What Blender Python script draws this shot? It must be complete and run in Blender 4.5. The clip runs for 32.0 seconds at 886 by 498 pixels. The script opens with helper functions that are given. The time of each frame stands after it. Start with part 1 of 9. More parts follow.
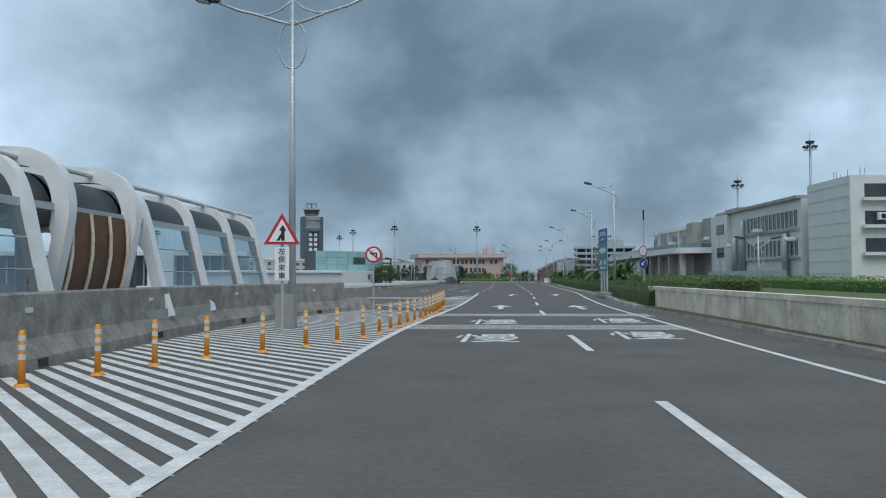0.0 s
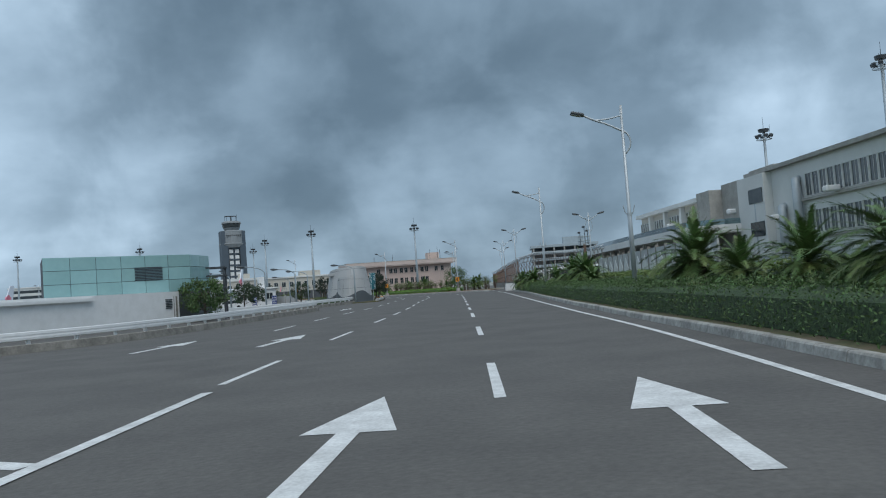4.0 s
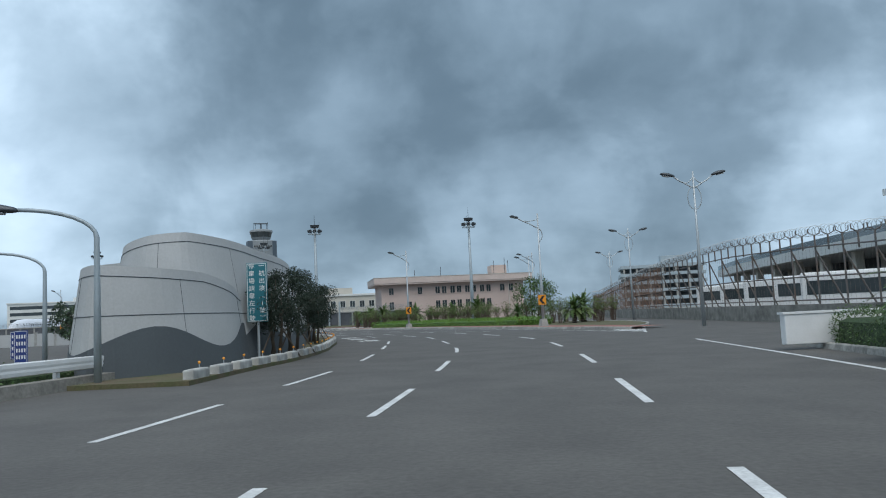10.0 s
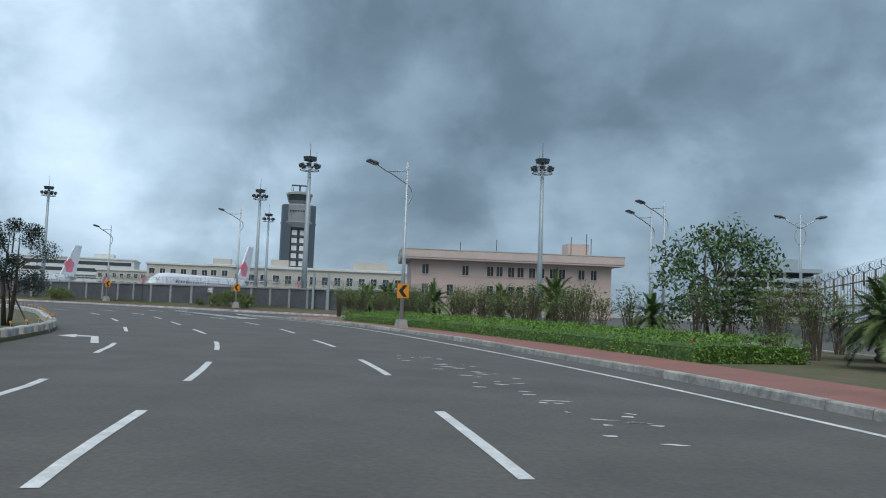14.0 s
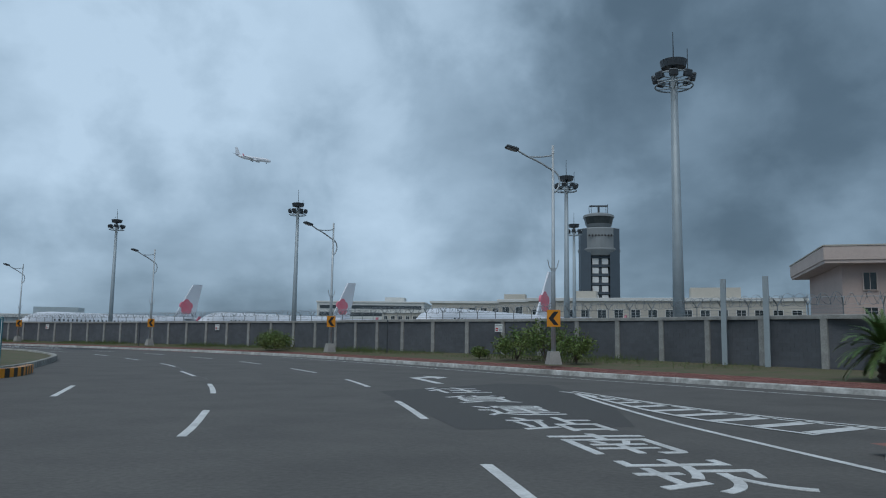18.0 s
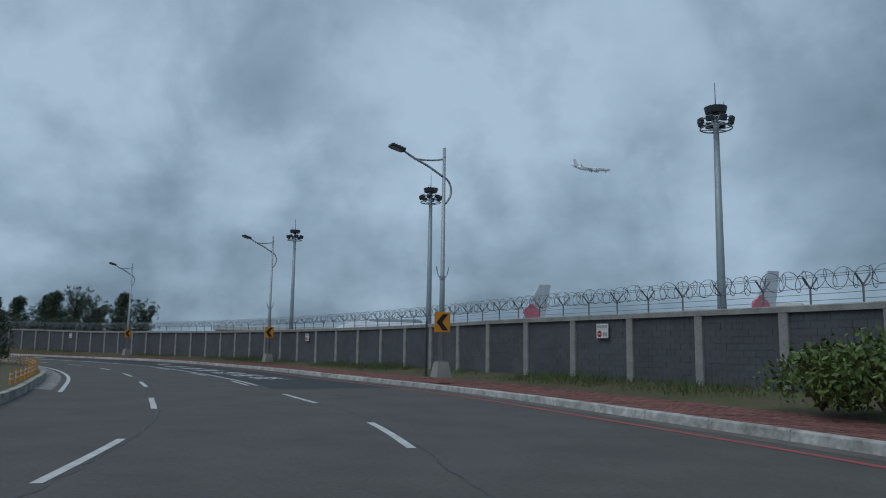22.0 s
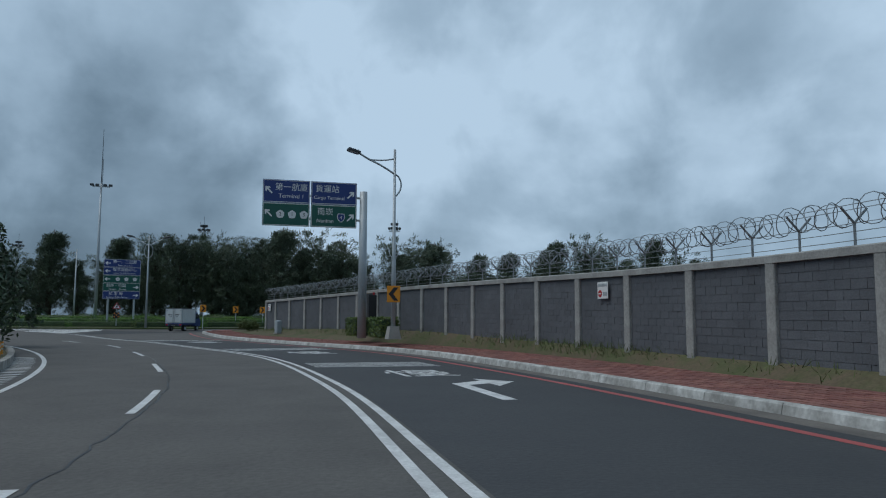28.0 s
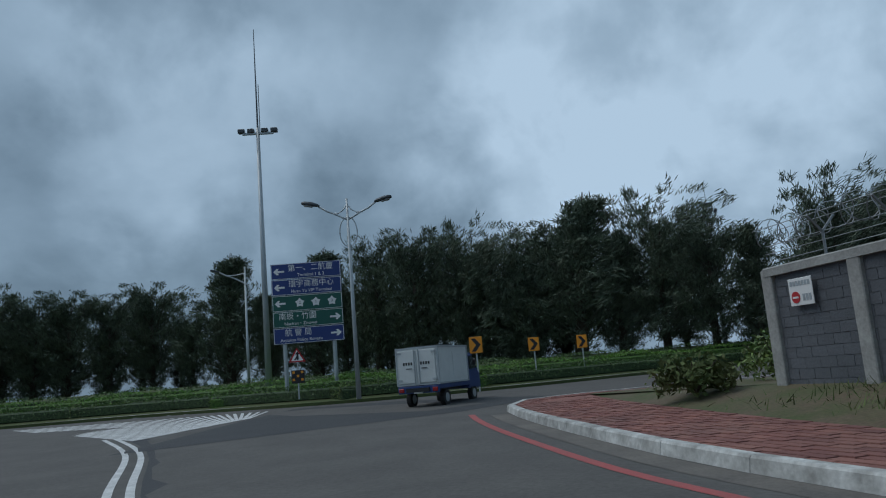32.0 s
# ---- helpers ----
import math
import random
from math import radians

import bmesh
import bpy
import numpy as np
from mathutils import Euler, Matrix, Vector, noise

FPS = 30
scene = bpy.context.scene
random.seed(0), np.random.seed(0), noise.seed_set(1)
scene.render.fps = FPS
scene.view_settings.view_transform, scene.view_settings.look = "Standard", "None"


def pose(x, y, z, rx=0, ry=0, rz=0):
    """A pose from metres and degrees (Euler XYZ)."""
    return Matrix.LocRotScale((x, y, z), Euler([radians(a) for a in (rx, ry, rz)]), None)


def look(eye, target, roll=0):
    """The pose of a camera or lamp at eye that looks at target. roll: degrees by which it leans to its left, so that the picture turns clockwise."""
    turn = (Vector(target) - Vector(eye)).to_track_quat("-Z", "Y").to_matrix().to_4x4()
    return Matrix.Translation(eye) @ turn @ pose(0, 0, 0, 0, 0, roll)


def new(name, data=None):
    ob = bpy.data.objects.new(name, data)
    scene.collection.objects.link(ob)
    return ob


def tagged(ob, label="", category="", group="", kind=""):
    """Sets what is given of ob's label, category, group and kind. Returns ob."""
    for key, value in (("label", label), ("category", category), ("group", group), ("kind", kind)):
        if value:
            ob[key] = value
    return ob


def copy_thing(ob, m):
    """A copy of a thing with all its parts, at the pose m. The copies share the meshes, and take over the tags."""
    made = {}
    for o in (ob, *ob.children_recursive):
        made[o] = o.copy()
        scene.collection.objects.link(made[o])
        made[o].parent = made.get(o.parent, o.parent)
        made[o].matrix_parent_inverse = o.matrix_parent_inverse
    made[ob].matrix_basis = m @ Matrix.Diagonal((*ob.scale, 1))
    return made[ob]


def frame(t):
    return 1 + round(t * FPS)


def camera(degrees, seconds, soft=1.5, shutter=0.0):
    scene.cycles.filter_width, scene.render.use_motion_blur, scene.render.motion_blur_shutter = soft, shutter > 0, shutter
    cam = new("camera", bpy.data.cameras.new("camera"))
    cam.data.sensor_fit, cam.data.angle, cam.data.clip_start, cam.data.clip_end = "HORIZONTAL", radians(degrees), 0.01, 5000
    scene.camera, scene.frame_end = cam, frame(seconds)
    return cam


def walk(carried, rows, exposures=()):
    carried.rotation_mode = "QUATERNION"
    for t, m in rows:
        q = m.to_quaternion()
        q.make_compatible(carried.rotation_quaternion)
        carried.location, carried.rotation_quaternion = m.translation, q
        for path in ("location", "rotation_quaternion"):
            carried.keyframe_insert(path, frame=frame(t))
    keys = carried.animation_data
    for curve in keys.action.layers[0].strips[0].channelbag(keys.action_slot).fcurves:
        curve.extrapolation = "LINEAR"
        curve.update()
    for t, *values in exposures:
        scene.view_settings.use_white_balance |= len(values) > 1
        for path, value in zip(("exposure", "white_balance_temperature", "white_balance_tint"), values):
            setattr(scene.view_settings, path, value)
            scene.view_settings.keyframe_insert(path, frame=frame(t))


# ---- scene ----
cam = camera(60.93, 32.0, 1.1)
PATH = [
    (0, (9.423, 6.497, 1.491), (9.3933, 8.4955, 1.5637), -0.29),
    (0.5, (9.944, 13.111, 1.491), (10.0189, 15.1096, 1.5277), -3.38),
    (1, (10.462, 19.727, 1.458), (10.5565, 21.7248, 1.4634), -2.70),
    (1.5, (11.028, 26.288, 1.440), (11.1464, 28.2848, 1.4299), -2.50),
    (2, (11.672, 32.828, 1.400), (11.7991, 34.8240, 1.4413), -2.60),
    (2.5, (12.259, 39.432, 1.330), (12.3853, 41.4269, 1.3822), -2.82),
    (4.5, (15.298, 63.946, 1.445), (15.3998, 65.9404, 1.5611), -4.51),
    (5, (15.760, 70.091, 1.456), (15.9315, 72.0789, 1.5861), -4.95),
    (5.5, (16.138, 76.192, 1.445), (16.2023, 78.1852, 1.5911), -4.46),
    (6, (16.426, 82.246, 1.437), (16.3496, 84.2375, 1.6025), -4.37),
    (6.5, (16.723, 88.206, 1.445), (16.6290, 90.1957, 1.6229), -3.92),
    (7, (16.973, 94.114, 1.443), (16.8690, 96.1022, 1.6337), -3.79),
    (7.5, (17.209, 99.975, 1.451), (17.1087, 101.9631, 1.6465), -3.47),
    (8, (17.425, 105.826, 1.450), (17.3278, 107.8137, 1.6440), -3.27),
    (8.5, (17.580, 111.636, 1.459), (17.4875, 113.6253, 1.6473), -3.27),
    (9, (17.694, 117.476, 1.495), (17.6052, 119.4655, 1.6817), -3.24),
    (9.5, (17.824, 123.411, 1.482), (17.7373, 125.4007, 1.6658), -3.01),
    (10, (18.096, 129.550, 1.443), (18.0118, 131.5403, 1.6168), -2.73),
    (10.5, (18.194, 135.452, 1.420), (18.1144, 137.4428, 1.5937), -2.56),
    (11, (18.347, 141.394, 1.473), (18.2726, 143.3855, 1.6432), -2.93),
    (11.5, (18.585, 147.391, 1.454), (18.5100, 149.3828, 1.6242), -2.87),
    (12, (18.720, 153.575, 1.407), (18.6466, 155.5667, 1.5758), -2.91),
    (12.5, (18.760, 159.829, 1.402), (18.6518, 161.8206, 1.5449), -1.95),
    (13, (18.665, 165.997, 1.425), (18.4912, 167.9839, 1.5730), 1.00),
    (13.5, (18.181, 171.843, 1.444), (17.9627, 173.8256, 1.5907), 1.48),
    (14, (17.298, 177.597, 1.467), (17.0397, 179.5745, 1.6143), 2.09),
    (14.5, (16.061, 183.391, 1.453), (15.6623, 185.3465, 1.5832), 2.68),
    (15, (14.423, 189.154, 1.463), (13.7599, 191.0363, 1.5887), 2.73),
    (15.5, (12.450, 194.735, 1.422), (11.5690, 196.5234, 1.5862), 2.96),
    (17.5, (1.591, 215.128, 1.449), (0.6088, 216.8541, 1.6863), 1.67),
    (18, (-1.450, 219.611, 1.477), (-2.4188, 221.3452, 1.7129), 0.84),
    (18.5, (-5.039, 224.228, 1.470), (-5.9936, 225.9691, 1.7101), 0.37),
    (19, (-9.125, 229.050, 1.451), (-10.0843, 230.7874, 1.6950), -0.20),
    (19.5, (-13.201, 233.648, 1.457), (-14.2147, 235.3539, 1.7049), -0.45),
    (20, (-17.400, 237.938, 1.471), (-18.5151, 239.5776, 1.7321), -0.12),
    (20.5, (-21.736, 241.929, 1.467), (-22.9960, 243.4584, 1.7392), 0.28),
    (21, (-26.325, 245.606, 1.467), (-27.6719, 247.0573, 1.7471), 0.35),
    (21.5, (-31.150, 248.829, 1.487), (-32.6169, 250.1605, 1.7612), 0.63),
    (22, (-36.332, 251.773, 1.491), (-37.9542, 252.9130, 1.7553), 0.90),
    (22.5, (-41.913, 254.327, 1.419), (-43.6639, 255.2740, 1.6108), 0.96),
    (23, (-47.718, 256.463, 1.430), (-49.5557, 257.2514, 1.4768), 1.25),
    (23.5, (-53.618, 258.201, 1.447), (-55.4982, 258.8828, 1.4836), 0.91),
    (24, (-59.518, 259.699, 1.422), (-61.4095, 260.3469, 1.4579), 0.71),
    (24.5, (-65.520, 260.952, 1.440), (-67.4264, 261.5539, 1.4894), 0.25),
    (25, (-71.647, 262.037, 1.481), (-73.5681, 262.5891, 1.5479), -0.32),
    (25.5, (-77.778, 262.925, 1.443), (-79.7205, 263.3948, 1.5339), -0.76),
    (27.5, (-102.467, 263.290, 1.503), (-104.4554, 263.4030, 1.6804), -0.08),
    (28, (-108.619, 262.415, 1.429), (-110.6097, 262.3834, 1.6183), 0.27),
    (28.5, (-114.690, 261.207, 1.451), (-116.6765, 261.0977, 1.6536), 0.26),
    (29, (-120.736, 259.645, 1.445), (-122.7151, 259.4643, 1.6706), 0.27),
    (29.5, (-126.664, 257.701, 1.472), (-128.6158, 257.3721, 1.7626), 0.89),
    (30, (-132.350, 255.452, 1.474), (-134.2894, 255.0759, 1.7859), 0.99),
    (30.5, (-137.876, 252.981, 1.442), (-139.8053, 252.5620, 1.7600), 1.26),
    (31, (-143.236, 250.355, 1.413), (-145.1584, 249.8989, 1.7240), -1.58),
    (31.5, (-148.458, 247.835, 1.427), (-150.3537, 247.2823, 1.7456), -4.03),
    (32, (-153.559, 245.416, 1.496), (-155.4436, 244.8273, 1.8157), -4.76),
]
EXPOSURES = [(0, 0.3, 6500, 10), (1, 0.55, 6500, 10), (2, 0.33, 6500, 10), (4.5, 0.2, 6450, 10), (7, 0.22, 6400, 10), (9, 0.3, 6420, 10), (11, 0.4, 6600, 10), (13, 0.38, 6600, 10), (16, 0.05, 6450, 10), (19, -0.38, 6200, 9), (21, -0.5, 6200, 9), (22, -0.6, 6200, 9), (23, -0.15, 6350, 9), (24, -0.32, 6250, 9), (25, -0.36, 6250, 9), (28, -0.32, 6250, 9), (30, -0.4, 6200, 9), (32, -0.4, 6200, 9)]
walk(cam, [(t, look(eye, target, roll)) for t, eye, target, roll in PATH], EXPOSURES)

# ---- light ----
SUN_YAW, SUN_ELEV = 172.0, 59.0
world = bpy.data.worlds.new("world")
scene.world = world
world.use_nodes = True
wt = world.node_tree
for n in list(wt.nodes):
    wt.nodes.remove(n)


def node(tree, kind, ins=None, **props):
    """A node with its inputs: a value, or a socket to link from."""
    n = tree.nodes.new(kind)
    for k, v in props.items():
        setattr(n, k, v)
    for k, v in (ins or {}).items():
        if isinstance(v, bpy.types.NodeSocket):
            tree.links.new(v, n.inputs[k])
        else:
            n.inputs[k].default_value = v
    return n


def ramp(tree, fac, stops, mode="LINEAR"):
    n = tree.nodes.new("ShaderNodeValToRGB")
    tree.links.new(fac, n.inputs[0])
    el = n.color_ramp.elements
    n.color_ramp.interpolation = mode
    while len(el) < len(stops):
        el.new(0.5)
    for e, (p, c) in zip(el, stops):
        e.position = p
        e.color = (*c, 1) if len(c) == 3 else c
    return n


def math_node(tree, op, a, b=0.0, c=0.0):
    n = tree.nodes.new("ShaderNodeMath")
    n.operation = op
    for i, v in enumerate((a, b, c)):
        if isinstance(v, bpy.types.NodeSocket):
            tree.links.new(v, n.inputs[i])
        else:
            n.inputs[i].default_value = v
    return n.outputs[0]


def mix(tree, fac, a, b, blend="MIX"):
    n = tree.nodes.new("ShaderNodeMix")
    n.data_type, n.blend_type = "RGBA", blend
    for k, v in ((0, fac), (6, a), (7, b)):
        if isinstance(v, bpy.types.NodeSocket):
            tree.links.new(v, n.inputs[k])
        else:
            n.inputs[k].default_value = (*v, 1) if isinstance(v, tuple) else v
    return n.outputs[2]


# Overcast: a clear sky far above, hidden by a deck of rolling cloud, thick in some quarters and thin in others.
sky = node(wt, "ShaderNodeTexSky", sky_type="NISHITA", sun_disc=False, sun_elevation=radians(SUN_ELEV), sun_rotation=radians(SUN_YAW))
tc = node(wt, "ShaderNodeTexCoord")
way = tc.outputs["Generated"]
sep = node(wt, "ShaderNodeSeparateXYZ", {0: way})
up = math_node(wt, "ADD", math_node(wt, "MAXIMUM", sep.outputs[2], 0.0), 0.34)
deck = node(wt, "ShaderNodeCombineXYZ", {0: math_node(wt, "DIVIDE", sep.outputs[0], up), 1: math_node(wt, "DIVIDE", sep.outputs[1], up), 2: 8.4})
big = node(wt, "ShaderNodeTexNoise", {"Vector": deck.outputs[0], "Scale": 1.0, "Detail": 4.0, "Roughness": 0.5, "Distortion": 0.15})
fine = node(wt, "ShaderNodeTexNoise", {"Vector": deck.outputs[0], "Scale": 3.4, "Detail": 7.0, "Roughness": 0.56, "Distortion": 0.1})
billow = node(wt, "ShaderNodeTexNoise", {"Vector": way, "Scale": 5.2, "Detail": 7.0, "Roughness": 0.5, "Distortion": 0.25})
rough_edge = node(wt, "ShaderNodeTexNoise", {"Vector": way, "Scale": 5.0, "Detail": 5.0, "Roughness": 0.55})
bent = node(wt, "ShaderNodeVectorMath", {0: rough_edge.outputs["Color"], 1: (0.5, 0.5, 0.5)}, operation="SUBTRACT")
bent = node(wt, "ShaderNodeVectorMath", {0: bent.outputs[0], 1: (0.34, 0.34, 0.26)}, operation="MULTIPLY")
bent = node(wt, "ShaderNodeVectorMath", {0: bent.outputs[0], 1: way}, operation="ADD")
bent = node(wt, "ShaderNodeVectorMath", {0: bent.outputs[0]}, operation="NORMALIZE").outputs[0]
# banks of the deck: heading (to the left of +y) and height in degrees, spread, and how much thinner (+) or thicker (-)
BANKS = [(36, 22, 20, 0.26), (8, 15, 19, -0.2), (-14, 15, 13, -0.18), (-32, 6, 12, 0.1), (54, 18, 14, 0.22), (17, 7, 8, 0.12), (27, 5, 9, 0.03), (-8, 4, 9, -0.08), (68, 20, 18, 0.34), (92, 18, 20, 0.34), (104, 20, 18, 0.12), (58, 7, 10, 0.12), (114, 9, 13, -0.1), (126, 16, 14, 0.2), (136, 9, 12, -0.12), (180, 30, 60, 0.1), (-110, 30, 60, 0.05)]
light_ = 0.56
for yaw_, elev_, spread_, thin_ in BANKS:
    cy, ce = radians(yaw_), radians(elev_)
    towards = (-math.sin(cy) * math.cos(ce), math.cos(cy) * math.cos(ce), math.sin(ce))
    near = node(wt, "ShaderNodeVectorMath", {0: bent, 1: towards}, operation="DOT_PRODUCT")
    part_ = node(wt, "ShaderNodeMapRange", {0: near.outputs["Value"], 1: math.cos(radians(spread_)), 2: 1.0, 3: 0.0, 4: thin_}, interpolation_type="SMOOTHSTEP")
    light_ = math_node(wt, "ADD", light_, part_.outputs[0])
edged = node(wt, "ShaderNodeMapRange", {0: billow.outputs[0], 1: 0.4, 2: 0.6, 3: 0.0, 4: 1.0}, interpolation_type="SMOOTHSTEP")
for tex, weight in ((big, 0.7), (fine, 0.3), (billow, 0.26), (edged, 0.13)):
    light_ = math_node(wt, "ADD", light_, math_node(wt, "MULTIPLY_ADD", tex.outputs[0], weight, -weight / 2))
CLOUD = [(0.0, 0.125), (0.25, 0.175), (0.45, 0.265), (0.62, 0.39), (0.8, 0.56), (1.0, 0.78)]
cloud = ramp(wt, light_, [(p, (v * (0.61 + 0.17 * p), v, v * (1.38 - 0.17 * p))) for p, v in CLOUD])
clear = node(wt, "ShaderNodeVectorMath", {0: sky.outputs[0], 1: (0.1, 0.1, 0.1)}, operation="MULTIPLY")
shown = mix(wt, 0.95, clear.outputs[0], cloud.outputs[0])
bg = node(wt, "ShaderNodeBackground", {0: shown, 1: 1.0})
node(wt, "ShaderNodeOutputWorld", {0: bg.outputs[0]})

sun = new("sun", bpy.data.lights.new("sun", "SUN"))
sun.data.energy, sun.data.angle, sun.data.color = 1.5, radians(50), (1.0, 0.97, 0.93)
sun.matrix_world = look((0, 0, 100), (-30 * math.sin(radians(SUN_YAW)), -30 * math.cos(radians(SUN_YAW)), 50))

# ---- materials ----


def material(name, base, rough=0.8, metal=0.0, second=None, scale=4.0, amount=0.5, fine=60.0, fine_amount=0.25, bump=0.3, spread=0.0, coords="Object", **extra):
    """A surface: two colours in large stains, a fine grain over them, relief, and some difference from piece to piece."""
    m = bpy.data.materials.new(name)
    m.use_nodes = True
    t = m.node_tree
    b = t.nodes["Principled BSDF"]
    co = node(t, "ShaderNodeTexCoord")
    vec = co.outputs[coords]
    n1 = node(t, "ShaderNodeTexNoise", {"Vector": vec, "Scale": scale, "Detail": 5.0, "Roughness": 0.6})
    n2 = node(t, "ShaderNodeTexNoise", {"Vector": vec, "Scale": fine, "Detail": 3.0, "Roughness": 0.6})
    second = second or tuple(c * 0.7 for c in base)
    f1 = ramp(t, n1.outputs[0], [(0.35, (0, 0, 0)), (0.65, (1, 1, 1))])
    c = mix(t, math_node(t, "MULTIPLY", f1.outputs[0], amount), base, second)
    g = math_node(t, "MULTIPLY_ADD", n2.outputs[0], fine_amount * 2, 1.0 - fine_amount)
    hsv = node(t, "ShaderNodeHueSaturation", {"Color": c, "Value": g})
    out = hsv.outputs[0]
    if spread:
        oi = node(t, "ShaderNodeObjectInfo")
        geo = node(t, "ShaderNodeNewGeometry")
        r = math_node(t, "FRACT", math_node(t, "ADD", oi.outputs["Random"], geo.outputs["Random Per Island"]))
        v = math_node(t, "MULTIPLY_ADD", r, spread * 2, 1.0 - spread)
        hs2 = node(t, "ShaderNodeHueSaturation", {"Color": out, "Value": v, "Hue": math_node(t, "MULTIPLY_ADD", r, spread * 0.06, 0.5 - spread * 0.03)})
        out = hs2.outputs[0]
    t.links.new(out, b.inputs["Base Color"])
    b.inputs["Roughness"].default_value = rough
    b.inputs["Metallic"].default_value = metal
    for k, v in extra.items():
        b.inputs[k.replace("_", " ")].default_value = v
    if bump:
        bp = node(t, "ShaderNodeBump", {"Height": n2.outputs[0], "Strength": bump, "Distance": 0.02})
        t.links.new(bp.outputs[0], b.inputs["Normal"])
    return m


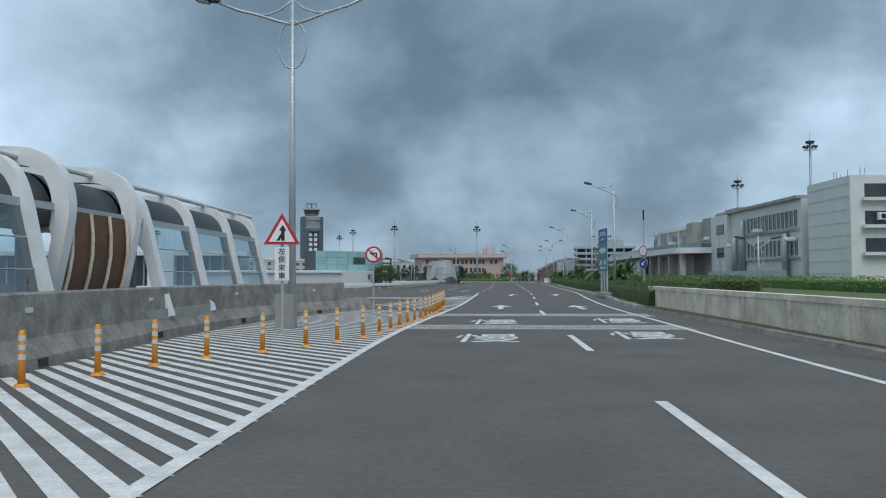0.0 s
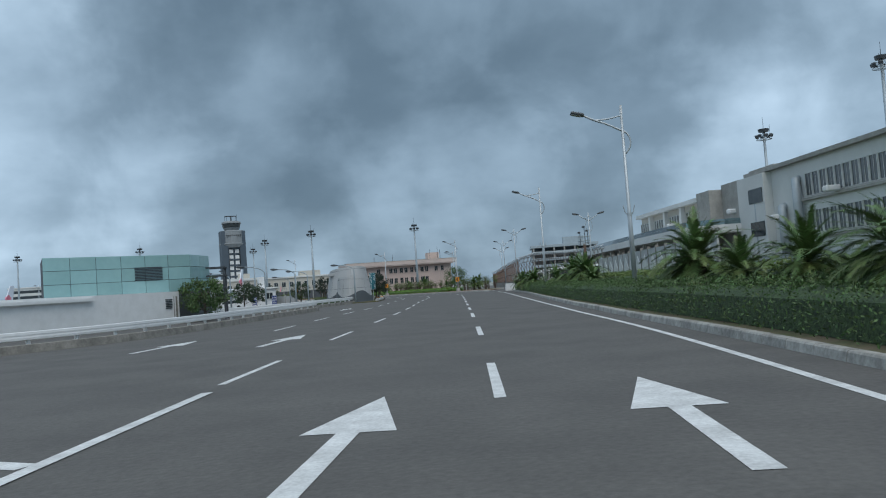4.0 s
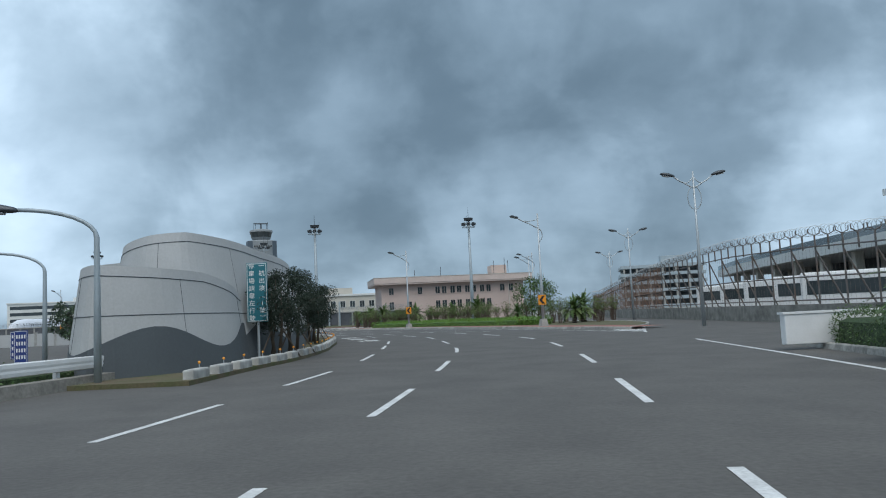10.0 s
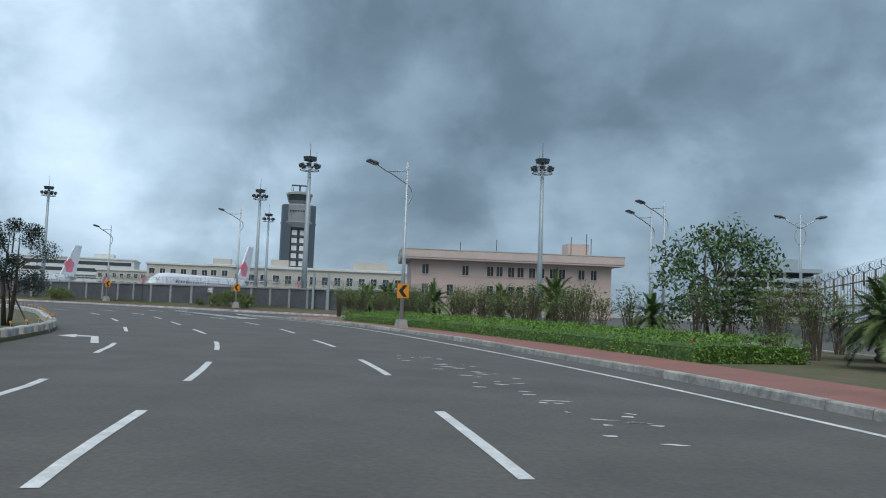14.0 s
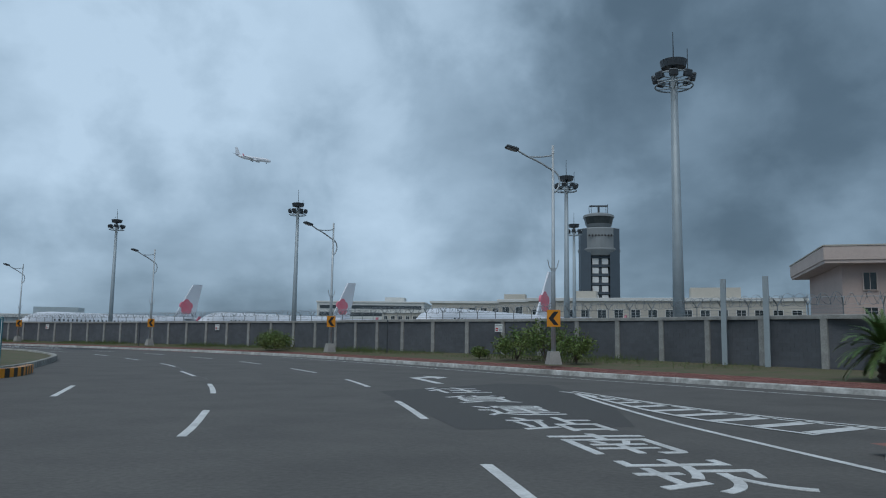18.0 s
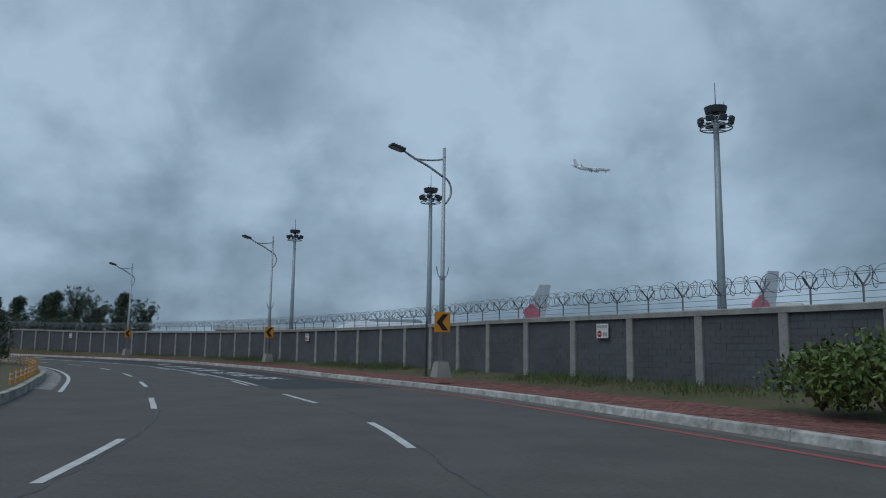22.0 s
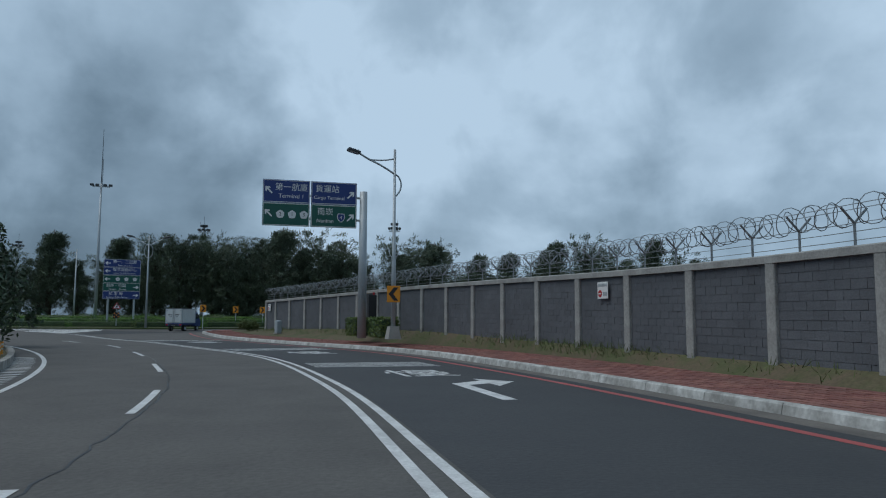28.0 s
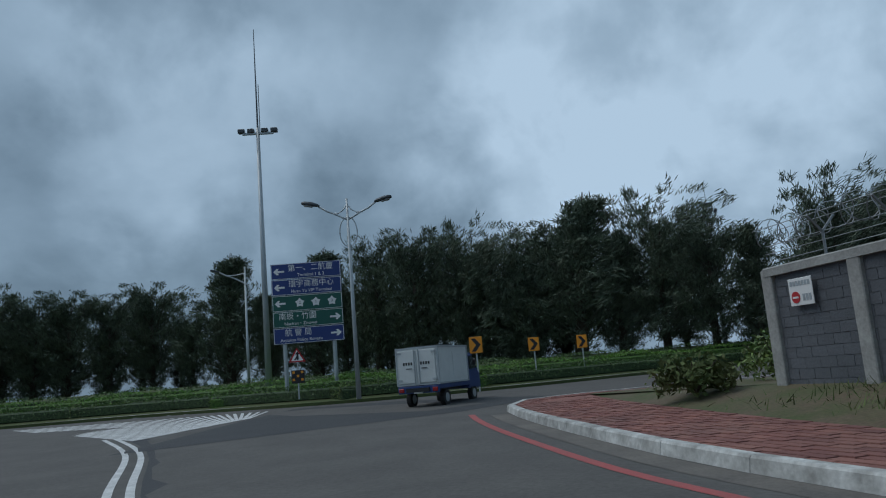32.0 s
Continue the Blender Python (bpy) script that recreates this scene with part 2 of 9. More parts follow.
M = dict(
    asphalt=material("asphalt", (0.112, 0.107, 0.099), 0.85, second=(0.083, 0.079, 0.074), scale=0.55, amount=0.9, fine=13.0, fine_amount=0.4, bump=0.6),
    asphalt_new=material("asphalt_new", (0.04, 0.042, 0.046), 0.8, second=(0.051, 0.053, 0.056), scale=0.6, amount=0.9, fine=14.0, fine_amount=0.4, bump=0.6),
    asphalt_mid=material("asphalt_patch", (0.08, 0.078, 0.075), 0.85, second=(0.07, 0.069, 0.068), scale=0.3, amount=0.8, fine=50.0, fine_amount=0.5, bump=0.7),
    paint=material("road_paint", (0.72, 0.73, 0.72), 0.6, second=(0.42, 0.42, 0.41), scale=2.2, fine=22.0, amount=0.7, fine_amount=0.35, bump=0.3),
    red_paint=material("red_road_paint", (0.42, 0.09, 0.085), 0.7, second=(0.26, 0.085, 0.08), scale=1.3, fine=20.0),
    gutter=material("gutter_concrete", (0.17, 0.155, 0.135), 0.9, second=(0.1, 0.092, 0.085), scale=0.9, fine=18.0, fine_amount=0.4, amount=0.8),
    ground=material("apron_concrete", (0.3, 0.3, 0.28), 0.9, second=(0.22, 0.23, 0.2), scale=0.02, fine=2.0),
    concrete=material("concrete", (0.36, 0.355, 0.33), 0.9, second=(0.2, 0.2, 0.185), scale=0.8, fine=22.0, bump=0.4),
    dark_concrete=material("weathered_concrete", (0.3, 0.285, 0.255), 0.9, second=(0.13, 0.125, 0.112), scale=1.7, fine=13.0, amount=0.8, fine_amount=0.4, bump=0.6),
    cream=material("stained_cream_render", (0.76, 0.69, 0.57), 0.85, second=(0.36, 0.31, 0.25), scale=1.3, fine=14.0, amount=0.65, fine_amount=0.35),
    block=material("grey_block", (0.12, 0.13, 0.145), 0.9, second=(0.084, 0.092, 0.104), scale=0.55, amount=0.8, fine=24.0, fine_amount=0.3, spread=0.07, bump=0.5),
    mortar=material("wall_mortar", (0.105, 0.11, 0.118), 0.95, second=(0.15, 0.155, 0.16), scale=1.4, fine=20.0),
    kerb_white=material("white_kerb_paint", (0.58, 0.59, 0.57), 0.8, second=(0.19, 0.185, 0.17), scale=2.2, fine=9.0, amount=0.75, fine_amount=0.45, spread=0.12),
    post=material("wall_post_concrete", (0.36, 0.365, 0.35), 0.9, second=(0.2, 0.2, 0.19), scale=1.8, fine=18.0, amount=0.7, fine_amount=0.35),
    white=material("white_paint", (0.74, 0.75, 0.75), 0.45, second=(0.6, 0.61, 0.6), scale=1.5, fine=20.0, fine_amount=0.06, bump=0.05),
    kerb=material("kerb_stone", (0.42, 0.41, 0.38), 0.85, second=(0.17, 0.165, 0.15), scale=3.2, fine=14.0, amount=0.75, fine_amount=0.4, spread=0.2),
    brick=material("red_paver", (0.27, 0.115, 0.095), 0.9, second=(0.15, 0.09, 0.08), scale=0.7, fine=20.0, spread=0.2),
    soil=material("soil", (0.13, 0.1, 0.065), 0.95, second=(0.075, 0.095, 0.035), scale=1.1, fine=14.0, amount=0.9, fine_amount=0.5),
    grass=material("grass", (0.085, 0.13, 0.04), 0.9, second=(0.13, 0.13, 0.055), scale=0.9, fine=25.0, spread=0.3),
    hedge=material("hedge_leaf", (0.055, 0.11, 0.03), 0.6, second=(0.09, 0.13, 0.035), scale=1.2, fine=8.0, spread=0.45),
    # hedge bodies: near-black blotches paint the shade between leaves into the green
    hedge_core=material("hedge_shaded_inside", (0.06, 0.105, 0.035), 0.8, second=(0.012, 0.024, 0.01), scale=11.0, amount=1.0, fine=38.0, fine_amount=0.6, bump=1.0),
    bright_core=material("bright_hedge_shaded_inside", (0.1, 0.2, 0.03), 0.8, second=(0.02, 0.045, 0.012), scale=11.0, amount=1.0, fine=38.0, fine_amount=0.6, bump=1.0),
    bright_hedge=material("bright_hedge_leaf", (0.11, 0.23, 0.03), 0.6, second=(0.16, 0.27, 0.05), scale=1.0, fine=8.0, spread=0.4),
    bush=material("bush_leaf", (0.09, 0.15, 0.035), 0.6, second=(0.17, 0.19, 0.045), scale=1.0, fine=8.0, spread=0.45),
    dark_leaf=material("dark_leaf", (0.036, 0.064, 0.034), 0.65, second=(0.06, 0.09, 0.04), scale=0.8, fine=8.0, spread=0.5),
    cloud_leaf=material("pruned_leaf", (0.017, 0.032, 0.02), 0.7, second=(0.028, 0.045, 0.026), scale=0.9, fine=8.0, spread=0.45),
    she_oak=material("casuarina_leaf", (0.11, 0.145, 0.1), 0.75, second=(0.15, 0.175, 0.12), scale=0.5, fine=8.0, spread=0.5),
    palm=material("palm_leaf", (0.07, 0.14, 0.035), 0.55, second=(0.16, 0.15, 0.05), scale=0.8, fine=8.0, spread=0.4),
    bark=material("bark", (0.1, 0.08, 0.06), 0.95, second=(0.05, 0.042, 0.035), scale=4.0, fine=25.0),
    twig=material("bare_twig", (0.13, 0.095, 0.075), 0.95, second=(0.08, 0.07, 0.05), scale=2.0),
    galv=material("galvanised_steel", (0.46, 0.5, 0.52), 0.5, 0.5, second=(0.36, 0.4, 0.42), scale=1.5, fine=20.0, fine_amount=0.1, bump=0.05),
    pole_grey=material("grey_pole_paint", (0.36, 0.42, 0.45), 0.5, 0.2, second=(0.28, 0.33, 0.36), scale=1.2, fine=12.0, fine_amount=0.08, bump=0.05),
    dark_steel=material("dark_steel", (0.09, 0.1, 0.11), 0.5, 0.6, fine_amount=0.1, bump=0.05),
    black=material("black_plastic", (0.018, 0.018, 0.02), 0.45, fine_amount=0.1, bump=0.05),
    rubber=material("tyre_rubber", (0.02, 0.02, 0.02), 0.8),
    lens=material("lamp_lens", (0.35, 0.37, 0.38), 0.25, fine_amount=0.05, bump=0.0),
    tower_dark=material("tower_panel", (0.075, 0.1, 0.125), 0.6, second=(0.06, 0.08, 0.1), scale=0.3, fine=3.0, fine_amount=0.1),
    tower_light=material("tower_concrete", (0.25, 0.27, 0.28), 0.7, second=(0.2, 0.22, 0.23), scale=0.3, fine=3.0, fine_amount=0.1),
    pink=material("pink_tile", (0.56, 0.44, 0.39), 0.75, second=(0.47, 0.37, 0.33), scale=0.3, fine=4.0, fine_amount=0.1),
    pink_trim=material("pale_pink_trim", (0.6, 0.5, 0.45), 0.75, second=(0.5, 0.4, 0.36), scale=0.6, fine=6.0, fine_amount=0.1),
    pale_wall=material("pale_facade", (0.66, 0.67, 0.65), 0.7, second=(0.53, 0.54, 0.52), scale=0.25, fine=5.0, fine_amount=0.1),
    beige_wall=material("beige_facade", (0.52, 0.49, 0.43), 0.8, second=(0.42, 0.4, 0.35), scale=0.3, fine=5.0, fine_amount=0.1),
    roof_dark=material("dark_roof_sheet", (0.045, 0.05, 0.055), 0.4, 0.4, second=(0.06, 0.065, 0.07), scale=0.5, fine=6.0, fine_amount=0.1),
    rust=material("rusty_wood_panel", (0.16, 0.085, 0.05), 0.85, second=(0.09, 0.05, 0.035), scale=1.2, fine=9.0),
    stone=material("grey_render", (0.45, 0.46, 0.46), 0.85, second=(0.37, 0.38, 0.38), scale=0.5, fine=14.0, fine_amount=0.12, bump=0.3),
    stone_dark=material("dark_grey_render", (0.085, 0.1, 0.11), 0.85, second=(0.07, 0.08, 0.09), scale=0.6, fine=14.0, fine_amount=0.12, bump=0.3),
    green_glass=material("green_panel", (0.26, 0.43, 0.43), 0.25, second=(0.2, 0.36, 0.37), scale=0.4, fine=3.0, fine_amount=0.08, bump=0.0, spread=0.12),
    window=material("window_glass", (0.035, 0.045, 0.05), 0.12, second=(0.06, 0.075, 0.08), scale=0.5, fine=2.0, bump=0.0, spread=0.2),
    orange=material("orange_plastic", (0.72, 0.3, 0.035), 0.5, second=(0.55, 0.22, 0.03), scale=3.0, fine=20.0, fine_amount=0.1, bump=0.05),
    reflect=material("reflective_band", (0.62, 0.62, 0.58), 0.4, fine_amount=0.08, bump=0.0),
    chevron_yellow=material("chevron_yellow", (0.78, 0.3, 0.015), 0.45, second=(0.7, 0.26, 0.015), scale=3.0, fine_amount=0.05, bump=0.0),
    sign_white=material("sign_white", (0.78, 0.79, 0.78), 0.4, second=(0.7, 0.71, 0.7), scale=2.0, fine_amount=0.04, bump=0.0),
    sign_red=material("sign_red", (0.5, 0.03, 0.035), 0.4, fine_amount=0.05, bump=0.0),
    sign_blue=material("sign_blue", (0.02, 0.045, 0.2), 0.4, second=(0.018, 0.04, 0.17), scale=2.0, fine_amount=0.05, bump=0.0),
    sign_green=material("sign_green", (0.01, 0.1, 0.075), 0.4, second=(0.01, 0.085, 0.065), scale=2.0, fine_amount=0.05, bump=0.0),
    sign_teal=material("sign_teal", (0.015, 0.15, 0.19), 0.4, second=(0.013, 0.13, 0.17), scale=2.0, fine_amount=0.05, bump=0.0),
    truck_blue=material("truck_blue_paint", (0.02, 0.055, 0.19), 0.3, second=(0.018, 0.045, 0.15), scale=2.0, fine_amount=0.05, bump=0.0),
    truck_box=material("truck_box_panel", (0.66, 0.69, 0.68), 0.45, second=(0.55, 0.58, 0.57), scale=1.2, fine=9.0, fine_amount=0.06, bump=0.05),
    plane_white=material("aircraft_white", (0.72, 0.75, 0.8), 0.35, second=(0.66, 0.69, 0.75), scale=0.2, fine_amount=0.03, bump=0.0),
    plane_pink=material("aircraft_pink", (0.75, 0.18, 0.24), 0.4, second=(0.68, 0.3, 0.36), scale=0.6, fine_amount=0.05, bump=0.0),
    razor=material("razor_wire", (0.3, 0.32, 0.33), 0.45, 0.6, fine_amount=0.1, bump=0.0),
    galv_dull=material("dull_fence_steel", (0.15, 0.15, 0.15), 0.7, 0.3, second=(0.17, 0.12, 0.09), scale=1.6, fine=12.0, amount=0.8),
    rust_fence=material("rusty_fence", (0.23, 0.155, 0.12), 0.85, second=(0.14, 0.09, 0.07), scale=1.5, fine=12.0),
    tail_red=material("tail_lamp_red", (0.35, 0.012, 0.015), 0.25, fine_amount=0.05, bump=0.0),
)

# ---- builders ----


def part(name, bm, mat, parent=None, label="", smooth=False):
    me = bpy.data.meshes.new(name)
    if smooth:
        for f in bm.faces:
            f.smooth = True
    bm.to_mesh(me)
    bm.free()
    me.materials.append(M[mat] if isinstance(mat, str) else mat)
    ob = new(name, me)
    if parent:
        ob.parent = parent
    if label:
        ob["label"] = label
    return ob


def thing(name, label, category, at=(0, 0, 0), yaw=0.0, group="", kind=""):
    ob = new(name)
    ob.empty_display_size = 0.2
    ob.matrix_basis = pose(*at, 0, 0, yaw)
    return tagged(ob, label, category, group, kind)


def box(bm, x, y, z, sx, sy, sz, yaw=0.0, m=None):
    """A box with its middle at x, y and its foot at z."""
    mat = pose(x, y, z + sz / 2, 0, 0, yaw) @ Matrix.Diagonal((sx, sy, sz, 1))
    if m:
        mat = m @ mat
    return bmesh.ops.create_cube(bm, size=1, matrix=mat)["verts"]


def bevelled(bm, x, y, z, sx, sy, sz, r, yaw=0.0, m=None, segs=2):
    vs = box(bm, x, y, z, sx, sy, sz, yaw, m)
    es = {e for v in vs for e in v.link_edges}
    bmesh.ops.bevel(bm, geom=list(es), offset=r, segments=segs, affect="EDGES", profile=0.5)


def tube(bm, pts, radii, sides=8, cap=True):
    """A round bar through the points; radii: one, or one for each point."""
    pts = [Vector(p) for p in pts]
    radii = [radii] * len(pts) if isinstance(radii, (int, float)) else radii
    rings = []
    side = None
    for i, p in enumerate(pts):
        d = (pts[min(i + 1, len(pts) - 1)] - pts[max(i - 1, 0)]).normalized()
        if side is None:
            side = d.orthogonal().normalized()
        side = (side - d * side.dot(d)).normalized()
        up_ = d.cross(side)
        rings.append([bm.verts.new(p + radii[i] * (math.cos(a) * side + math.sin(a) * up_)) for a in (2 * math.pi * k / sides for k in range(sides))])
    for a, b in zip(rings, rings[1:]):
        for k in range(sides):
            bm.faces.new((a[k], a[(k + 1) % sides], b[(k + 1) % sides], b[k]))
    if cap:
        bm.faces.new(rings[0][::-1])
        bm.faces.new(rings[-1])


def prism(bm, outline, z0, z1, m=None):
    """An upright prism on a flat outline of (x, y)."""
    lo = [bm.verts.new((x, y, z0)) for x, y in outline]
    hi = [bm.verts.new((x, y, z1)) for x, y in outline]
    n = len(outline)
    for k in range(n):
        bm.faces.new((lo[k], lo[(k + 1) % n], hi[(k + 1) % n], hi[k]))
    bm.faces.new(hi)
    bm.faces.new(lo[::-1])
    if m:
        bmesh.ops.transform(bm, matrix=m, verts=lo + hi)


def spline(ctrl, step=1.0):
    """A smooth line through the control points, in even steps."""
    P = [Vector((*p, 0)) if len(p) == 2 else Vector(p) for p in ctrl]
    P = [2 * P[0] - P[1], *P, 2 * P[-1] - P[-2]]
    raw = []
    for a, b, c, d in zip(P, P[1:], P[2:], P[3:]):
        for k in range(16):
            t = k / 16
            raw.append(0.5 * (2 * b + (c - a) * t + (2 * a - 5 * b + 4 * c - d) * t * t + (3 * b - a - 3 * c + d) * t**3))
    raw.append(P[-2])
    out, left = [raw[0]], step
    for a, b in zip(raw, raw[1:]):
        l = (b - a).length
        while l >= left and l > 1e-9:
            a = a.lerp(b, left / l)
            l -= left
            left = step
            out.append(a.copy())
        left -= l
    if left < step * 0.7:
        out.append(raw[-1])
    return out


def side_of(line, i):
    """The level direction to the right of the line at a point."""
    d = line[min(i + 1, len(line) - 1)] - line[max(i - 1, 0)]
    return Vector((d.y, -d.x, 0)).normalized()


def offset(line, d):
    return [p + side_of(line, i) * d for i, p in enumerate(line)]


def sweep(bm, line, profile, closed=False, caps=True):
    """Runs a profile of (to the right, up) along a line."""
    rings = []
    for i, p in enumerate(line):
        s = side_of(line, i)
        rings.append([bm.verts.new((p.x + s.x * o, p.y + s.y * o, p.z + h)) for o, h in profile])
    n = len(profile)
    for a, b in zip(rings, rings[1:]):
        for k in range(n if closed else n - 1):
            bm.faces.new((a[k], b[k], b[(k + 1) % n], a[(k + 1) % n]))
    if closed and caps:
        bm.faces.new(rings[0][::-1] if n > 2 else rings[0])
        bm.faces.new(rings[-1])
    bmesh.ops.recalc_face_normals(bm, faces=bm.faces)


def along(line, s):
    """The place and heading (degrees from +y to the left) s metres along an evenly stepped line."""
    step = (line[1] - line[0]).length
    k = min(max(s / step, 0), len(line) - 1.001)
    i = int(k)
    p = line[i].lerp(line[i + 1], k - i)
    d = line[i + 1] - line[i]
    return p, math.degrees(math.atan2(-d.x, d.y))


def length_of(line):
    return sum((b - a).length for a, b in zip(line, line[1:]))



# ---- kinds of things ----


def to_pose(ob, at, yaw=0.0):
    ob.matrix_basis = pose(*at, 0, 0, yaw)
    return ob


def lamp_head(name, parent, x, y, z, yaw=0.0, tip=12.0):
    """A cobra head: a flat tapered body with a glass below, its snout towards -x."""
    m = pose(x, y, z, 0, tip, yaw)
    bm = bmesh.new()
    rings = []
    for px, w, h in ((0.32, 0.05, 0.05), (0.2, 0.13, 0.1), (-0.1, 0.2, 0.15), (-0.42, 0.19, 0.13), (-0.56, 0.12, 0.07)):
        rings.append([bm.verts.new(m @ Vector((px, w * math.cos(a), h * (0.55 * math.sin(a) if math.sin(a) < 0 else math.sin(a))))) for a in (2 * math.pi * k / 10 for k in range(10))])
    for a, b in zip(rings, rings[1:]):
        for k in range(10):
            bm.faces.new((a[k], b[k], b[(k + 1) % 10], a[(k + 1) % 10]))
    bm.faces.new(rings[0])
    bm.faces.new(rings[-1][::-1])
    bmesh.ops.recalc_face_normals(bm, faces=bm.faces)
    head = part(name, bm, "dark_steel", parent, smooth=True)
    bm = bmesh.new()
    bevelled(bm, -0.22, 0, -0.11, 0.42, 0.26, 0.05, 0.02, m=m)
    part("lens", bm, "lens", head)
    return head


def arc(x0, z0, x1, z1, bulge, n=10):
    """Points on a bow from one place to another in the xz plane."""
    out = []
    for k in range(n + 1):
        t = k / n
        b = bulge * 4 * t * (1 - t)
        dx, dz = x1 - x0, z1 - z0
        l = math.hypot(dx, dz)
        out.append((x0 + dx * t - dz / l * b, 0, z0 + dz * t + dx / l * b))
    return out


def led_head(parent, x, z, tip=14.0):
    """A flat square lamp head on the end of an arm that reaches towards -x."""
    m = pose(x, 0, z, 0, tip, 0)
    bm = bmesh.new()
    bevelled(bm, -0.3, 0, -0.05, 0.62, 0.44, 0.12, 0.035, m=m)
    head = part("lamp_head", bm, "dark_steel", parent)
    bm = bmesh.new()
    bevelled(bm, -0.32, 0, -0.075, 0.46, 0.34, 0.04, 0.015, m=m, segs=1)
    part("lens", bm, "lens", head)
    bm = bmesh.new()
    for k in range(4):
        box(bm, -0.5 + 0.12 * k, 0, 0.07, 0.02, 0.36, 0.035, m=m)
    part("cooling_fin", bm, "dark_steel", head)
    return head


def street_lamp(height=9.6, reach=1.75, label="tall galvanised street lamp with one curved arm"):
    """A street lamp with one arm towards -x, a brace above it and a bow behind the pole."""
    ob = thing("street_lamp", label, "street lamp", group="road lamps")
    h = height
    bm = bmesh.new()
    tube(bm, [(0, 0, 0.5), (0, 0, h * 0.44), (0, 0, h * 0.445), (0, 0, h)], [0.115, 0.1, 0.085, 0.06], 14)
    part("pole", bm, "galv", ob, smooth=True)
    bm = bmesh.new()
    bmesh.ops.create_cone(bm, cap_ends=True, segments=4, radius1=0.45, radius2=0.3, depth=0.6, matrix=pose(0, 0, 0.3, 0, 0, 45))
    part("base", bm, "concrete", ob)
    bm = bmesh.new()
    tube(bm, [tuple(p) for p in spline([(0, 0, h - 0.85), (-0.7, 0, h - 0.47), (-1.3, 0, h - 0.22), (-reach, 0, h + 0.02)], 0.15)], 0.048, 8)
    part("arm", bm, "galv", ob, smooth=True)
    bm = bmesh.new()
    tube(bm, [tuple(p) for p in spline([(0, 0, h - 0.1), (-0.45, 0, h - 0.2), (-0.9, 0, h - 0.24), (-1.35, 0, h - 0.23)], 0.15)], 0.036, 6)
    part("brace", bm, "galv", ob, smooth=True)
    bm = bmesh.new()
    tube(bm, [tuple(p) for p in spline([(-0.1, 0, h - 0.78), (0.2, 0, h - 0.98), (0.33, 0, h - 1.32), (0.26, 0, h - 1.66), (0.07, 0, h - 1.92)], 0.12)], 0.042, 7)
    part("bow", bm, "galv", ob, smooth=True)
    bm = bmesh.new()
    tube(bm, [(0, 0, h - 0.02), (0, 0, h + 0.02), (0, 0, h + 0.03), (0, 0, h + 0.36)], [0.07, 0.07, 0.062, 0.062], 10)
    part("finial", bm, "white", ob)
    for s in (-1, 1):
        bm = bmesh.new()
        tube(bm, [(0, 0, h * 0.44), (s * 0.14, 0, h * 0.44 + 0.05), (s * 0.2, 0, h * 0.44 + 0.16), (s * 0.27, 0, h * 0.44 + 0.45)], 0.022, 6)
        part("flag_bracket", bm, "galv", ob)
    bm = bmesh.new()
    tube(bm, [(0, 0, h * 0.44 - 0.06), (0, 0, h * 0.44 + 0.08)], 0.115, 12)
    part("collar", bm, "galv", ob)
    led_head(ob, -reach, h + 0.03)
    return ob


def double_lamp(height=10.5, reach=1.2):
    """A street lamp with two arms spread like wings and a ring below them."""
    ob = thing("double_street_lamp", "tall galvanised street lamp with two winged arms and a ring", "street lamp", group="winged lamps")
    bm = bmesh.new()
    tube(bm, [(0, 0, 0), (0, 0, height * 0.5), (0, 0, height + 0.3)], [0.12, 0.09, 0.05], 12)
    part("pole", bm, "galv", ob, smooth=True)
    for s in (-1, 1):
        bm = bmesh.new()
        tube(bm, [(s * x * reach, 0, height + z) for x, z in ((0.0, -0.75), (0.2, -0.62), (0.45, -0.42), (0.72, -0.25), (1.0, 0.02))], 0.045, 8)
        tube(bm, [(s * x * reach, 0, height + z) for x, z in ((0.0, 0.0), (0.16, -0.28), (0.33, -0.42), (0.5, -0.38))], 0.03, 6)
        part("arm", bm, "galv", ob, smooth=True)
        h = lamp_head("lamp_head", ob, 0, 0, 0)
        h.matrix_basis = pose(s * (reach + 0.25), 0, height + 0.1, 0, 0, 0 if s < 0 else 180)
        bm = bmesh.new()
        tube(bm, [(s * 0.42 * math.sin(math.pi * k / 12), 0, height - 1.35 + 0.72 * math.cos(math.pi * k / 12)) for k in range(13)], 0.03, 6)
        part("ring_half", bm, "galv", ob, smooth=True)
    return ob


def swan_lamp(height=8.0, reach=2.4):
    """A plain lamp post bent over at the top, its arm towards -x."""
    ob = thing("swan_neck_lamp", "grey street lamp with a pole bent over at the top", "street lamp", group="swan-neck lamps")
    bm = bmesh.new()
    pts = [(0, 0, 0), (0, 0, height * 0.5), (0, 0, height * 0.82)]
    pts += [(-reach * (1 - math.cos(a)), 0, height * 0.82 + height * 0.16 * math.sin(a)) for a in (math.pi / 2 * k / 8 for k in range(1, 9))]
    tube(bm, pts, [0.1, 0.085, 0.07] + [0.055] * 8, 10)
    part("pole", bm, "pole_grey", ob, smooth=True)
    lamp_head("lamp_head", ob, -reach - 0.3, 0, height * 0.98, tip=4)
    return ob


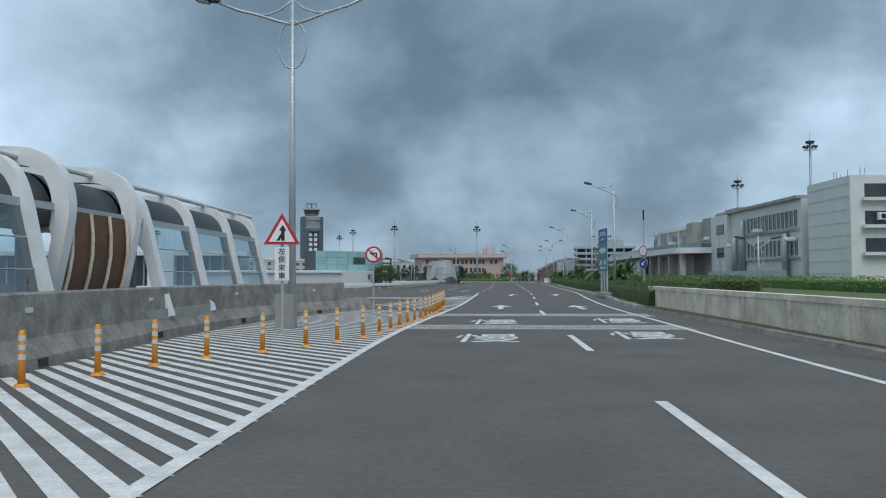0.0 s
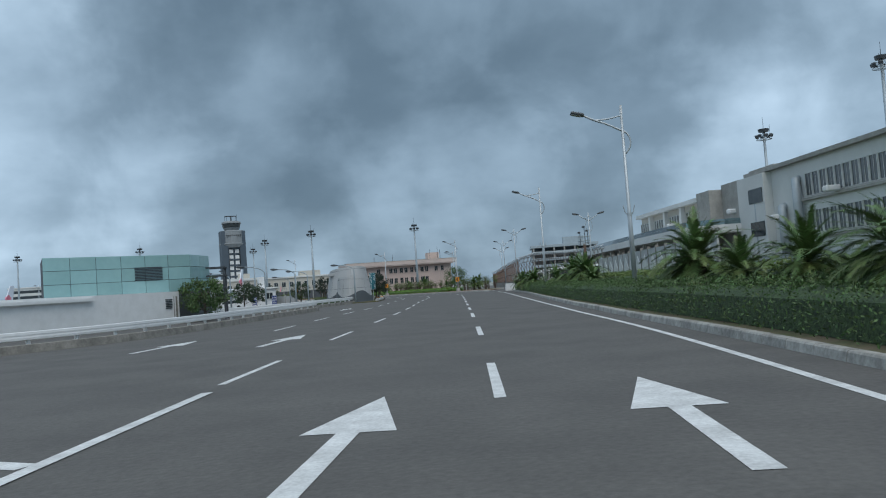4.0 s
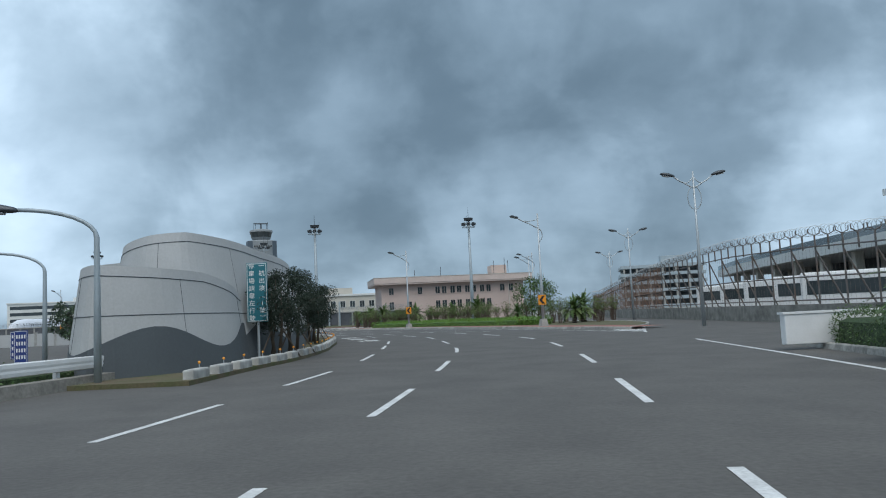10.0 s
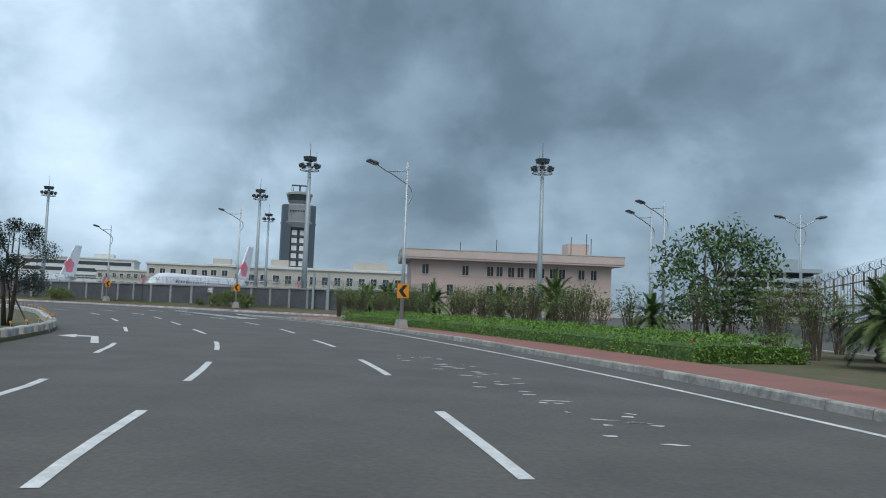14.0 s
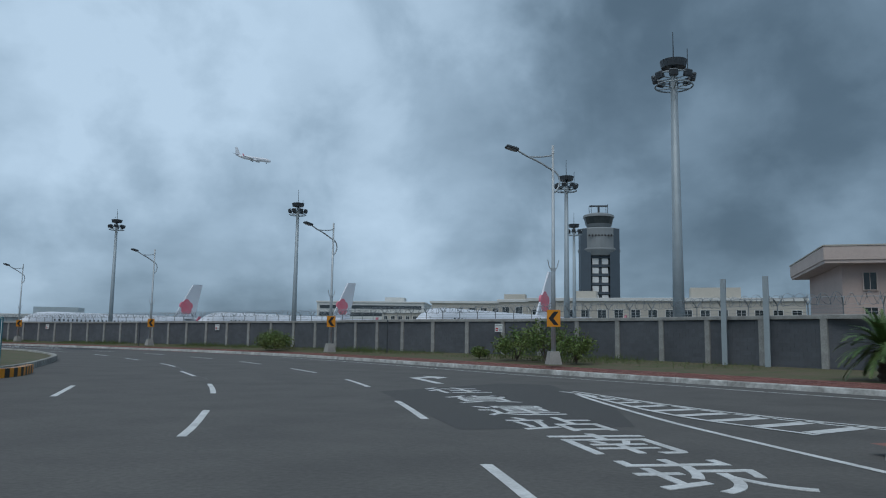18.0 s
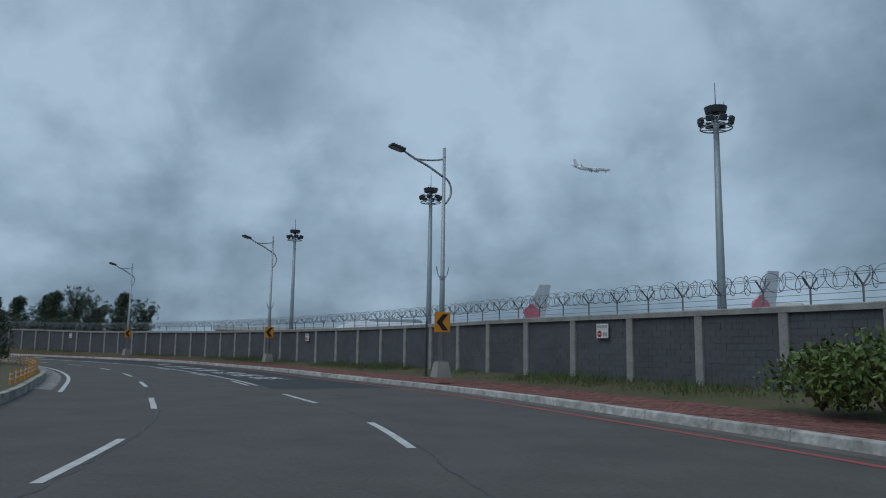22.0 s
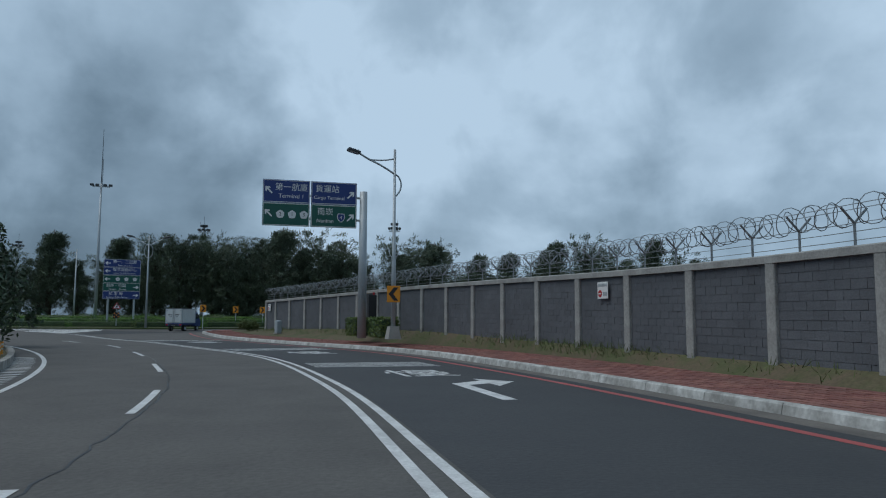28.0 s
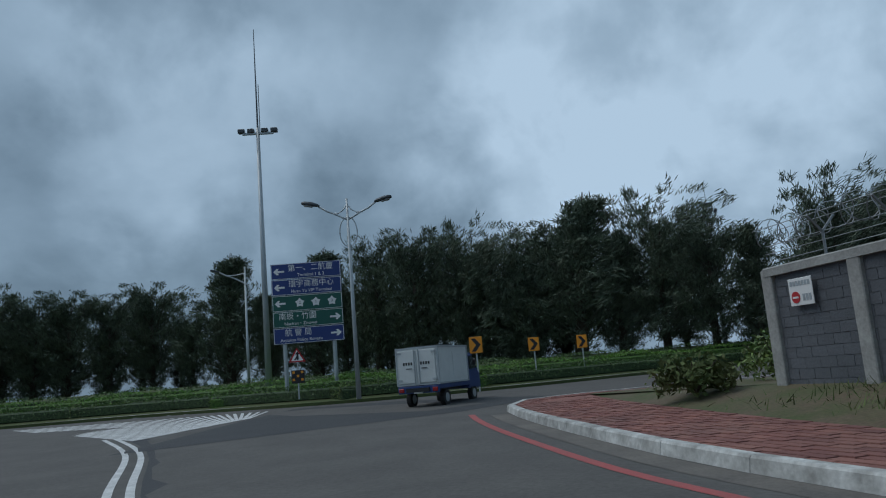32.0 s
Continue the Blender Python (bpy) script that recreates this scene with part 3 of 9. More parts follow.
def light_mast(height=25.0, r=0.42):
    """An airfield floodlight mast: a tapered pole, a crown of floodlights in a ring, a lightning rod."""
    ob = thing("floodlight_mast", "tall grey airfield mast with a crown of floodlights", "light mast", group="floodlight masts")
    bm = bmesh.new()
    tube(bm, [(0, 0, -0.1), (0, 0, height * 0.35), (0, 0, height)], [r, r * 0.78, r * 0.5], 16)
    part("pole", bm, "pole_grey", ob, smooth=True)
    for zz, rr in ((height - 1.35, 1.15), (height - 0.75, 1.25)):
        bm = bmesh.new()
        tube(bm, [(rr * math.cos(2 * math.pi * k / 20), rr * math.sin(2 * math.pi * k / 20), zz) for k in range(21)], 0.05, 6, cap=False)
        part("ring", bm, "pole_grey", ob)
        for k in range(6):
            a = math.pi * k / 3
            bm = bmesh.new()
            tube(bm, [(0.2 * math.cos(a), 0.2 * math.sin(a), zz - 0.1), (rr * math.cos(a), rr * math.sin(a), zz)], 0.04, 5)
            part("spoke", bm, "pole_grey", ob)
    for k in range(8):
        a = 2 * math.pi * (k + 0.5) / 8
        bm = bmesh.new()
        bevelled(bm, 1.2, 0, -0.2, 0.3, 0.55, 0.45, 0.05, m=pose(0, 0, height - 0.55, 0, 0, math.degrees(a)) @ pose(0, 0, 0, 0, 14, 0), segs=1)
        part("floodlight", bm, "dark_steel", ob)
    bm = bmesh.new()
    bmesh.ops.create_cone(bm, cap_ends=True, segments=14, radius1=0.75, radius2=0.85, depth=0.45, matrix=pose(0, 0, height + 0.05))
    part("head_ring", bm, "dark_steel", ob)
    bm = bmesh.new()
    tube(bm, [(0, 0, height), (0, 0, height + 2.2)], [0.05, 0.02], 5)
    tube(bm, [(-0.9, 0, height - 0.6), (-0.9, 0, height + 0.9)], 0.025, 5)
    part("lightning_rod", bm, "dark_steel", ob)
    return ob


def chevron_shape(w, h):
    """The outline of a chevron that points to -x."""
    return [(-0.38 * w, 0), (0.02 * w, 0.4 * h), (0.36 * w, 0.4 * h), (-0.02 * w, 0), (0.36 * w, -0.4 * h), (0.02 * w, -0.4 * h)]


def chevron_board(size=0.75, bottom=1.85, post=0.0):
    """A yellow board with a black chevron that faces -y; post: the height of its own post, if any."""
    ob = thing("chevron_sign", "yellow road sign with a black chevron on the lamp post", "road sign", group="chevron signs")
    w, h = size * 0.8, size
    bm = bmesh.new()
    bevelled(bm, 0, -0.14, bottom, w, 0.025, h, 0.008, segs=1)
    part("board", bm, "chevron_yellow", ob)
    bm = bmesh.new()
    m = pose(0, -0.156, bottom + h / 2, 90, 0, 0)
    prism(bm, chevron_shape(w, h), -0.003, 0.003, m)
    part("chevron", bm, "black", ob, "black chevron")
    bm = bmesh.new()
    for zz in (0.25, 0.75):
        box(bm, 0, -0.09, bottom + h * zz, 0.3, 0.08, 0.05)
    part("bracket", bm, "galv", ob)
    if post:
        bm = bmesh.new()
        tube(bm, [(0, -0.06, 0), (0, -0.06, bottom + h)], 0.04, 8)
        part("post", bm, "galv", ob)
    return ob


def text_bars(parent, x0, x1, z0, z1, y, n, mat="sign_white", name="lettering", rows=1, gap=0.25):
    """Plain bars in place of writing, on a sign that faces -y."""
    bm = bmesh.new()
    rh = (z1 - z0) / rows
    w = (x1 - x0) / n
    for r in range(rows):
        for k in range(n):
            box(bm, x0 + (k + 0.5) * w, y, z0 + (r + gap / 2) * rh, w * (1 - gap), 0.006, rh * (1 - gap))
    return part(name, bm, mat, parent)


def words(text, size, at, parent, mat="sign_white", name="lettering", yaw=0.0, flat=False, align="CENTER", squeeze=1.0, turn=0.0):
    """Lettering as a mesh, standing (facing -y) or lying flat."""
    cu = bpy.data.curves.new(name, "FONT")
    cu.body, cu.size, cu.align_x, cu.align_y, cu.extrude = text, size, align, "CENTER", 0.004
    tmp = new("tmp_text", cu)
    bpy.context.view_layer.update()
    me = bpy.data.meshes.new_from_object(tmp.evaluated_get(bpy.context.evaluated_depsgraph_get()))
    bpy.data.objects.remove(tmp)
    m = pose(*at, 0 if flat else 90, turn, yaw) @ Matrix.Diagonal((squeeze, 1, 1, 1))
    me.transform(m)
    me.materials.clear()
    me.materials.append(M[mat])
    me.name = name
    ob = new(name, me)
    ob.parent = parent
    return ob


def quads(name, mat, pts, parent=None):
    """A mesh of loose four-sided leaves from rows of corners (numpy, n x 4 x 3)."""
    n = len(pts)
    me = bpy.data.meshes.new(name)
    me.from_pydata(pts.reshape(-1, 3).tolist(), [], [(4 * k, 4 * k + 1, 4 * k + 2, 4 * k + 3) for k in range(n)])
    me.materials.append(M[mat])
    ob = new(name, me)
    if parent:
        ob.parent = parent
    return ob


def leaves(rng, centres, radii, per, size, long=1.0, droop=0.0, wind=(0, 0, 0), flatten=1.0):
    """Corners of leaves round many centres, as an array."""
    c = np.repeat(np.array(centres, float), per, 0)
    r = np.repeat(np.array(radii, float), per)
    n = len(c)
    d = rng.normal(size=(n, 3))
    d /= np.linalg.norm(d, axis=1)[:, None]
    d[:, 2] *= flatten
    p = c + d * (r * rng.random(n) ** 0.5)[:, None]
    u = rng.normal(size=(n, 3)) + np.array(wind)
    u[:, 2] -= droop
    u /= np.linalg.norm(u, axis=1)[:, None]
    v = np.cross(u, rng.normal(size=(n, 3)))
    v /= np.linalg.norm(v, axis=1)[:, None]
    s = (size * rng.uniform(0.6, 1.3, n))[:, None]
    return np.stack([p - u * s * long, p + v * s * 0.42, p + u * s * long, p - v * s * 0.42], 1)


def hedge_row(line, width, height, mat, label, seed, density=60, size=0.075, base=0.0):
    """A clipped hedge along a line: an inner body with shade blotches in its colour, and a coat of leaves."""
    rng = np.random.default_rng(seed)
    ob = thing("hedge", label, "hedge", group="clipped hedges")
    bm = bmesh.new()
    density, size = density * 2.1, size * 0.66
    w, h = width / 2 - 0.14, height - 0.13
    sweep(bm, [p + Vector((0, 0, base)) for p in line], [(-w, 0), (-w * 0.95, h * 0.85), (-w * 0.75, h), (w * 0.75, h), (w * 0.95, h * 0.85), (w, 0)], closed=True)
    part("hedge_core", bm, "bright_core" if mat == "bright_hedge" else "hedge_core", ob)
    L = length_of(line)
    n = int(L * density * (width + 2 * height) / 2.2)
    s = rng.random(n) * (len(line) - 1.001)
    i = s.astype(int)
    P = np.array([tuple(p) for p in line])
    S = np.array([tuple(side_of(line, k)) for k in range(len(line))])
    base_p = P[i] + (P[i + 1] - P[i]) * (s - i)[:, None]
    q = rng.random(n) * (width + 2 * height)
    o = np.where(q < height, -width / 2, np.where(q < height + width, q - height - width / 2, width / 2))
    z = np.where(q < height, q, np.where(q < height + width, height, q - height - width))
    bump = 0.1 * np.sin(s * 0.9 + seed) + 0.05 * np.sin(s * 2.3)
    c = base_p + S[i] * (o + rng.normal(0, 0.05, n))[:, None]
    c[:, 2] += np.maximum(z + np.where(z > height * 0.7, bump, 0) + rng.normal(0, 0.05, n), 0.03) + base
    for k, d in ((0, -1.0), (len(line) - 1, 1.0)):
        m = int(density * width * height * 1.6)
        u = (P[min(k + 1, len(P) - 1)] - P[max(k - 1, 0)])
        u = u / np.linalg.norm(u)
        e = P[k] + S[k] * rng.uniform(-width / 2, width / 2, m)[:, None] + u * (d * 0.08)
        e[:, 2] += rng.uniform(0.03, height, m) + base
        c = np.vstack([c, e])
    quads("hedge_leaves", mat, leaves(rng, c, np.full(len(c), 0.04), 1, size), ob)
    return ob


def bush(radius, height, mat, label, seed, count=900, size=0.09):
    rng = np.random.default_rng(seed)
    ob = thing("bush", label, "bush", group="roadside bushes")
    bm = bmesh.new()
    for k in range(7):
        a = 2.4 * k
        tube(bm, [(0, 0, 0), (0.3 * radius * math.cos(a), 0.3 * radius * math.sin(a), height * 0.4), (0.7 * radius * math.cos(a), 0.7 * radius * math.sin(a), height * 0.8)], [0.03, 0.02, 0.008], 5)
    part("stem", bm, "bark", ob)
    cs, rs = [], []
    for k in range(26):
        a, r = rng.uniform(0, 6.28), radius * math.sqrt(rng.random()) * 0.85
        z = height * (0.3 + 0.5 * rng.random() * (1 - (r / radius) ** 2))
        cs.append((r * math.cos(a), r * math.sin(a), z))
        rs.append(min(0.38 * radius, z))
    quads("foliage", mat, leaves(rng, cs, rs, count // 26, size), ob)
    return ob


def palm(height, spread, seed, label="young date palm with arching fronds and a short rough trunk"):
    """A palm: a rough trunk with old leaf bases, and a dense crown of arching fronds with two rows of fine leaflets."""
    rng = random.Random(seed)
    ob = thing("palm_tree", label, "palm tree", group="roadside palms")
    bm = bmesh.new()
    n = 12
    tube(bm, [(0, 0, height * k / n) for k in range(n + 1)], [0.21 * (1.2 if k % 2 else 0.86) * (1 - 0.15 * k / n) for k in range(n + 1)], 9)
    part("trunk", bm, "bark", ob)
    V, F = [], []

    def face(*pts):
        F.append(tuple(range(len(V), len(V) + len(pts))))
        V.extend(tuple(p) for p in pts)

    fr = 64
    for k in range(fr):
        a = 2 * math.pi * k * 0.382 + rng.uniform(-0.25, 0.25)
        lift = 1.45 - 1.75 * (k / fr) ** 0.9 + rng.uniform(-0.15, 0.15)
        L = spread * rng.uniform(0.72, 1.05) * (0.85 if lift > 1.0 else 1.0)
        prev, d = Vector((0, 0, height)), Vector((math.cos(a) * math.cos(lift), math.sin(a) * math.cos(lift), math.sin(lift)))
        steps = 11
        for j in range(steps):
            nxt = prev + d * L / steps
            t = j / steps
            side = d.cross(Vector((0, 0, 1))).normalized()
            up_ = side.cross(d).normalized()
            if j:
                for s in (-1, 1):
                    for q in (0.0, 0.25, 0.5, 0.75):
                        ll = L * 0.2 * math.sin(math.pi * min(0.14 + 0.86 * (t + q / steps), 0.98)) ** 0.6 * rng.uniform(0.85, 1.1)
                        root = prev.lerp(nxt, q)
                        tip = root + side * s * ll * 0.7 + d * ll * 0.72 + up_ * ll * rng.uniform(0.05, 0.3) - Vector((0, 0, ll * 0.2))
                        w = d * 0.02
                        face(root - w, root + w, tip)
            w = side * 0.02 * (1 - t)
            face(prev - w, prev + w, nxt + w * 0.9, nxt - w * 0.9)
            prev = nxt
            d = (d + Vector((0, 0, -0.1 - 0.07 * t))).normalized()
    me = bpy.data.meshes.new("crown")
    me.from_pydata(V, [], F)
    me.materials.append(M["palm"])
    new("crown", me).parent = ob
    return ob


def limb_tree(height, spread, seed, leaf="dark_leaf", wind=(0, 0, 0), clumps=34, per=70, size=0.14, name="tree", label="dark evergreen tree with several trunks", group="roadside trees", low=0.3, long=1.0, droop=0.0, cone=0.0, trunks=1, clump_r=0.0, flatten=0.8):
    """A tree: tapered trunk, limbs to each clump of the crown, clumps of loose leaves."""
    rng = np.random.default_rng(seed)
    ob = thing(name, label, "tree", group=group)
    cs, rs = [], []
    for k in range(clumps):
        t = low + (1 - low) * ((k + rng.random()) / clumps)
        if cone:
            reach = spread * ((1 - t) / (1 - low)) ** 0.8 * (1 - 0.25 * rng.random()) + 0.15
        else:
            reach = spread * math.sqrt(max(0.05, 1 - ((t - low - 0.42 * (1 - low)) / (0.62 * (1 - low))) ** 2)) * math.sqrt(rng.uniform(0.15, 1))
        a = k * 2.4 + rng.uniform(-0.5, 0.5)
        cs.append((reach * math.cos(a) + wind[0] * t * height * 0.06, reach * math.sin(a) + wind[1] * t * height * 0.06, t * height))
        rs.append((clump_r or spread * 0.3) * rng.uniform(0.7, 1.25) * (1.15 - 0.5 * t if cone else 1.0))
    bm = bmesh.new()
    for j in range(trunks):
        a = 6.28 * j / max(trunks, 1)
        o = 0.0 if trunks == 1 else spread * 0.18
        tube(bm, [(o * 0.4 * math.cos(a), o * 0.4 * math.sin(a), 0), (o * math.cos(a), o * math.sin(a), height * 0.4), (o * 0.8 * math.cos(a) + wind[0] * 0.04 * height, o * 0.8 * math.sin(a) + wind[1] * 0.04 * height, height * 0.88)], [0.03 * height ** 0.9 / math.sqrt(trunks) + 0.02, 0.02 * height ** 0.9 / math.sqrt(trunks) + 0.01, 0.01], 8)
    part("trunk", bm, "bark", ob, smooth=True)
    bm = bmesh.new()
    for c in cs[::2]:
        z0 = max(c[2] * 0.72, height * low * 0.7)
        tube(bm, [(c[0] * 0.08, c[1] * 0.08, z0), (c[0] * 0.55, c[1] * 0.55, (z0 + c[2]) / 2 + 0.1), c], [0.035, 0.024, 0.008], 5)
    part("branchwork", bm, "bark", ob)
    quads("crown", leaf, leaves(rng, cs, rs, per, size, long, droop, wind, flatten), ob)
    return ob


def delineator():
    """A flexible orange traffic post with reflective bands on a round foot."""
    ob = thing("traffic_post", "orange plastic traffic post with pale reflective bands", "traffic post", group="orange traffic posts")
    bm = bmesh.new()
    bmesh.ops.create_cone(bm, cap_ends=True, segments=14, radius1=0.11, radius2=0.08, depth=0.05, matrix=pose(0, 0, 0.029))
    part("foot", bm, "orange", ob)
    bm = bmesh.new()
    tube(bm, [(0, 0, 0.05), (0, 0, 0.45), (0, 0, 0.76), (0, 0, 0.785)], [0.05, 0.047, 0.045, 0.025], 10)
    part("tube", bm, "orange", ob, smooth=True)
    for z in (0.38, 0.51, 0.64):
        bm = bmesh.new()
        tube(bm, [(0, 0, z), (0, 0, z + 0.075)], 0.0495, 10)
        part("band", bm, "reflect", ob)
    return ob


def kerb_block(striped=True):
    """A short white kerb block with a small reflector stalk on it."""
    ob = thing("kerb_block", "white painted concrete kerb block with a small orange reflector", "kerb block", group="kerb blocks")
    bm = bmesh.new()
    bevelled(bm, 0, 0, 0, 0.3, 1.15, 0.36, 0.05)
    part("block", bm, "kerb_white", ob)
    bm = bmesh.new()
    tube(bm, [(0, 0.2, 0.35), (0, 0.2, 0.48)], 0.013, 6)
    part("stalk", bm, "galv", ob)
    bm = bmesh.new()
    bmesh.ops.create_uvsphere(bm, u_segments=8, v_segments=6, radius=0.042, matrix=pose(0, 0.2, 0.5))
    part("reflector", bm, "orange", ob, "round orange reflector")
    return ob


def ridged_bollard():
    """An orange and white guide post on the left-hand kerb."""
    ob = thing("guide_post", "weathered orange guide post with pale bands on the kerb", "guide post", group="guide posts")
    bm = bmesh.new()
    tube(bm, [(0, 0, 0.2), (0, 0, 0.62)], 0.05, 8)
    part("post", bm, "orange", ob)
    for z in (0.36, 0.5):
        bm = bmesh.new()
        tube(bm, [(0, 0, z), (0, 0, z + 0.06)], 0.053, 8)
        part("band", bm, "reflect", ob)
    return ob
# ---- plan ----


def rise(x, y):
    """The road climbs a little towards the roundabout."""
    t = min(max((-x - 158) / 28, 0), 1)
    return 0.38 * t * t * (3 - 2 * t)


def lifted(line, dz=0.0):
    return [Vector((p.x, p.y, p.z + rise(p.x, p.y) + dz)) for p in line]


KERB_A = spline([(15.6, -30), (16.8, 8), (17.7, 42), (19.0, 53), (20.6, 70), (22.0, 88), (23.5, 105), (25.0, 120), (26.5, 134), (27.3, 146), (28.2, 155), (30.0, 159)])
KERB_B = spline([(27.2, 176.5), (25.4, 181.3), (22.5, 188.8), (20.2, 194.9), (17.0, 202.1), (13.9, 208.6), (9.4, 216.8), (4.0, 225), (-1.6, 231.4)])
KERB_B2 = spline([(27.2, 176.5), (30.0, 184), (31.4, 194), (30.0, 206), (25.5, 217), (17, 228), (8, 232.8), (1.0, 233.6), (-1.6, 231.4)])
KERB_C = spline([(20, 238), (10, 240.5), (0, 244.6), (-8, 248.2), (-14, 250.9), (-20, 254), (-27, 257.7), (-34.8, 261.4), (-41.9, 263.9), (-47.5, 265.4), (-54.7, 267.2), (-61.5, 268.3), (-70.6, 269.15), (-80, 270.35), (-90, 271.0), (-100, 271.0), (-110, 270.0), (-119, 267.9), (-128, 265.4), (-137.4, 262.2), (-141, 260.6), (-144.6, 258.7), (-148.5, 256.1), (-152.6, 253.1), (-157, 250.2), (-161.8, 246.9), (-164.2, 245.3), (-167.4, 243.6), (-171, 241.8), (-173.8, 240.6), (-175.6, 240.1), (-176.9, 240.6), (-178.2, 242.6), (-180.2, 248), (-182, 256), (-182.8, 263)], 1.0)
KERB_L = spline([(10.9, 148), (11.0, 153), (11.25, 157), (11.2, 160.5), (10.85, 165.5), (10.2, 170), (9.3, 176), (7.5, 184), (4.6, 192), (0.9, 201), (-1.5, 205.2), (-4.9, 209.6), (-11, 217.6), (-17.3, 224.5), (-22.5, 229.3)])
KERB_P = spline([(-25.6, 231.5), (-28.4, 235.6), (-34, 240.6), (-41, 246), (-49, 250.3), (-57, 253.3), (-66.7, 255.4), (-76, 256.9), (-86, 257.7), (-95, 257.6), (-105, 256.6), (-113, 255.2), (-121.5, 253.0), (-131, 248.9), (-140, 243.6), (-148, 237.5), (-152, 233.5)])
WALL = spline([(6, 262, 0.4), (-0.5, 255.6, 0.4), (-6, 257.5, 0.42), (-12, 260.8, 0.45), (-21, 264.3, 0.48), (-31, 266.4, 0.5), (-40.3, 269.9, 0.5), (-47, 271.4, 0.5), (-61, 272.8, 0.5), (-68, 273.9, 0.48), (-76, 274.6, 0.46), (-87, 274.7, 0.45), (-98, 274.5, 0.48), (-108, 273.4, 0.5), (-121.6, 270.4, 0.55), (-130, 267.9, 0.62), (-139, 264.6, 0.8), (-148, 260.6, 0.92), (-158, 254.9, 0.85), (-170.2, 247.0, 0.68)], 1.0)
EDGE_A = spline([(13.9, -30), (15.2, 14), (16.0, 30), (16.8, 43), (18.0, 55), (20.2, 74), (21.3, 88.6), (22.6, 105), (23.9, 121), (25.0, 134), (26.0, 147), (26.8, 161)])
EDGE_B = spline([(26.3, 174), (24.5, 180), (21.7, 187.9), (19.5, 193.7), (16.5, 200.6), (13.3, 207.2), (9.8, 214), (4.6, 222.7), (0.2, 228.2), (-3.45, 232.55), (-5.15, 234.75), (-7.6, 238.4), (-9.0, 240.8)])
LANE_1 = spline([(11.4, 5), (12.3, 25.3), (13.1, 38.8), (14.0, 48.8), (15.8, 69), (17.5, 93.3), (19.7, 127.9), (21.0, 148), (21.3, 158), (20.8, 169), (18.4, 180.4), (17.2, 184.3), (15.9, 188.2), (14.2, 193.0), (12.8, 196.5), (10.9, 201.0), (9.1, 204.6), (4.1, 214.2), (-5.3, 227.7), (-17.8, 241.7), (-33.1, 252.2), (-41.2, 256), (-50.3, 259.7), (-59.3, 261.75), (-64.7, 262.95), (-69.8, 263.85), (-79.4, 265), (-91, 265.7), (-98, 265.5), (-106, 264.6), (-115, 262.6), (-125.7, 259.8), (-137.8, 255.2), (-147.8, 248.9), (-152.2, 246.0), (-157, 242.6), (-163.3, 237.1), (-169.4, 232.2), (-175, 226.3)], 0.5)
LANE_2 = spline([(8.3, 20), (11.0, 66), (13.4, 95), (14.6, 111), (15.5, 127.7), (16.6, 143), (17.1, 153), (17.0, 163), (15.0, 177.8), (13.0, 184.6), (10.3, 193), (6.9, 201.1), (2.9, 208.1), (-7.5, 223.9), (-12.8, 230.5), (-19.1, 236.6), (-25.5, 241.3), (-32.5, 246.3), (-49.3, 254.7), (-59, 257.6), (-68.6, 259.6), (-77.8, 261.0), (-87.7, 261.7), (-97.8, 261.2), (-112, 259.3), (-124, 256.4), (-132.8, 252.8), (-141.2, 248.6), (-150, 243.3), (-158, 236.5)], 0.5)
LANE_3 = spline([(8.5, 85), (9.6, 100), (10.7, 111), (11.6, 119), (12.7, 135.5), (13.9, 151), (13.9, 159), (13.4, 167), (12.6, 175.4), (11.5, 181.4), (9.9, 187.3), (9.1, 189.5), (7.5, 193.0), (6.3, 195.6), (5.2, 198), (1.3, 205.4), (-5.5, 216), (-13.7, 226.6), (-24, 236)], 0.5)

bm = bmesh.new()
bmesh.ops.create_circle(bm, cap_ends=True, segments=64, radius=3500, matrix=pose(-40, 150, -0.06))
tagged(part("ground", bm, "ground"), "pale concrete airport ground reaching to the horizon", "ground", kind="structure")
bm = bmesh.new()
bmesh.ops.create_grid(bm, x_segments=130, y_segments=60, size=1, matrix=pose(-100, 150, 0) @ Matrix.Diagonal((190, 190, 1, 1)))
for v in bm.verts:
    v.co.z = rise(v.co.x, v.co.y)
road = tagged(part("road", bm, "asphalt"), "worn grey asphalt road with several marked lanes", "road", kind="structure")


def between(a, b, z0, z1, name, mat, label, cat, cols=3):
    """A strip of ground from one line to the nearest points of another."""
    bm = bmesh.new()
    rows = []
    for p in a:
        q = min(b, key=lambda v: (v.x - p.x) ** 2 + (v.y - p.y) ** 2)
        zq = q.z if z1 is None else z1
        rows.append([bm.verts.new((p.x + (q.x - p.x) * k / cols, p.y + (q.y - p.y) * k / cols, p.z + z0 + (zq - p.z - z0) * k / cols)) for k in range(cols + 1)])
    for u, v in zip(rows, rows[1:]):
        for k in range(cols):
            if (u[k].co - v[k].co).length + (u[k + 1].co - v[k + 1].co).length > 1e-4:
                bm.faces.new((u[k], u[k + 1], v[k + 1], v[k]))
    bmesh.ops.recalc_face_normals(bm, faces=bm.faces)
    for f in bm.faces:
        if f.normal.z < 0:
            f.normal_flip()
    return tagged(part(name, bm, mat), label, cat, kind="structure")


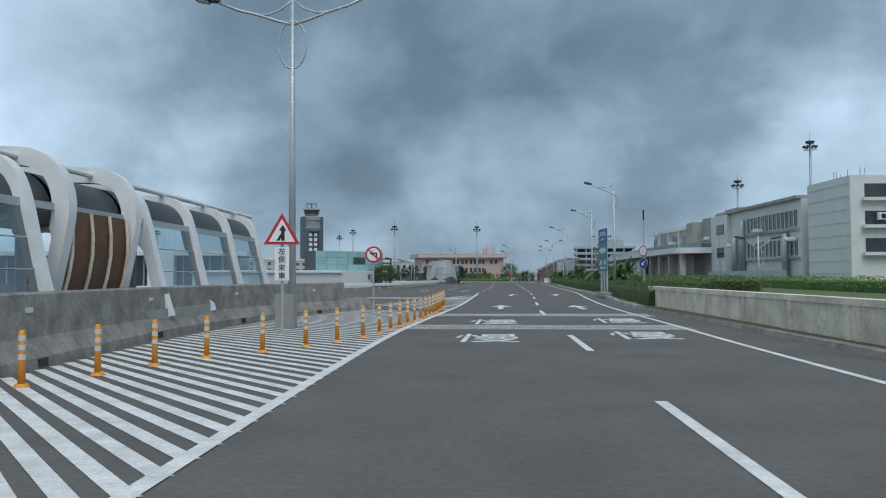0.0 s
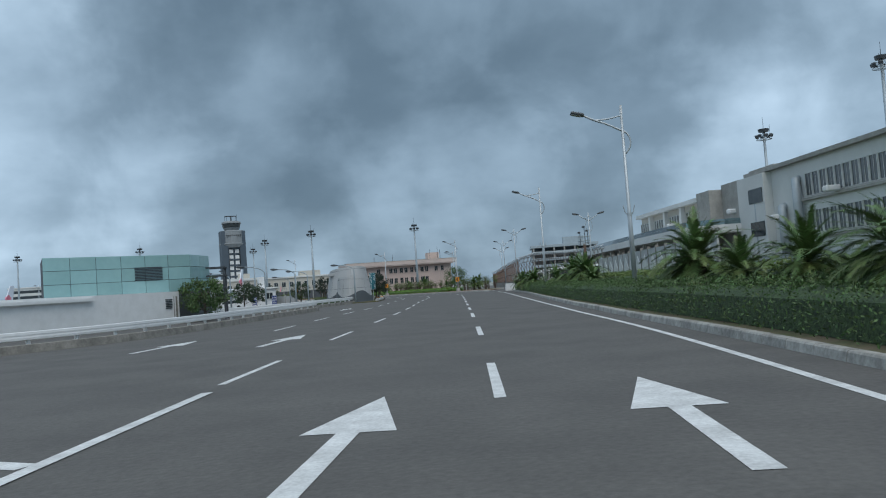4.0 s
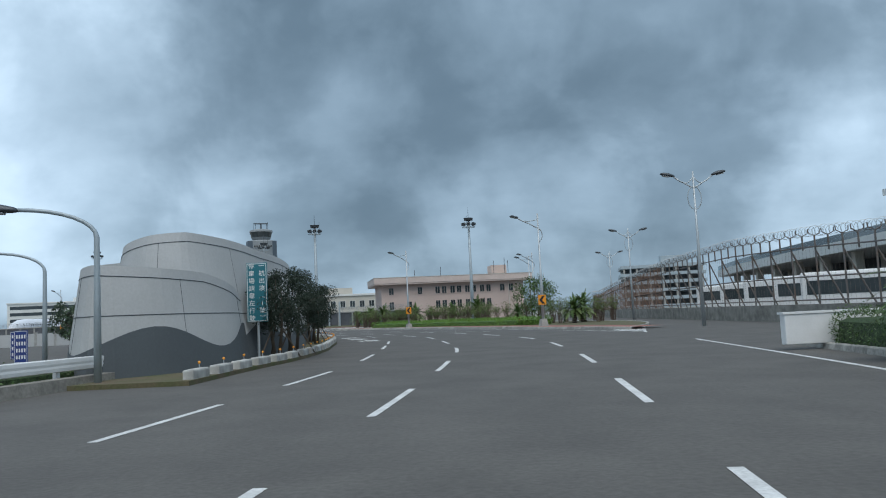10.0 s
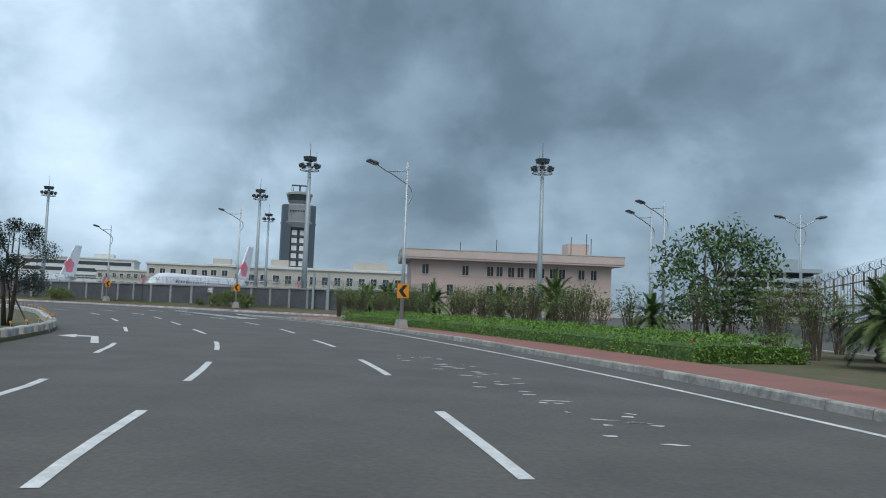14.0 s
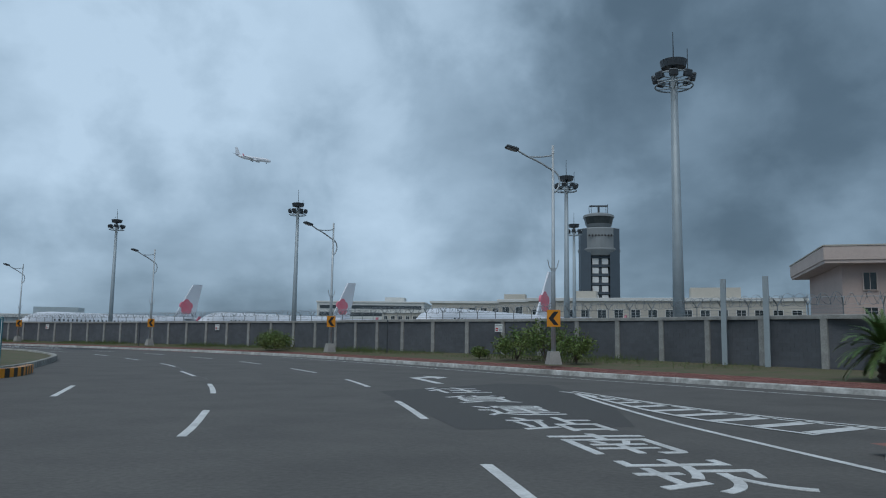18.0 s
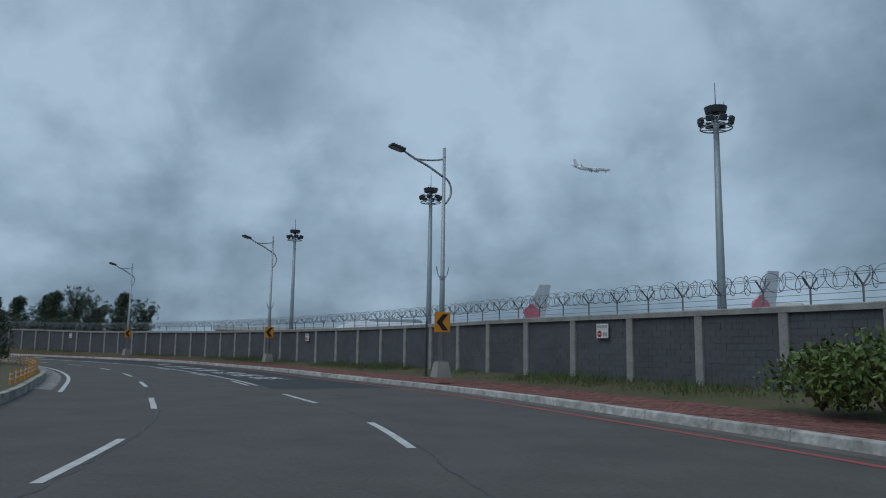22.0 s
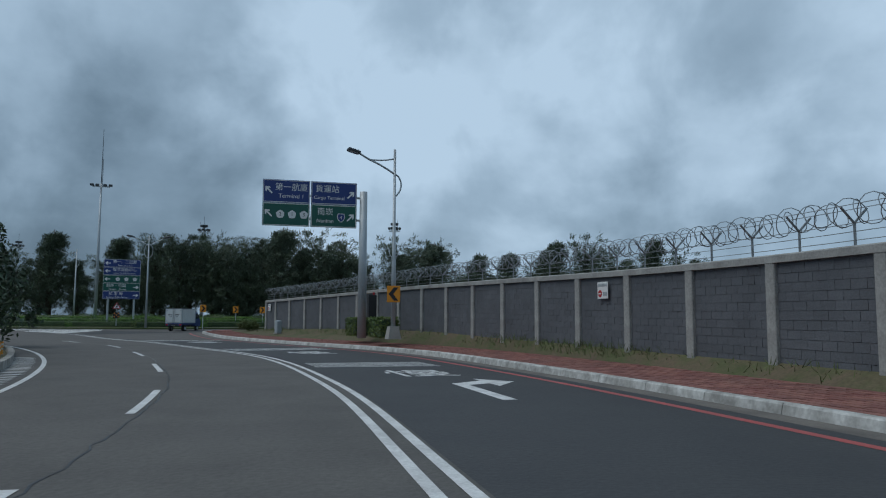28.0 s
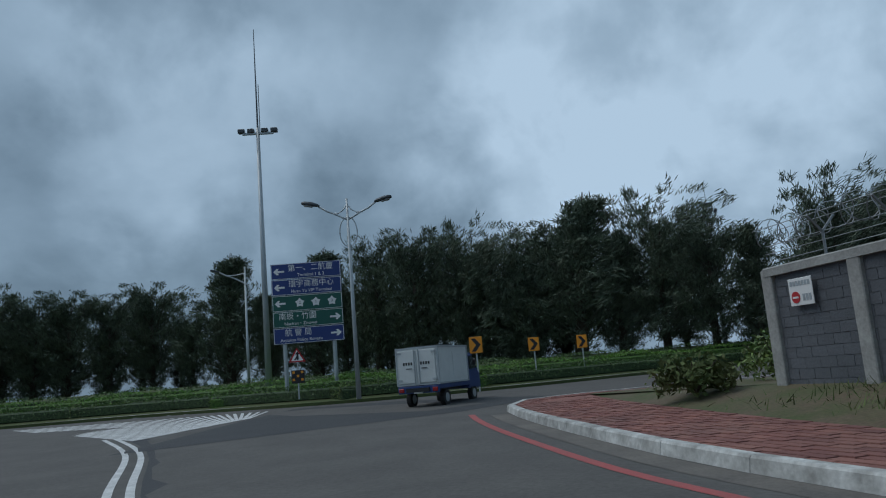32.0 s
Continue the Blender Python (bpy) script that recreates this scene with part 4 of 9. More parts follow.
def kerb_run(line, name_label, length=1.0, h=0.17, w=0.2, from_s=0.0, to_s=None, mat="kerb"):
    """A kerb of separate stones along a line, its road face on the line."""
    ob = tagged(new("kerb"), name_label, "kerb", kind="structure")
    n = int(((to_s or length_of(line)) - from_s) / length)
    for k in range(n):
        a, ya = along(line, from_s + k * length + 0.008)
        b, yb = along(line, from_s + (k + 1) * length - 0.008)
        seg = [a, a.lerp(b, 0.5), b]
        bm = bmesh.new()
        dz = 0.012 * math.sin(k * 12.9898)
        sweep(bm, seg, [(0, 0), (0.025, h - 0.03 + dz), (0.05, h + dz), (w, h + dz), (w, 0)], closed=True)
        part("kerb_stone", bm, mat, ob)
    return ob


# Verge on the outer side of the long bend: pavers, then grass up to the wall.
kc = lifted(KERB_C)
walk_out = offset(kc, 2.5)
walk_out = [Vector((p.x, p.y, p.z + 0.24)) for p in walk_out]
between(offset(kc, 0.19), walk_out, 0.14, None, "pavement", "brick", "red brick pavement behind the kerb", "pavement", 1)
between(walk_out, [Vector((p.x, p.y, p.z + 0.02)) for p in WALL], 0.0, None, "verge", "soil", "bare brown soil strip along the wall with thin grass", "ground", 4)

# Island between the road and the slip road.
bm = bmesh.new()
ring = [(p.x, p.y) for p in offset(KERB_B, 0.1)[1:-1]] + [(p.x, p.y) for p in reversed(KERB_B2[1:-1])]
prism(bm, ring, -0.02, 0.13)
tagged(part("traffic_island", bm, "soil"), "planted traffic island of soil and dry grass", "traffic island", kind="structure")
between(offset(KERB_B, 0.19), offset(KERB_B, 2.7), 0.155, 0.16, "pavement", "brick", "red brick pavement along the traffic island", "pavement", 1)

# Right-hand verge of the first straight.
between(offset(KERB_A, 0.19), offset(KERB_A, 9.0), 0.14, 0.3, "verge", "soil", "planted verge beside the road", "ground", 3)
between(offset(KERB_A, 9.0), offset(KERB_A, 45.0), 0.3, 0.35, "grass_bank", "grass", "grass strip before the terminal", "ground", 3)

# Left-hand islands.
bm = bmesh.new()
ring = [(p.x, p.y) for p in KERB_L] + [(-9, 206), (-4, 195), (0, 180), (2, 165), (2, 148)]
prism(bm, ring[::-1], -0.02, 0.12)
tagged(part("traffic_island", bm, "soil"), "soil island behind white kerb blocks", "traffic island", kind="structure")
bm = bmesh.new()
ring = [(p.x, p.y) for p in KERB_P] + [(-152, 224), (-130, 232), (-105, 240), (-80, 240), (-55, 236), (-40, 228), (-30, 226)]
prism(bm, ring[::-1], -0.02, 0.16)
tagged(part("traffic_island", bm, "soil"), "soil island along the inside of the bend", "traffic island", kind="structure")

kerb_run(KERB_A, "worn pale concrete kerb beside the hedge", 1.0, from_s=70)
kerb_run(KERB_B, "worn pale concrete kerb of the traffic island", 1.0)
kerb_run(KERB_B2, "concrete kerb of the slip road", 2.0)
kerb_run(kc, "white painted concrete kerb along the bend", 2.1, 0.19, 0.22, mat="kerb_white")
kerb_run(KERB_P, "weathered concrete kerb on the inside of the bend", 1.0, 0.26, 0.24)


def outer_island():
    """The roundabout's planted edge beyond the last kerb."""
    line = spline([(-140, 160), (-165, 176), (-180, 198), (-187, 216), (-186.6, 227.5), (-188, 233), (-192, 238), (-198, 243), (-204, 250), (-207, 262)], 1.0)
    bm = bmesh.new()
    sweep(bm, lifted(line), [(0, -0.2), (0.02, 0.15), (-0.2, 0.16), (-2.5, 0.45), (-8, 1.1), (-14, 1.5), (-60, 1.6), (-60, -0.2)])
    tagged(part("roundabout_bank", bm, "grass"), "grassy planted bank of the roundabout", "ground", kind="structure")
    kerb_run([Vector((p.x, p.y, p.z)) for p in reversed(lifted(line))], "concrete kerb of the roundabout", 1.5, 0.16)
    return line


ISLAND = outer_island()

# ---- road markings ----
marks = tagged(new("road_marking"), "white painted lane lines, arrows and words on the asphalt", "road marking", kind="structure")
LIFT = 0.006


def stripe(line, s0, s1, width, mat="paint", name="lane_line", lift=LIFT):
    n = max(2, int((s1 - s0) / 1.0) + 1)
    pts = [along(line, s0 + (s1 - s0) * k / (n - 1))[0] for k in range(n)]
    bm = bmesh.new()
    prev = None
    for i, p in enumerate(pts):
        d = pts[min(i + 1, n - 1)] - pts[max(i - 1, 0)]
        s = Vector((d.y, -d.x, 0)).normalized() * width / 2
        z = rise(p.x, p.y) + lift
        cur = (bm.verts.new((p.x - s.x, p.y - s.y, z)), bm.verts.new((p.x + s.x, p.y + s.y, z)))
        if prev:
            bm.faces.new((prev[0], prev[1], cur[1], cur[0]))
        prev = cur
    return part(name, bm, mat, marks)


def nearest_s(line, p):
    step = (line[1] - line[0]).length
    return step * min(range(len(line)), key=lambda k: (line[k].x - p[0]) ** 2 + (line[k].y - p[1]) ** 2)


def dashes(line, anchors, width=0.13, before=0, after=0, dash=4.0):
    """Dashes that end at the anchors, with even ones between."""
    S = [nearest_s(line, p) for p in anchors]
    ends = []
    for a, b in zip(S, S[1:]):
        n = max(1, round((b - a) / 10.0))
        ends += [a + (b - a) * k / n for k in range(n)]
    ends.append(S[-1])
    ends = [S[0] - 10 * k for k in range(before, 0, -1)] + ends + [S[-1] + 10 * k for k in range(1, after + 1)]
    for e in ends:
        if e - dash >= 0:
            stripe(line, e - dash, e, width)


dashes(LANE_1, [(12.3, 25.3), (13.1, 38.8), (14.0, 48.8), (17.5, 93.3), (18.5, 110.8), (19.7, 127.9), (21.3, 153.9), (21.4, 163.2), (20.3, 172.2), (18.4, 180.4), (15.9, 188.2), (12.8, 196.5), (9.15, 204.5), (-5.3, 227.7), (-24.8, 246.6), (-41.2, 256), (-59.3, 261.7)], 0.15, before=1)
dashes(LANE_2, [(13.4, 95), (14.5, 111.1), (15.05, 119), (15.5, 127.7), (16.8, 144.5), (17.1, 153), (17.0, 162), (16.0, 171.3), (14.4, 179.6), (12.5, 186.9), (10.1, 193.9), (6.9, 201.1), (-7.5, 223.9), (-19.1, 236.6), (-32.5, 246.3), (-49.3, 254.7), (-68.6, 259.6), (-87.7, 261.7), (-124, 256.4), (-150, 243.3)], 0.14, before=2, after=1)
dashes(LANE_3, [(9.6, 94), (10.5, 111), (11.3, 119), (12.1, 127.2), (12.8, 135.2), (13.36, 143.2), (13.9, 151), (13.1, 168.2), (12.3, 174.6), (9.1, 189.5), (5.45, 198.4), (-13.7, 226.6)], 0.14, before=0, after=1)
stripe(EDGE_A, 30, length_of(EDGE_A) - 0.5, 0.15)
stripe(EDGE_B, 0, length_of(EDGE_B) - 1, 0.14)
stripe(offset(KERB_C, -1.6), 8, 62, 0.13)
stripe(offset(KERB_C, -1.0), 66, length_of(KERB_C) - 27, 0.19, "red_paint", "red_line")
stripe(offset(KERB_C, -0.28), 66, length_of(KERB_C) - 27, 0.5, "gutter", "gutter", 0.004)
s0 = nearest_s(LANE_1, (-64.6, 262.9))
s1 = nearest_s(LANE_1, (-98, 265.5))
dbl_end = nearest_s(LANE_1, (-174, 227.5))
stripe(LANE_1, s0, dbl_end, 0.14)
stripe(offset(LANE_1, -0.33), s1, dbl_end, 0.14)
for k in range(3):
    stripe(offset(LANE_1, -0.33), s0 + k * 10, s0 + k * 10 + 4, 0.14)
stripe(offset(KERB_P, 1.15), 44, length_of(KERB_P) - 4, 0.14)

# Hatching on the inside of the bend and at the slip road.
for k in range(120):
    a, yaw = along(KERB_P, 47 + k * 0.62)
    bm = bmesh.new()
    box(bm, 0.66, 0, LIFT, 0.85, 0.16, 0.003, m=pose(a.x, a.y, 0, 0, 0, yaw - 38))
    part("hatch_bar", bm, "paint", marks)


def flat_shape(outline, at, yaw, mat="paint", name="road_arrow", sx=1.0, sy=1.0):
    bm = bmesh.new()
    z = rise(at[0], at[1]) + LIFT
    bm.faces.new([bm.verts.new(pose(at[0], at[1], z, 0, 0, yaw) @ Vector((x * sx, y * sy, 0))) for x, y in outline])
    return part(name, bm, mat, marks)


ARROW_UP = [(-0.12, 0), (0.12, 0), (0.12, 2.6), (0.5, 2.6), (0, 5.0), (-0.5, 2.6), (-0.12, 2.6)]
ARROW_LEFT = [(-0.1, 0), (0.12, 0), (0.12, 3.6), (-0.55, 4.3), (-0.55, 4.9), (-1.1, 3.9), (-0.55, 2.8), (-0.55, 3.5), (-0.1, 3.2)]
ARROW_RIGHT = [(-x, y) for x, y in reversed(ARROW_LEFT)]


def road_word(text, at, yaw, size=1.7, tall=2.4, mat="paint"):
    """A word painted on the road, stretched along the way."""
    w = words(text, size, (0, 0, 0), marks, mat, "road_word", flat=True)
    w.matrix_basis = pose(at[0], at[1], rise(at[0], at[1]) + LIFT - 0.003, 0, 0, yaw) @ Matrix.Diagonal((1, tall, 1, 1))
    return w


def lane_at(line, s, side):
    p, yaw = along(line, s)
    d = Vector((math.cos(radians(yaw)), math.sin(radians(yaw)), 0))
    return (p.x + d.x * side, p.y + d.y * side), yaw

# ---- painted words and arrows ----
for x, y in ((10.2, 24.6), (14.1, 25.2), (10.7, 31.0), (14.8, 31.4)):
    road_word("慢", (x, y), -5, 1.7, 1.5)
for yy in (27.6, 34.4):
    for k in range(7):
        bm = bmesh.new()
        box(bm, 12.0 + (yy - 27) * 0.1, yy + 0.28 * k, LIFT, 8.0, 0.1, 0.003, -5)
        part("slow_bar", bm, "paint", marks)
flat_shape(ARROW_UP, (11.5, 40.6), -4, sy=0.92)
flat_shape(ARROW_UP, (15.2, 40.0), -2, sy=0.92)
flat_shape(ARROW_UP, (13.6, 63), -7)
flat_shape(ARROW_UP, (17.0, 63), -7)
flat_shape(ARROW_UP, (10.15, 80.2), -8)
flat_shape(ARROW_UP, (6.0, 81.5), -8)
for k in range(8):
    bm = bmesh.new()
    box(bm, 6.3, 57.5 + 0.3 * k, LIFT, 8.2, 0.11, 0.003, -17)
    part("slow_bar", bm, "paint", marks)
flat_shape(ARROW_UP, (9.2, 117), -5)
flat_shape(ARROW_LEFT, (4.6, 198.0), 32)
for k, ch in enumerate("道車停"):
    road_word(ch, (11.0 - 1.3 * k, 178.0 + 4.4 * k), 13 + 6 * k, 1.5, 2.0)
# words worn to scraps
rng = random.Random(5)
for k in range(46):
    t = rng.random()
    x, y = 19.2 - 5.4 * t + rng.gauss(0, 0.45), 186.3 + 12.4 * t + rng.gauss(0, 0.3)
    bm = bmesh.new()
    w, h = rng.uniform(0.04, 0.24), rng.uniform(0.03, 0.08)
    a = rng.uniform(0, 6.28)
    bm.faces.new([bm.verts.new((x + w * math.cos(a + q) + h * rng.uniform(-1, 1), y + h * math.sin(a + q), LIFT)) for q in (0, 1.3, 2.8, 4.4)])
    part("paint_scrap", bm, "paint", marks)
for ch, x, y in (("崁", -3.0, 228.5), ("南", -4.6, 230.5), ("站", -6.2, 232.4), ("運", -7.8, 234.3), ("貨", -9.7, 236.5), ("往", -11.7, 238.9)):
    at, yaw = lane_at(LANE_1, nearest_s(LANE_1, (x, y)), 1.75)
    road_word(ch, (x, y), yaw, 1.75, 1.3)
at, yaw = lane_at(LANE_1, nearest_s(LANE_1, (-13.7, 241.5)), 1.75)
flat_shape(ARROW_RIGHT, (-13.7, 241.5), yaw, sx=1.3)
bm = bmesh.new()
bm.faces.new([bm.verts.new((x, y, 0.003)) for x, y in ((-13.2, 237.2), (-7.3, 230.7), (-5.0, 232.9), (-6.3, 236.2), (-8.8, 240.4), (-10.6, 243.4), (-12.2, 243.0))])
for f in bm.faces:
    f.normal_update()
    if f.normal.z < 0:
        f.normal_flip()
tagged(part("asphalt_patch", bm, "asphalt_mid"), "darker patch of newer asphalt under the painted words", "road patch", kind="structure")
for ch, x, y in (("崁", -70.6, 266.1), ("南", -74.2, 266.4), ("站", -77.9, 266.7), ("運", -82.3, 267.0), ("貨", -86.4, 267.3), ("往", -90.7, 267.6)):
    at, yaw = lane_at(LANE_1, nearest_s(LANE_1, (x, y)), 2.2)
    road_word(ch, (x, y - 0.2), yaw, 1.75, 1.55)
at, yaw = lane_at(LANE_1, nearest_s(LANE_1, (-95, 267)), 2.2)
flat_shape(ARROW_RIGHT, at, yaw, sx=1.3, sy=0.8)
at, yaw = lane_at(LANE_1, nearest_s(LANE_1, (-122, 260.8)), 2.6)
flat_shape(ARROW_RIGHT, at, yaw, sx=1.3)
for qx, qy, wide in ((-131, 257.6, 3.9), (-142.9, 251.9, 4.6), (-157, 242.6, 5.6)):
    s = nearest_s(LANE_1, (qx, qy))
    for k in range(8):
        at, yaw = lane_at(LANE_1, s + 0.3 * k, wide / 2 + 0.4)
        bm = bmesh.new()
        box(bm, at[0], at[1], LIFT, wide, 0.11, 0.003, yaw - 4)
        part("slow_bar", bm, "paint", marks)
    at, yaw = lane_at(LANE_1, s - 3.2, 2.7)
    road_word("慢", at, yaw, 1.9, 1.35)

# darker, newer asphalt in the right-hand lane of the bend
bm = bmesh.new()
sA, sB = nearest_s(LANE_1, (-62, 262.3)), nearest_s(LANE_1, (-174, 227.5))
rows = []
for k in range(61):
    p, yaw = along(LANE_1, sA + (sB - sA) * k / 60)
    q = min(KERB_C, key=lambda v: (v.x - p.x) ** 2 + (v.y - p.y) ** 2)
    f0, f1 = (0.02, 0.97)
    rows.append([bm.verts.new((p.x + (q.x - p.x) * f, p.y + (q.y - p.y) * f, rise(p.x, p.y) + 0.003)) for f in (f0, f1)])
for a, b in zip(rows, rows[1:]):
    bm.faces.new((a[0], a[1], b[1], b[0]))
for f in bm.faces:
    f.normal_update()
    if f.normal.z < 0:
        f.normal_flip()
tagged(part("new_asphalt", bm, "asphalt_new"), "darker newer asphalt in the outer lane", "road", kind="structure")
# cracks along the joints between lanes
bm = bmesh.new()
rng = random.Random(8)
for line, s0, s1 in ((LANE_1, nearest_s(LANE_1, (-38, 254)), nearest_s(LANE_1, (-92, 265))), (LANE_2, nearest_s(LANE_2, (-20, 238)), nearest_s(LANE_2, (-155, 240)))):
    s = s0
    prev = None
    while s < s1:
        at, yaw = lane_at(line, s, rng.gauss(0.14, 0.035))
        w = rng.uniform(0.008, 0.02)
        d = Vector((math.cos(radians(yaw)), math.sin(radians(yaw)), 0)) * w
        cur = [bm.verts.new((at[0] - d.x, at[1] - d.y, rise(*at) + 0.0045)), bm.verts.new((at[0] + d.x, at[1] + d.y, rise(*at) + 0.0045))]
        if prev:
            bm.faces.new((prev[0], prev[1], cur[1], cur[0]))
        prev = cur
        s += 0.35
tagged(part("road_crack", bm, "black"), "dark tarred cracks between the lanes", "road crack", kind="structure")

# chevron hatching at the start and at the slip road
def hatch(poly_a, poly_b, n, width, name="hatch_bar"):
    """Bars from one line to another."""
    for k in range(n):
        a, _ = along(poly_a, length_of(poly_a) * (k + 0.5) / n)
        b, _ = along(poly_b, length_of(poly_b) * (k + 0.5) / n)
        d = (b - a).normalized()
        s = Vector((d.y, -d.x, 0)) * width / 2
        bm = bmesh.new()
        bm.faces.new([bm.verts.new(Vector((v.x, v.y, LIFT))) for v in (a - s, b - s, b + s, a + s)])
        part(name, bm, "paint", marks)


HATCH_EDGE = spline([(7.0, 6), (7.4, 18), (7.9, 27), (8.8, 36), (9.7, 45), (10.4, 55), (11.4, 70)], 0.5)
stripe(HATCH_EDGE, 0, length_of(HATCH_EDGE), 0.18, lift=0.011)
hatch(spline([(7.0, 6), (7.9, 27), (8.9, 38)], 0.5), spline([(2.9, 12), (2.6, 27), (4.4, 42)], 0.5), 60, 0.17)
hatch(spline([(9.0, 39.5), (10.4, 54), (11.0, 66)], 0.5), spline([(5.0, 46), (8.0, 55), (10.6, 66)], 0.5), 18, 0.25)
stripe(spline([(4.6, 44.5), (8.0, 54.5), (10.4, 64)], 0.5), 0, 19.5, 0.18, lift=0.011)
hatch(spline([(26.9, 171.8), (26.2, 176.5)], 0.5), spline([(27.3, 171.8), (29.6, 183)], 0.5), 9, 0.25)
stripe(spline([(27.1, 171), (28.3, 177), (30.2, 186)], 0.5), 0, 15, 0.15)
hatch(spline([(-8.2, 239.7), (-5.0, 235.6), (-1.9, 233.5)], 0.5), spline([(-7.9, 240.0), (-4.4, 236.9), (-1.0, 235.3)], 0.5), 9, 0.32)
stripe(spline([(-8.9, 240.8), (-4.4, 237.0), (-0.9, 235.3)], 0.5), 0, 9.6, 0.14, lift=0.011)
stripe(spline([(-8.6, 240.2), (-5.0, 235.5), (-1.9, 233.3)], 0.5), 0, 9.4, 0.14, lift=0.011)
stripe(spline([(-9.2, 240.6), (-2.4, 235.6), (3, 234.6)], 0.5), 0, 12, 0.13)

# ---- boundary wall ----
wall = tagged(new("boundary_wall"), "grey block boundary wall with pale concrete posts and coping", "wall", kind="structure")
BAY, WH = 3.0, 2.28
wall_len = length_of(WALL)
FIRST = 2.6 + wall_len - 187.89
bays = int((wall_len - FIRST) / BAY)
bm = bmesh.new()
bevelled(bm, 0, 0, -0.5, 0.3, 0.3, WH + 0.5, 0.02, segs=1)
post = part("post", bm, "post", wall)
post_mesh = post.data
bpy.data.objects.remove(post)


def block_rows(a, b, zoff, single):
    """Courses of blocks between two posts; single: each one an object."""
    d = b - a
    L = math.hypot(d.x, d.y)
    yaw = math.degrees(math.atan2(d.y, d.x))
    m = pose(a.x, a.y, a.z, 0, 0, yaw)
    slope = (b.z - a.z) / L
    bh, bw, g = 0.2, 0.4, 0.009
    V, F = [], []
    rows_ = int((WH - 0.16) / bh) + 1
    for r in range(rows_):
        x = -bw / 2 if r % 2 else 0.0
        while x < L:
            x0, x1 = max(x, 0.1) + g / 2, min(x + bw, L - 0.1) - g / 2
            x += bw
            if x1 - x0 < 0.05:
                continue
            z0, z1 = r * bh - 0.1 + g / 2, min((r + 1) * bh - 0.1, WH - 0.12) - g / 2
            t = 0.06 + 0.004 * math.sin(r * 7.1 + x0 * 13.7 + a.x)
            zz = slope * (x0 + x1) / 2
            n = len(V)
            V += [tuple(m @ Vector((px, py, pz + zz))) for px in (x0, x1) for py in (-t, t) for pz in (z0, z1)]
            F += [tuple(n + q for q in f) for f in ((0, 1, 3, 2), (4, 6, 7, 5), (0, 4, 5, 1), (2, 3, 7, 6), (1, 5, 7, 3))]
    if single:
        for k in range(len(V) // 8):
            me = bpy.data.meshes.new("block")
            me.from_pydata(V[8 * k : 8 * k + 8], [], [(0, 1, 3, 2), (4, 6, 7, 5), (0, 4, 5, 1), (2, 3, 7, 6), (1, 5, 7, 3)])
            me.materials.append(M["block"])
            new("block", me).parent = wall
    else:
        me = bpy.data.meshes.new("block_panel")
        me.from_pydata(V, [], F)
        me.materials.append(M["block"])
        tagged(new("block_panel", me), kind="stuff").parent = wall
    bm = bmesh.new()
    box(bm, L / 2, 0, -0.3, L - 0.2, 0.09, WH + 0.2, m=m)
    part("mortar", bm, "mortar", wall)


for k in range(-1, bays + 2):
    p, yaw = along(WALL, min(max(FIRST + k * BAY, 0.05), wall_len - 0.05))
    ob = new("post", post_mesh)
    ob.parent = wall
    ob.matrix_basis = pose(p.x, p.y, p.z, 0, 0, yaw)
    if k < bays + 1:
        q, _ = along(WALL, min(FIRST + (k + 1) * BAY, wall_len - 0.05))
        block_rows(p, q, 0, k in (bays - 2, bays - 4, bays - 5))
bm = bmesh.new()
sweep(bm, [Vector((p.x, p.y, p.z + WH - 0.14)) for p in WALL], [(-0.16, 0), (-0.16, 0.15), (-0.13, 0.18), (0.13, 0.18), (0.16, 0.15), (0.16, 0)], closed=True)
part("coping", bm, "post", wall)

# razor wire on the wall
wire = thing("razor_wire", "coil of razor wire on forked brackets along the wall top", "razor wire")
bm = bmesh.new()
tube(bm, [(0, 0, -0.1), (0, 0, 0.5)], 0.028, 5)
for s in (-1, 1):
    tube(bm, [(0, 0, 0.48), (s * 0.3, 0, 0.78)], 0.026, 5)
br = part("bracket", bm, "razor", wire)
br_mesh = br.data
bpy.data.objects.remove(br)
for k in range(int(wall_len / 1.5)):
    p, yaw = along(WALL, k * 1.5 + 0.4)
    ob = new("bracket", br_mesh)
    ob.parent = wire
    ob.matrix_basis = pose(p.x, p.y, p.z + WH, 0, 0, yaw)


def coil(parent, line, z, radius, pitch, thick, name="coil", per=12, from_s=0.0):
    """A helix of wire along a line, as one three-sided bar."""
    L = length_of(line)
    n = int((L - from_s) / abs(pitch) * per)
    V, F = [], []
    rg = random.Random(3)
    for k in range(n):
        p, yaw = along(line, from_s + (L - from_s) * k / n)
        a = 2 * math.pi * k / per * (1 if pitch > 0 else -1)
        r = radius * (1 + 0.12 * math.sin(k * 0.37) + 0.06 * math.sin(k * 0.91))
        c, s = math.cos(radians(yaw)), math.sin(radians(yaw))
        x, h = r * math.cos(a), r * math.sin(a)
        o = Vector((p.x + c * x, p.y + s * x, p.z + z + h))
        rad = Vector((c * math.cos(a), s * math.cos(a), math.sin(a)))
        t = Vector((-s, c, 0))
        V += [tuple(o + rad * thick), tuple(o - rad * thick * 0.5 + t * thick), tuple(o - rad * thick * 0.5 - t * thick)]
        if k:
            b = 3 * k
            F += [(b - 3 + q, b - 3 + (q + 1) % 3, b + (q + 1) % 3, b + q) for q in range(3)]
    me = bpy.data.meshes.new(name)
    me.from_pydata(V, [], F)
    me.materials.append(M["razor"])
    ob = new(name, me)
    ob.parent = parent
    return ob


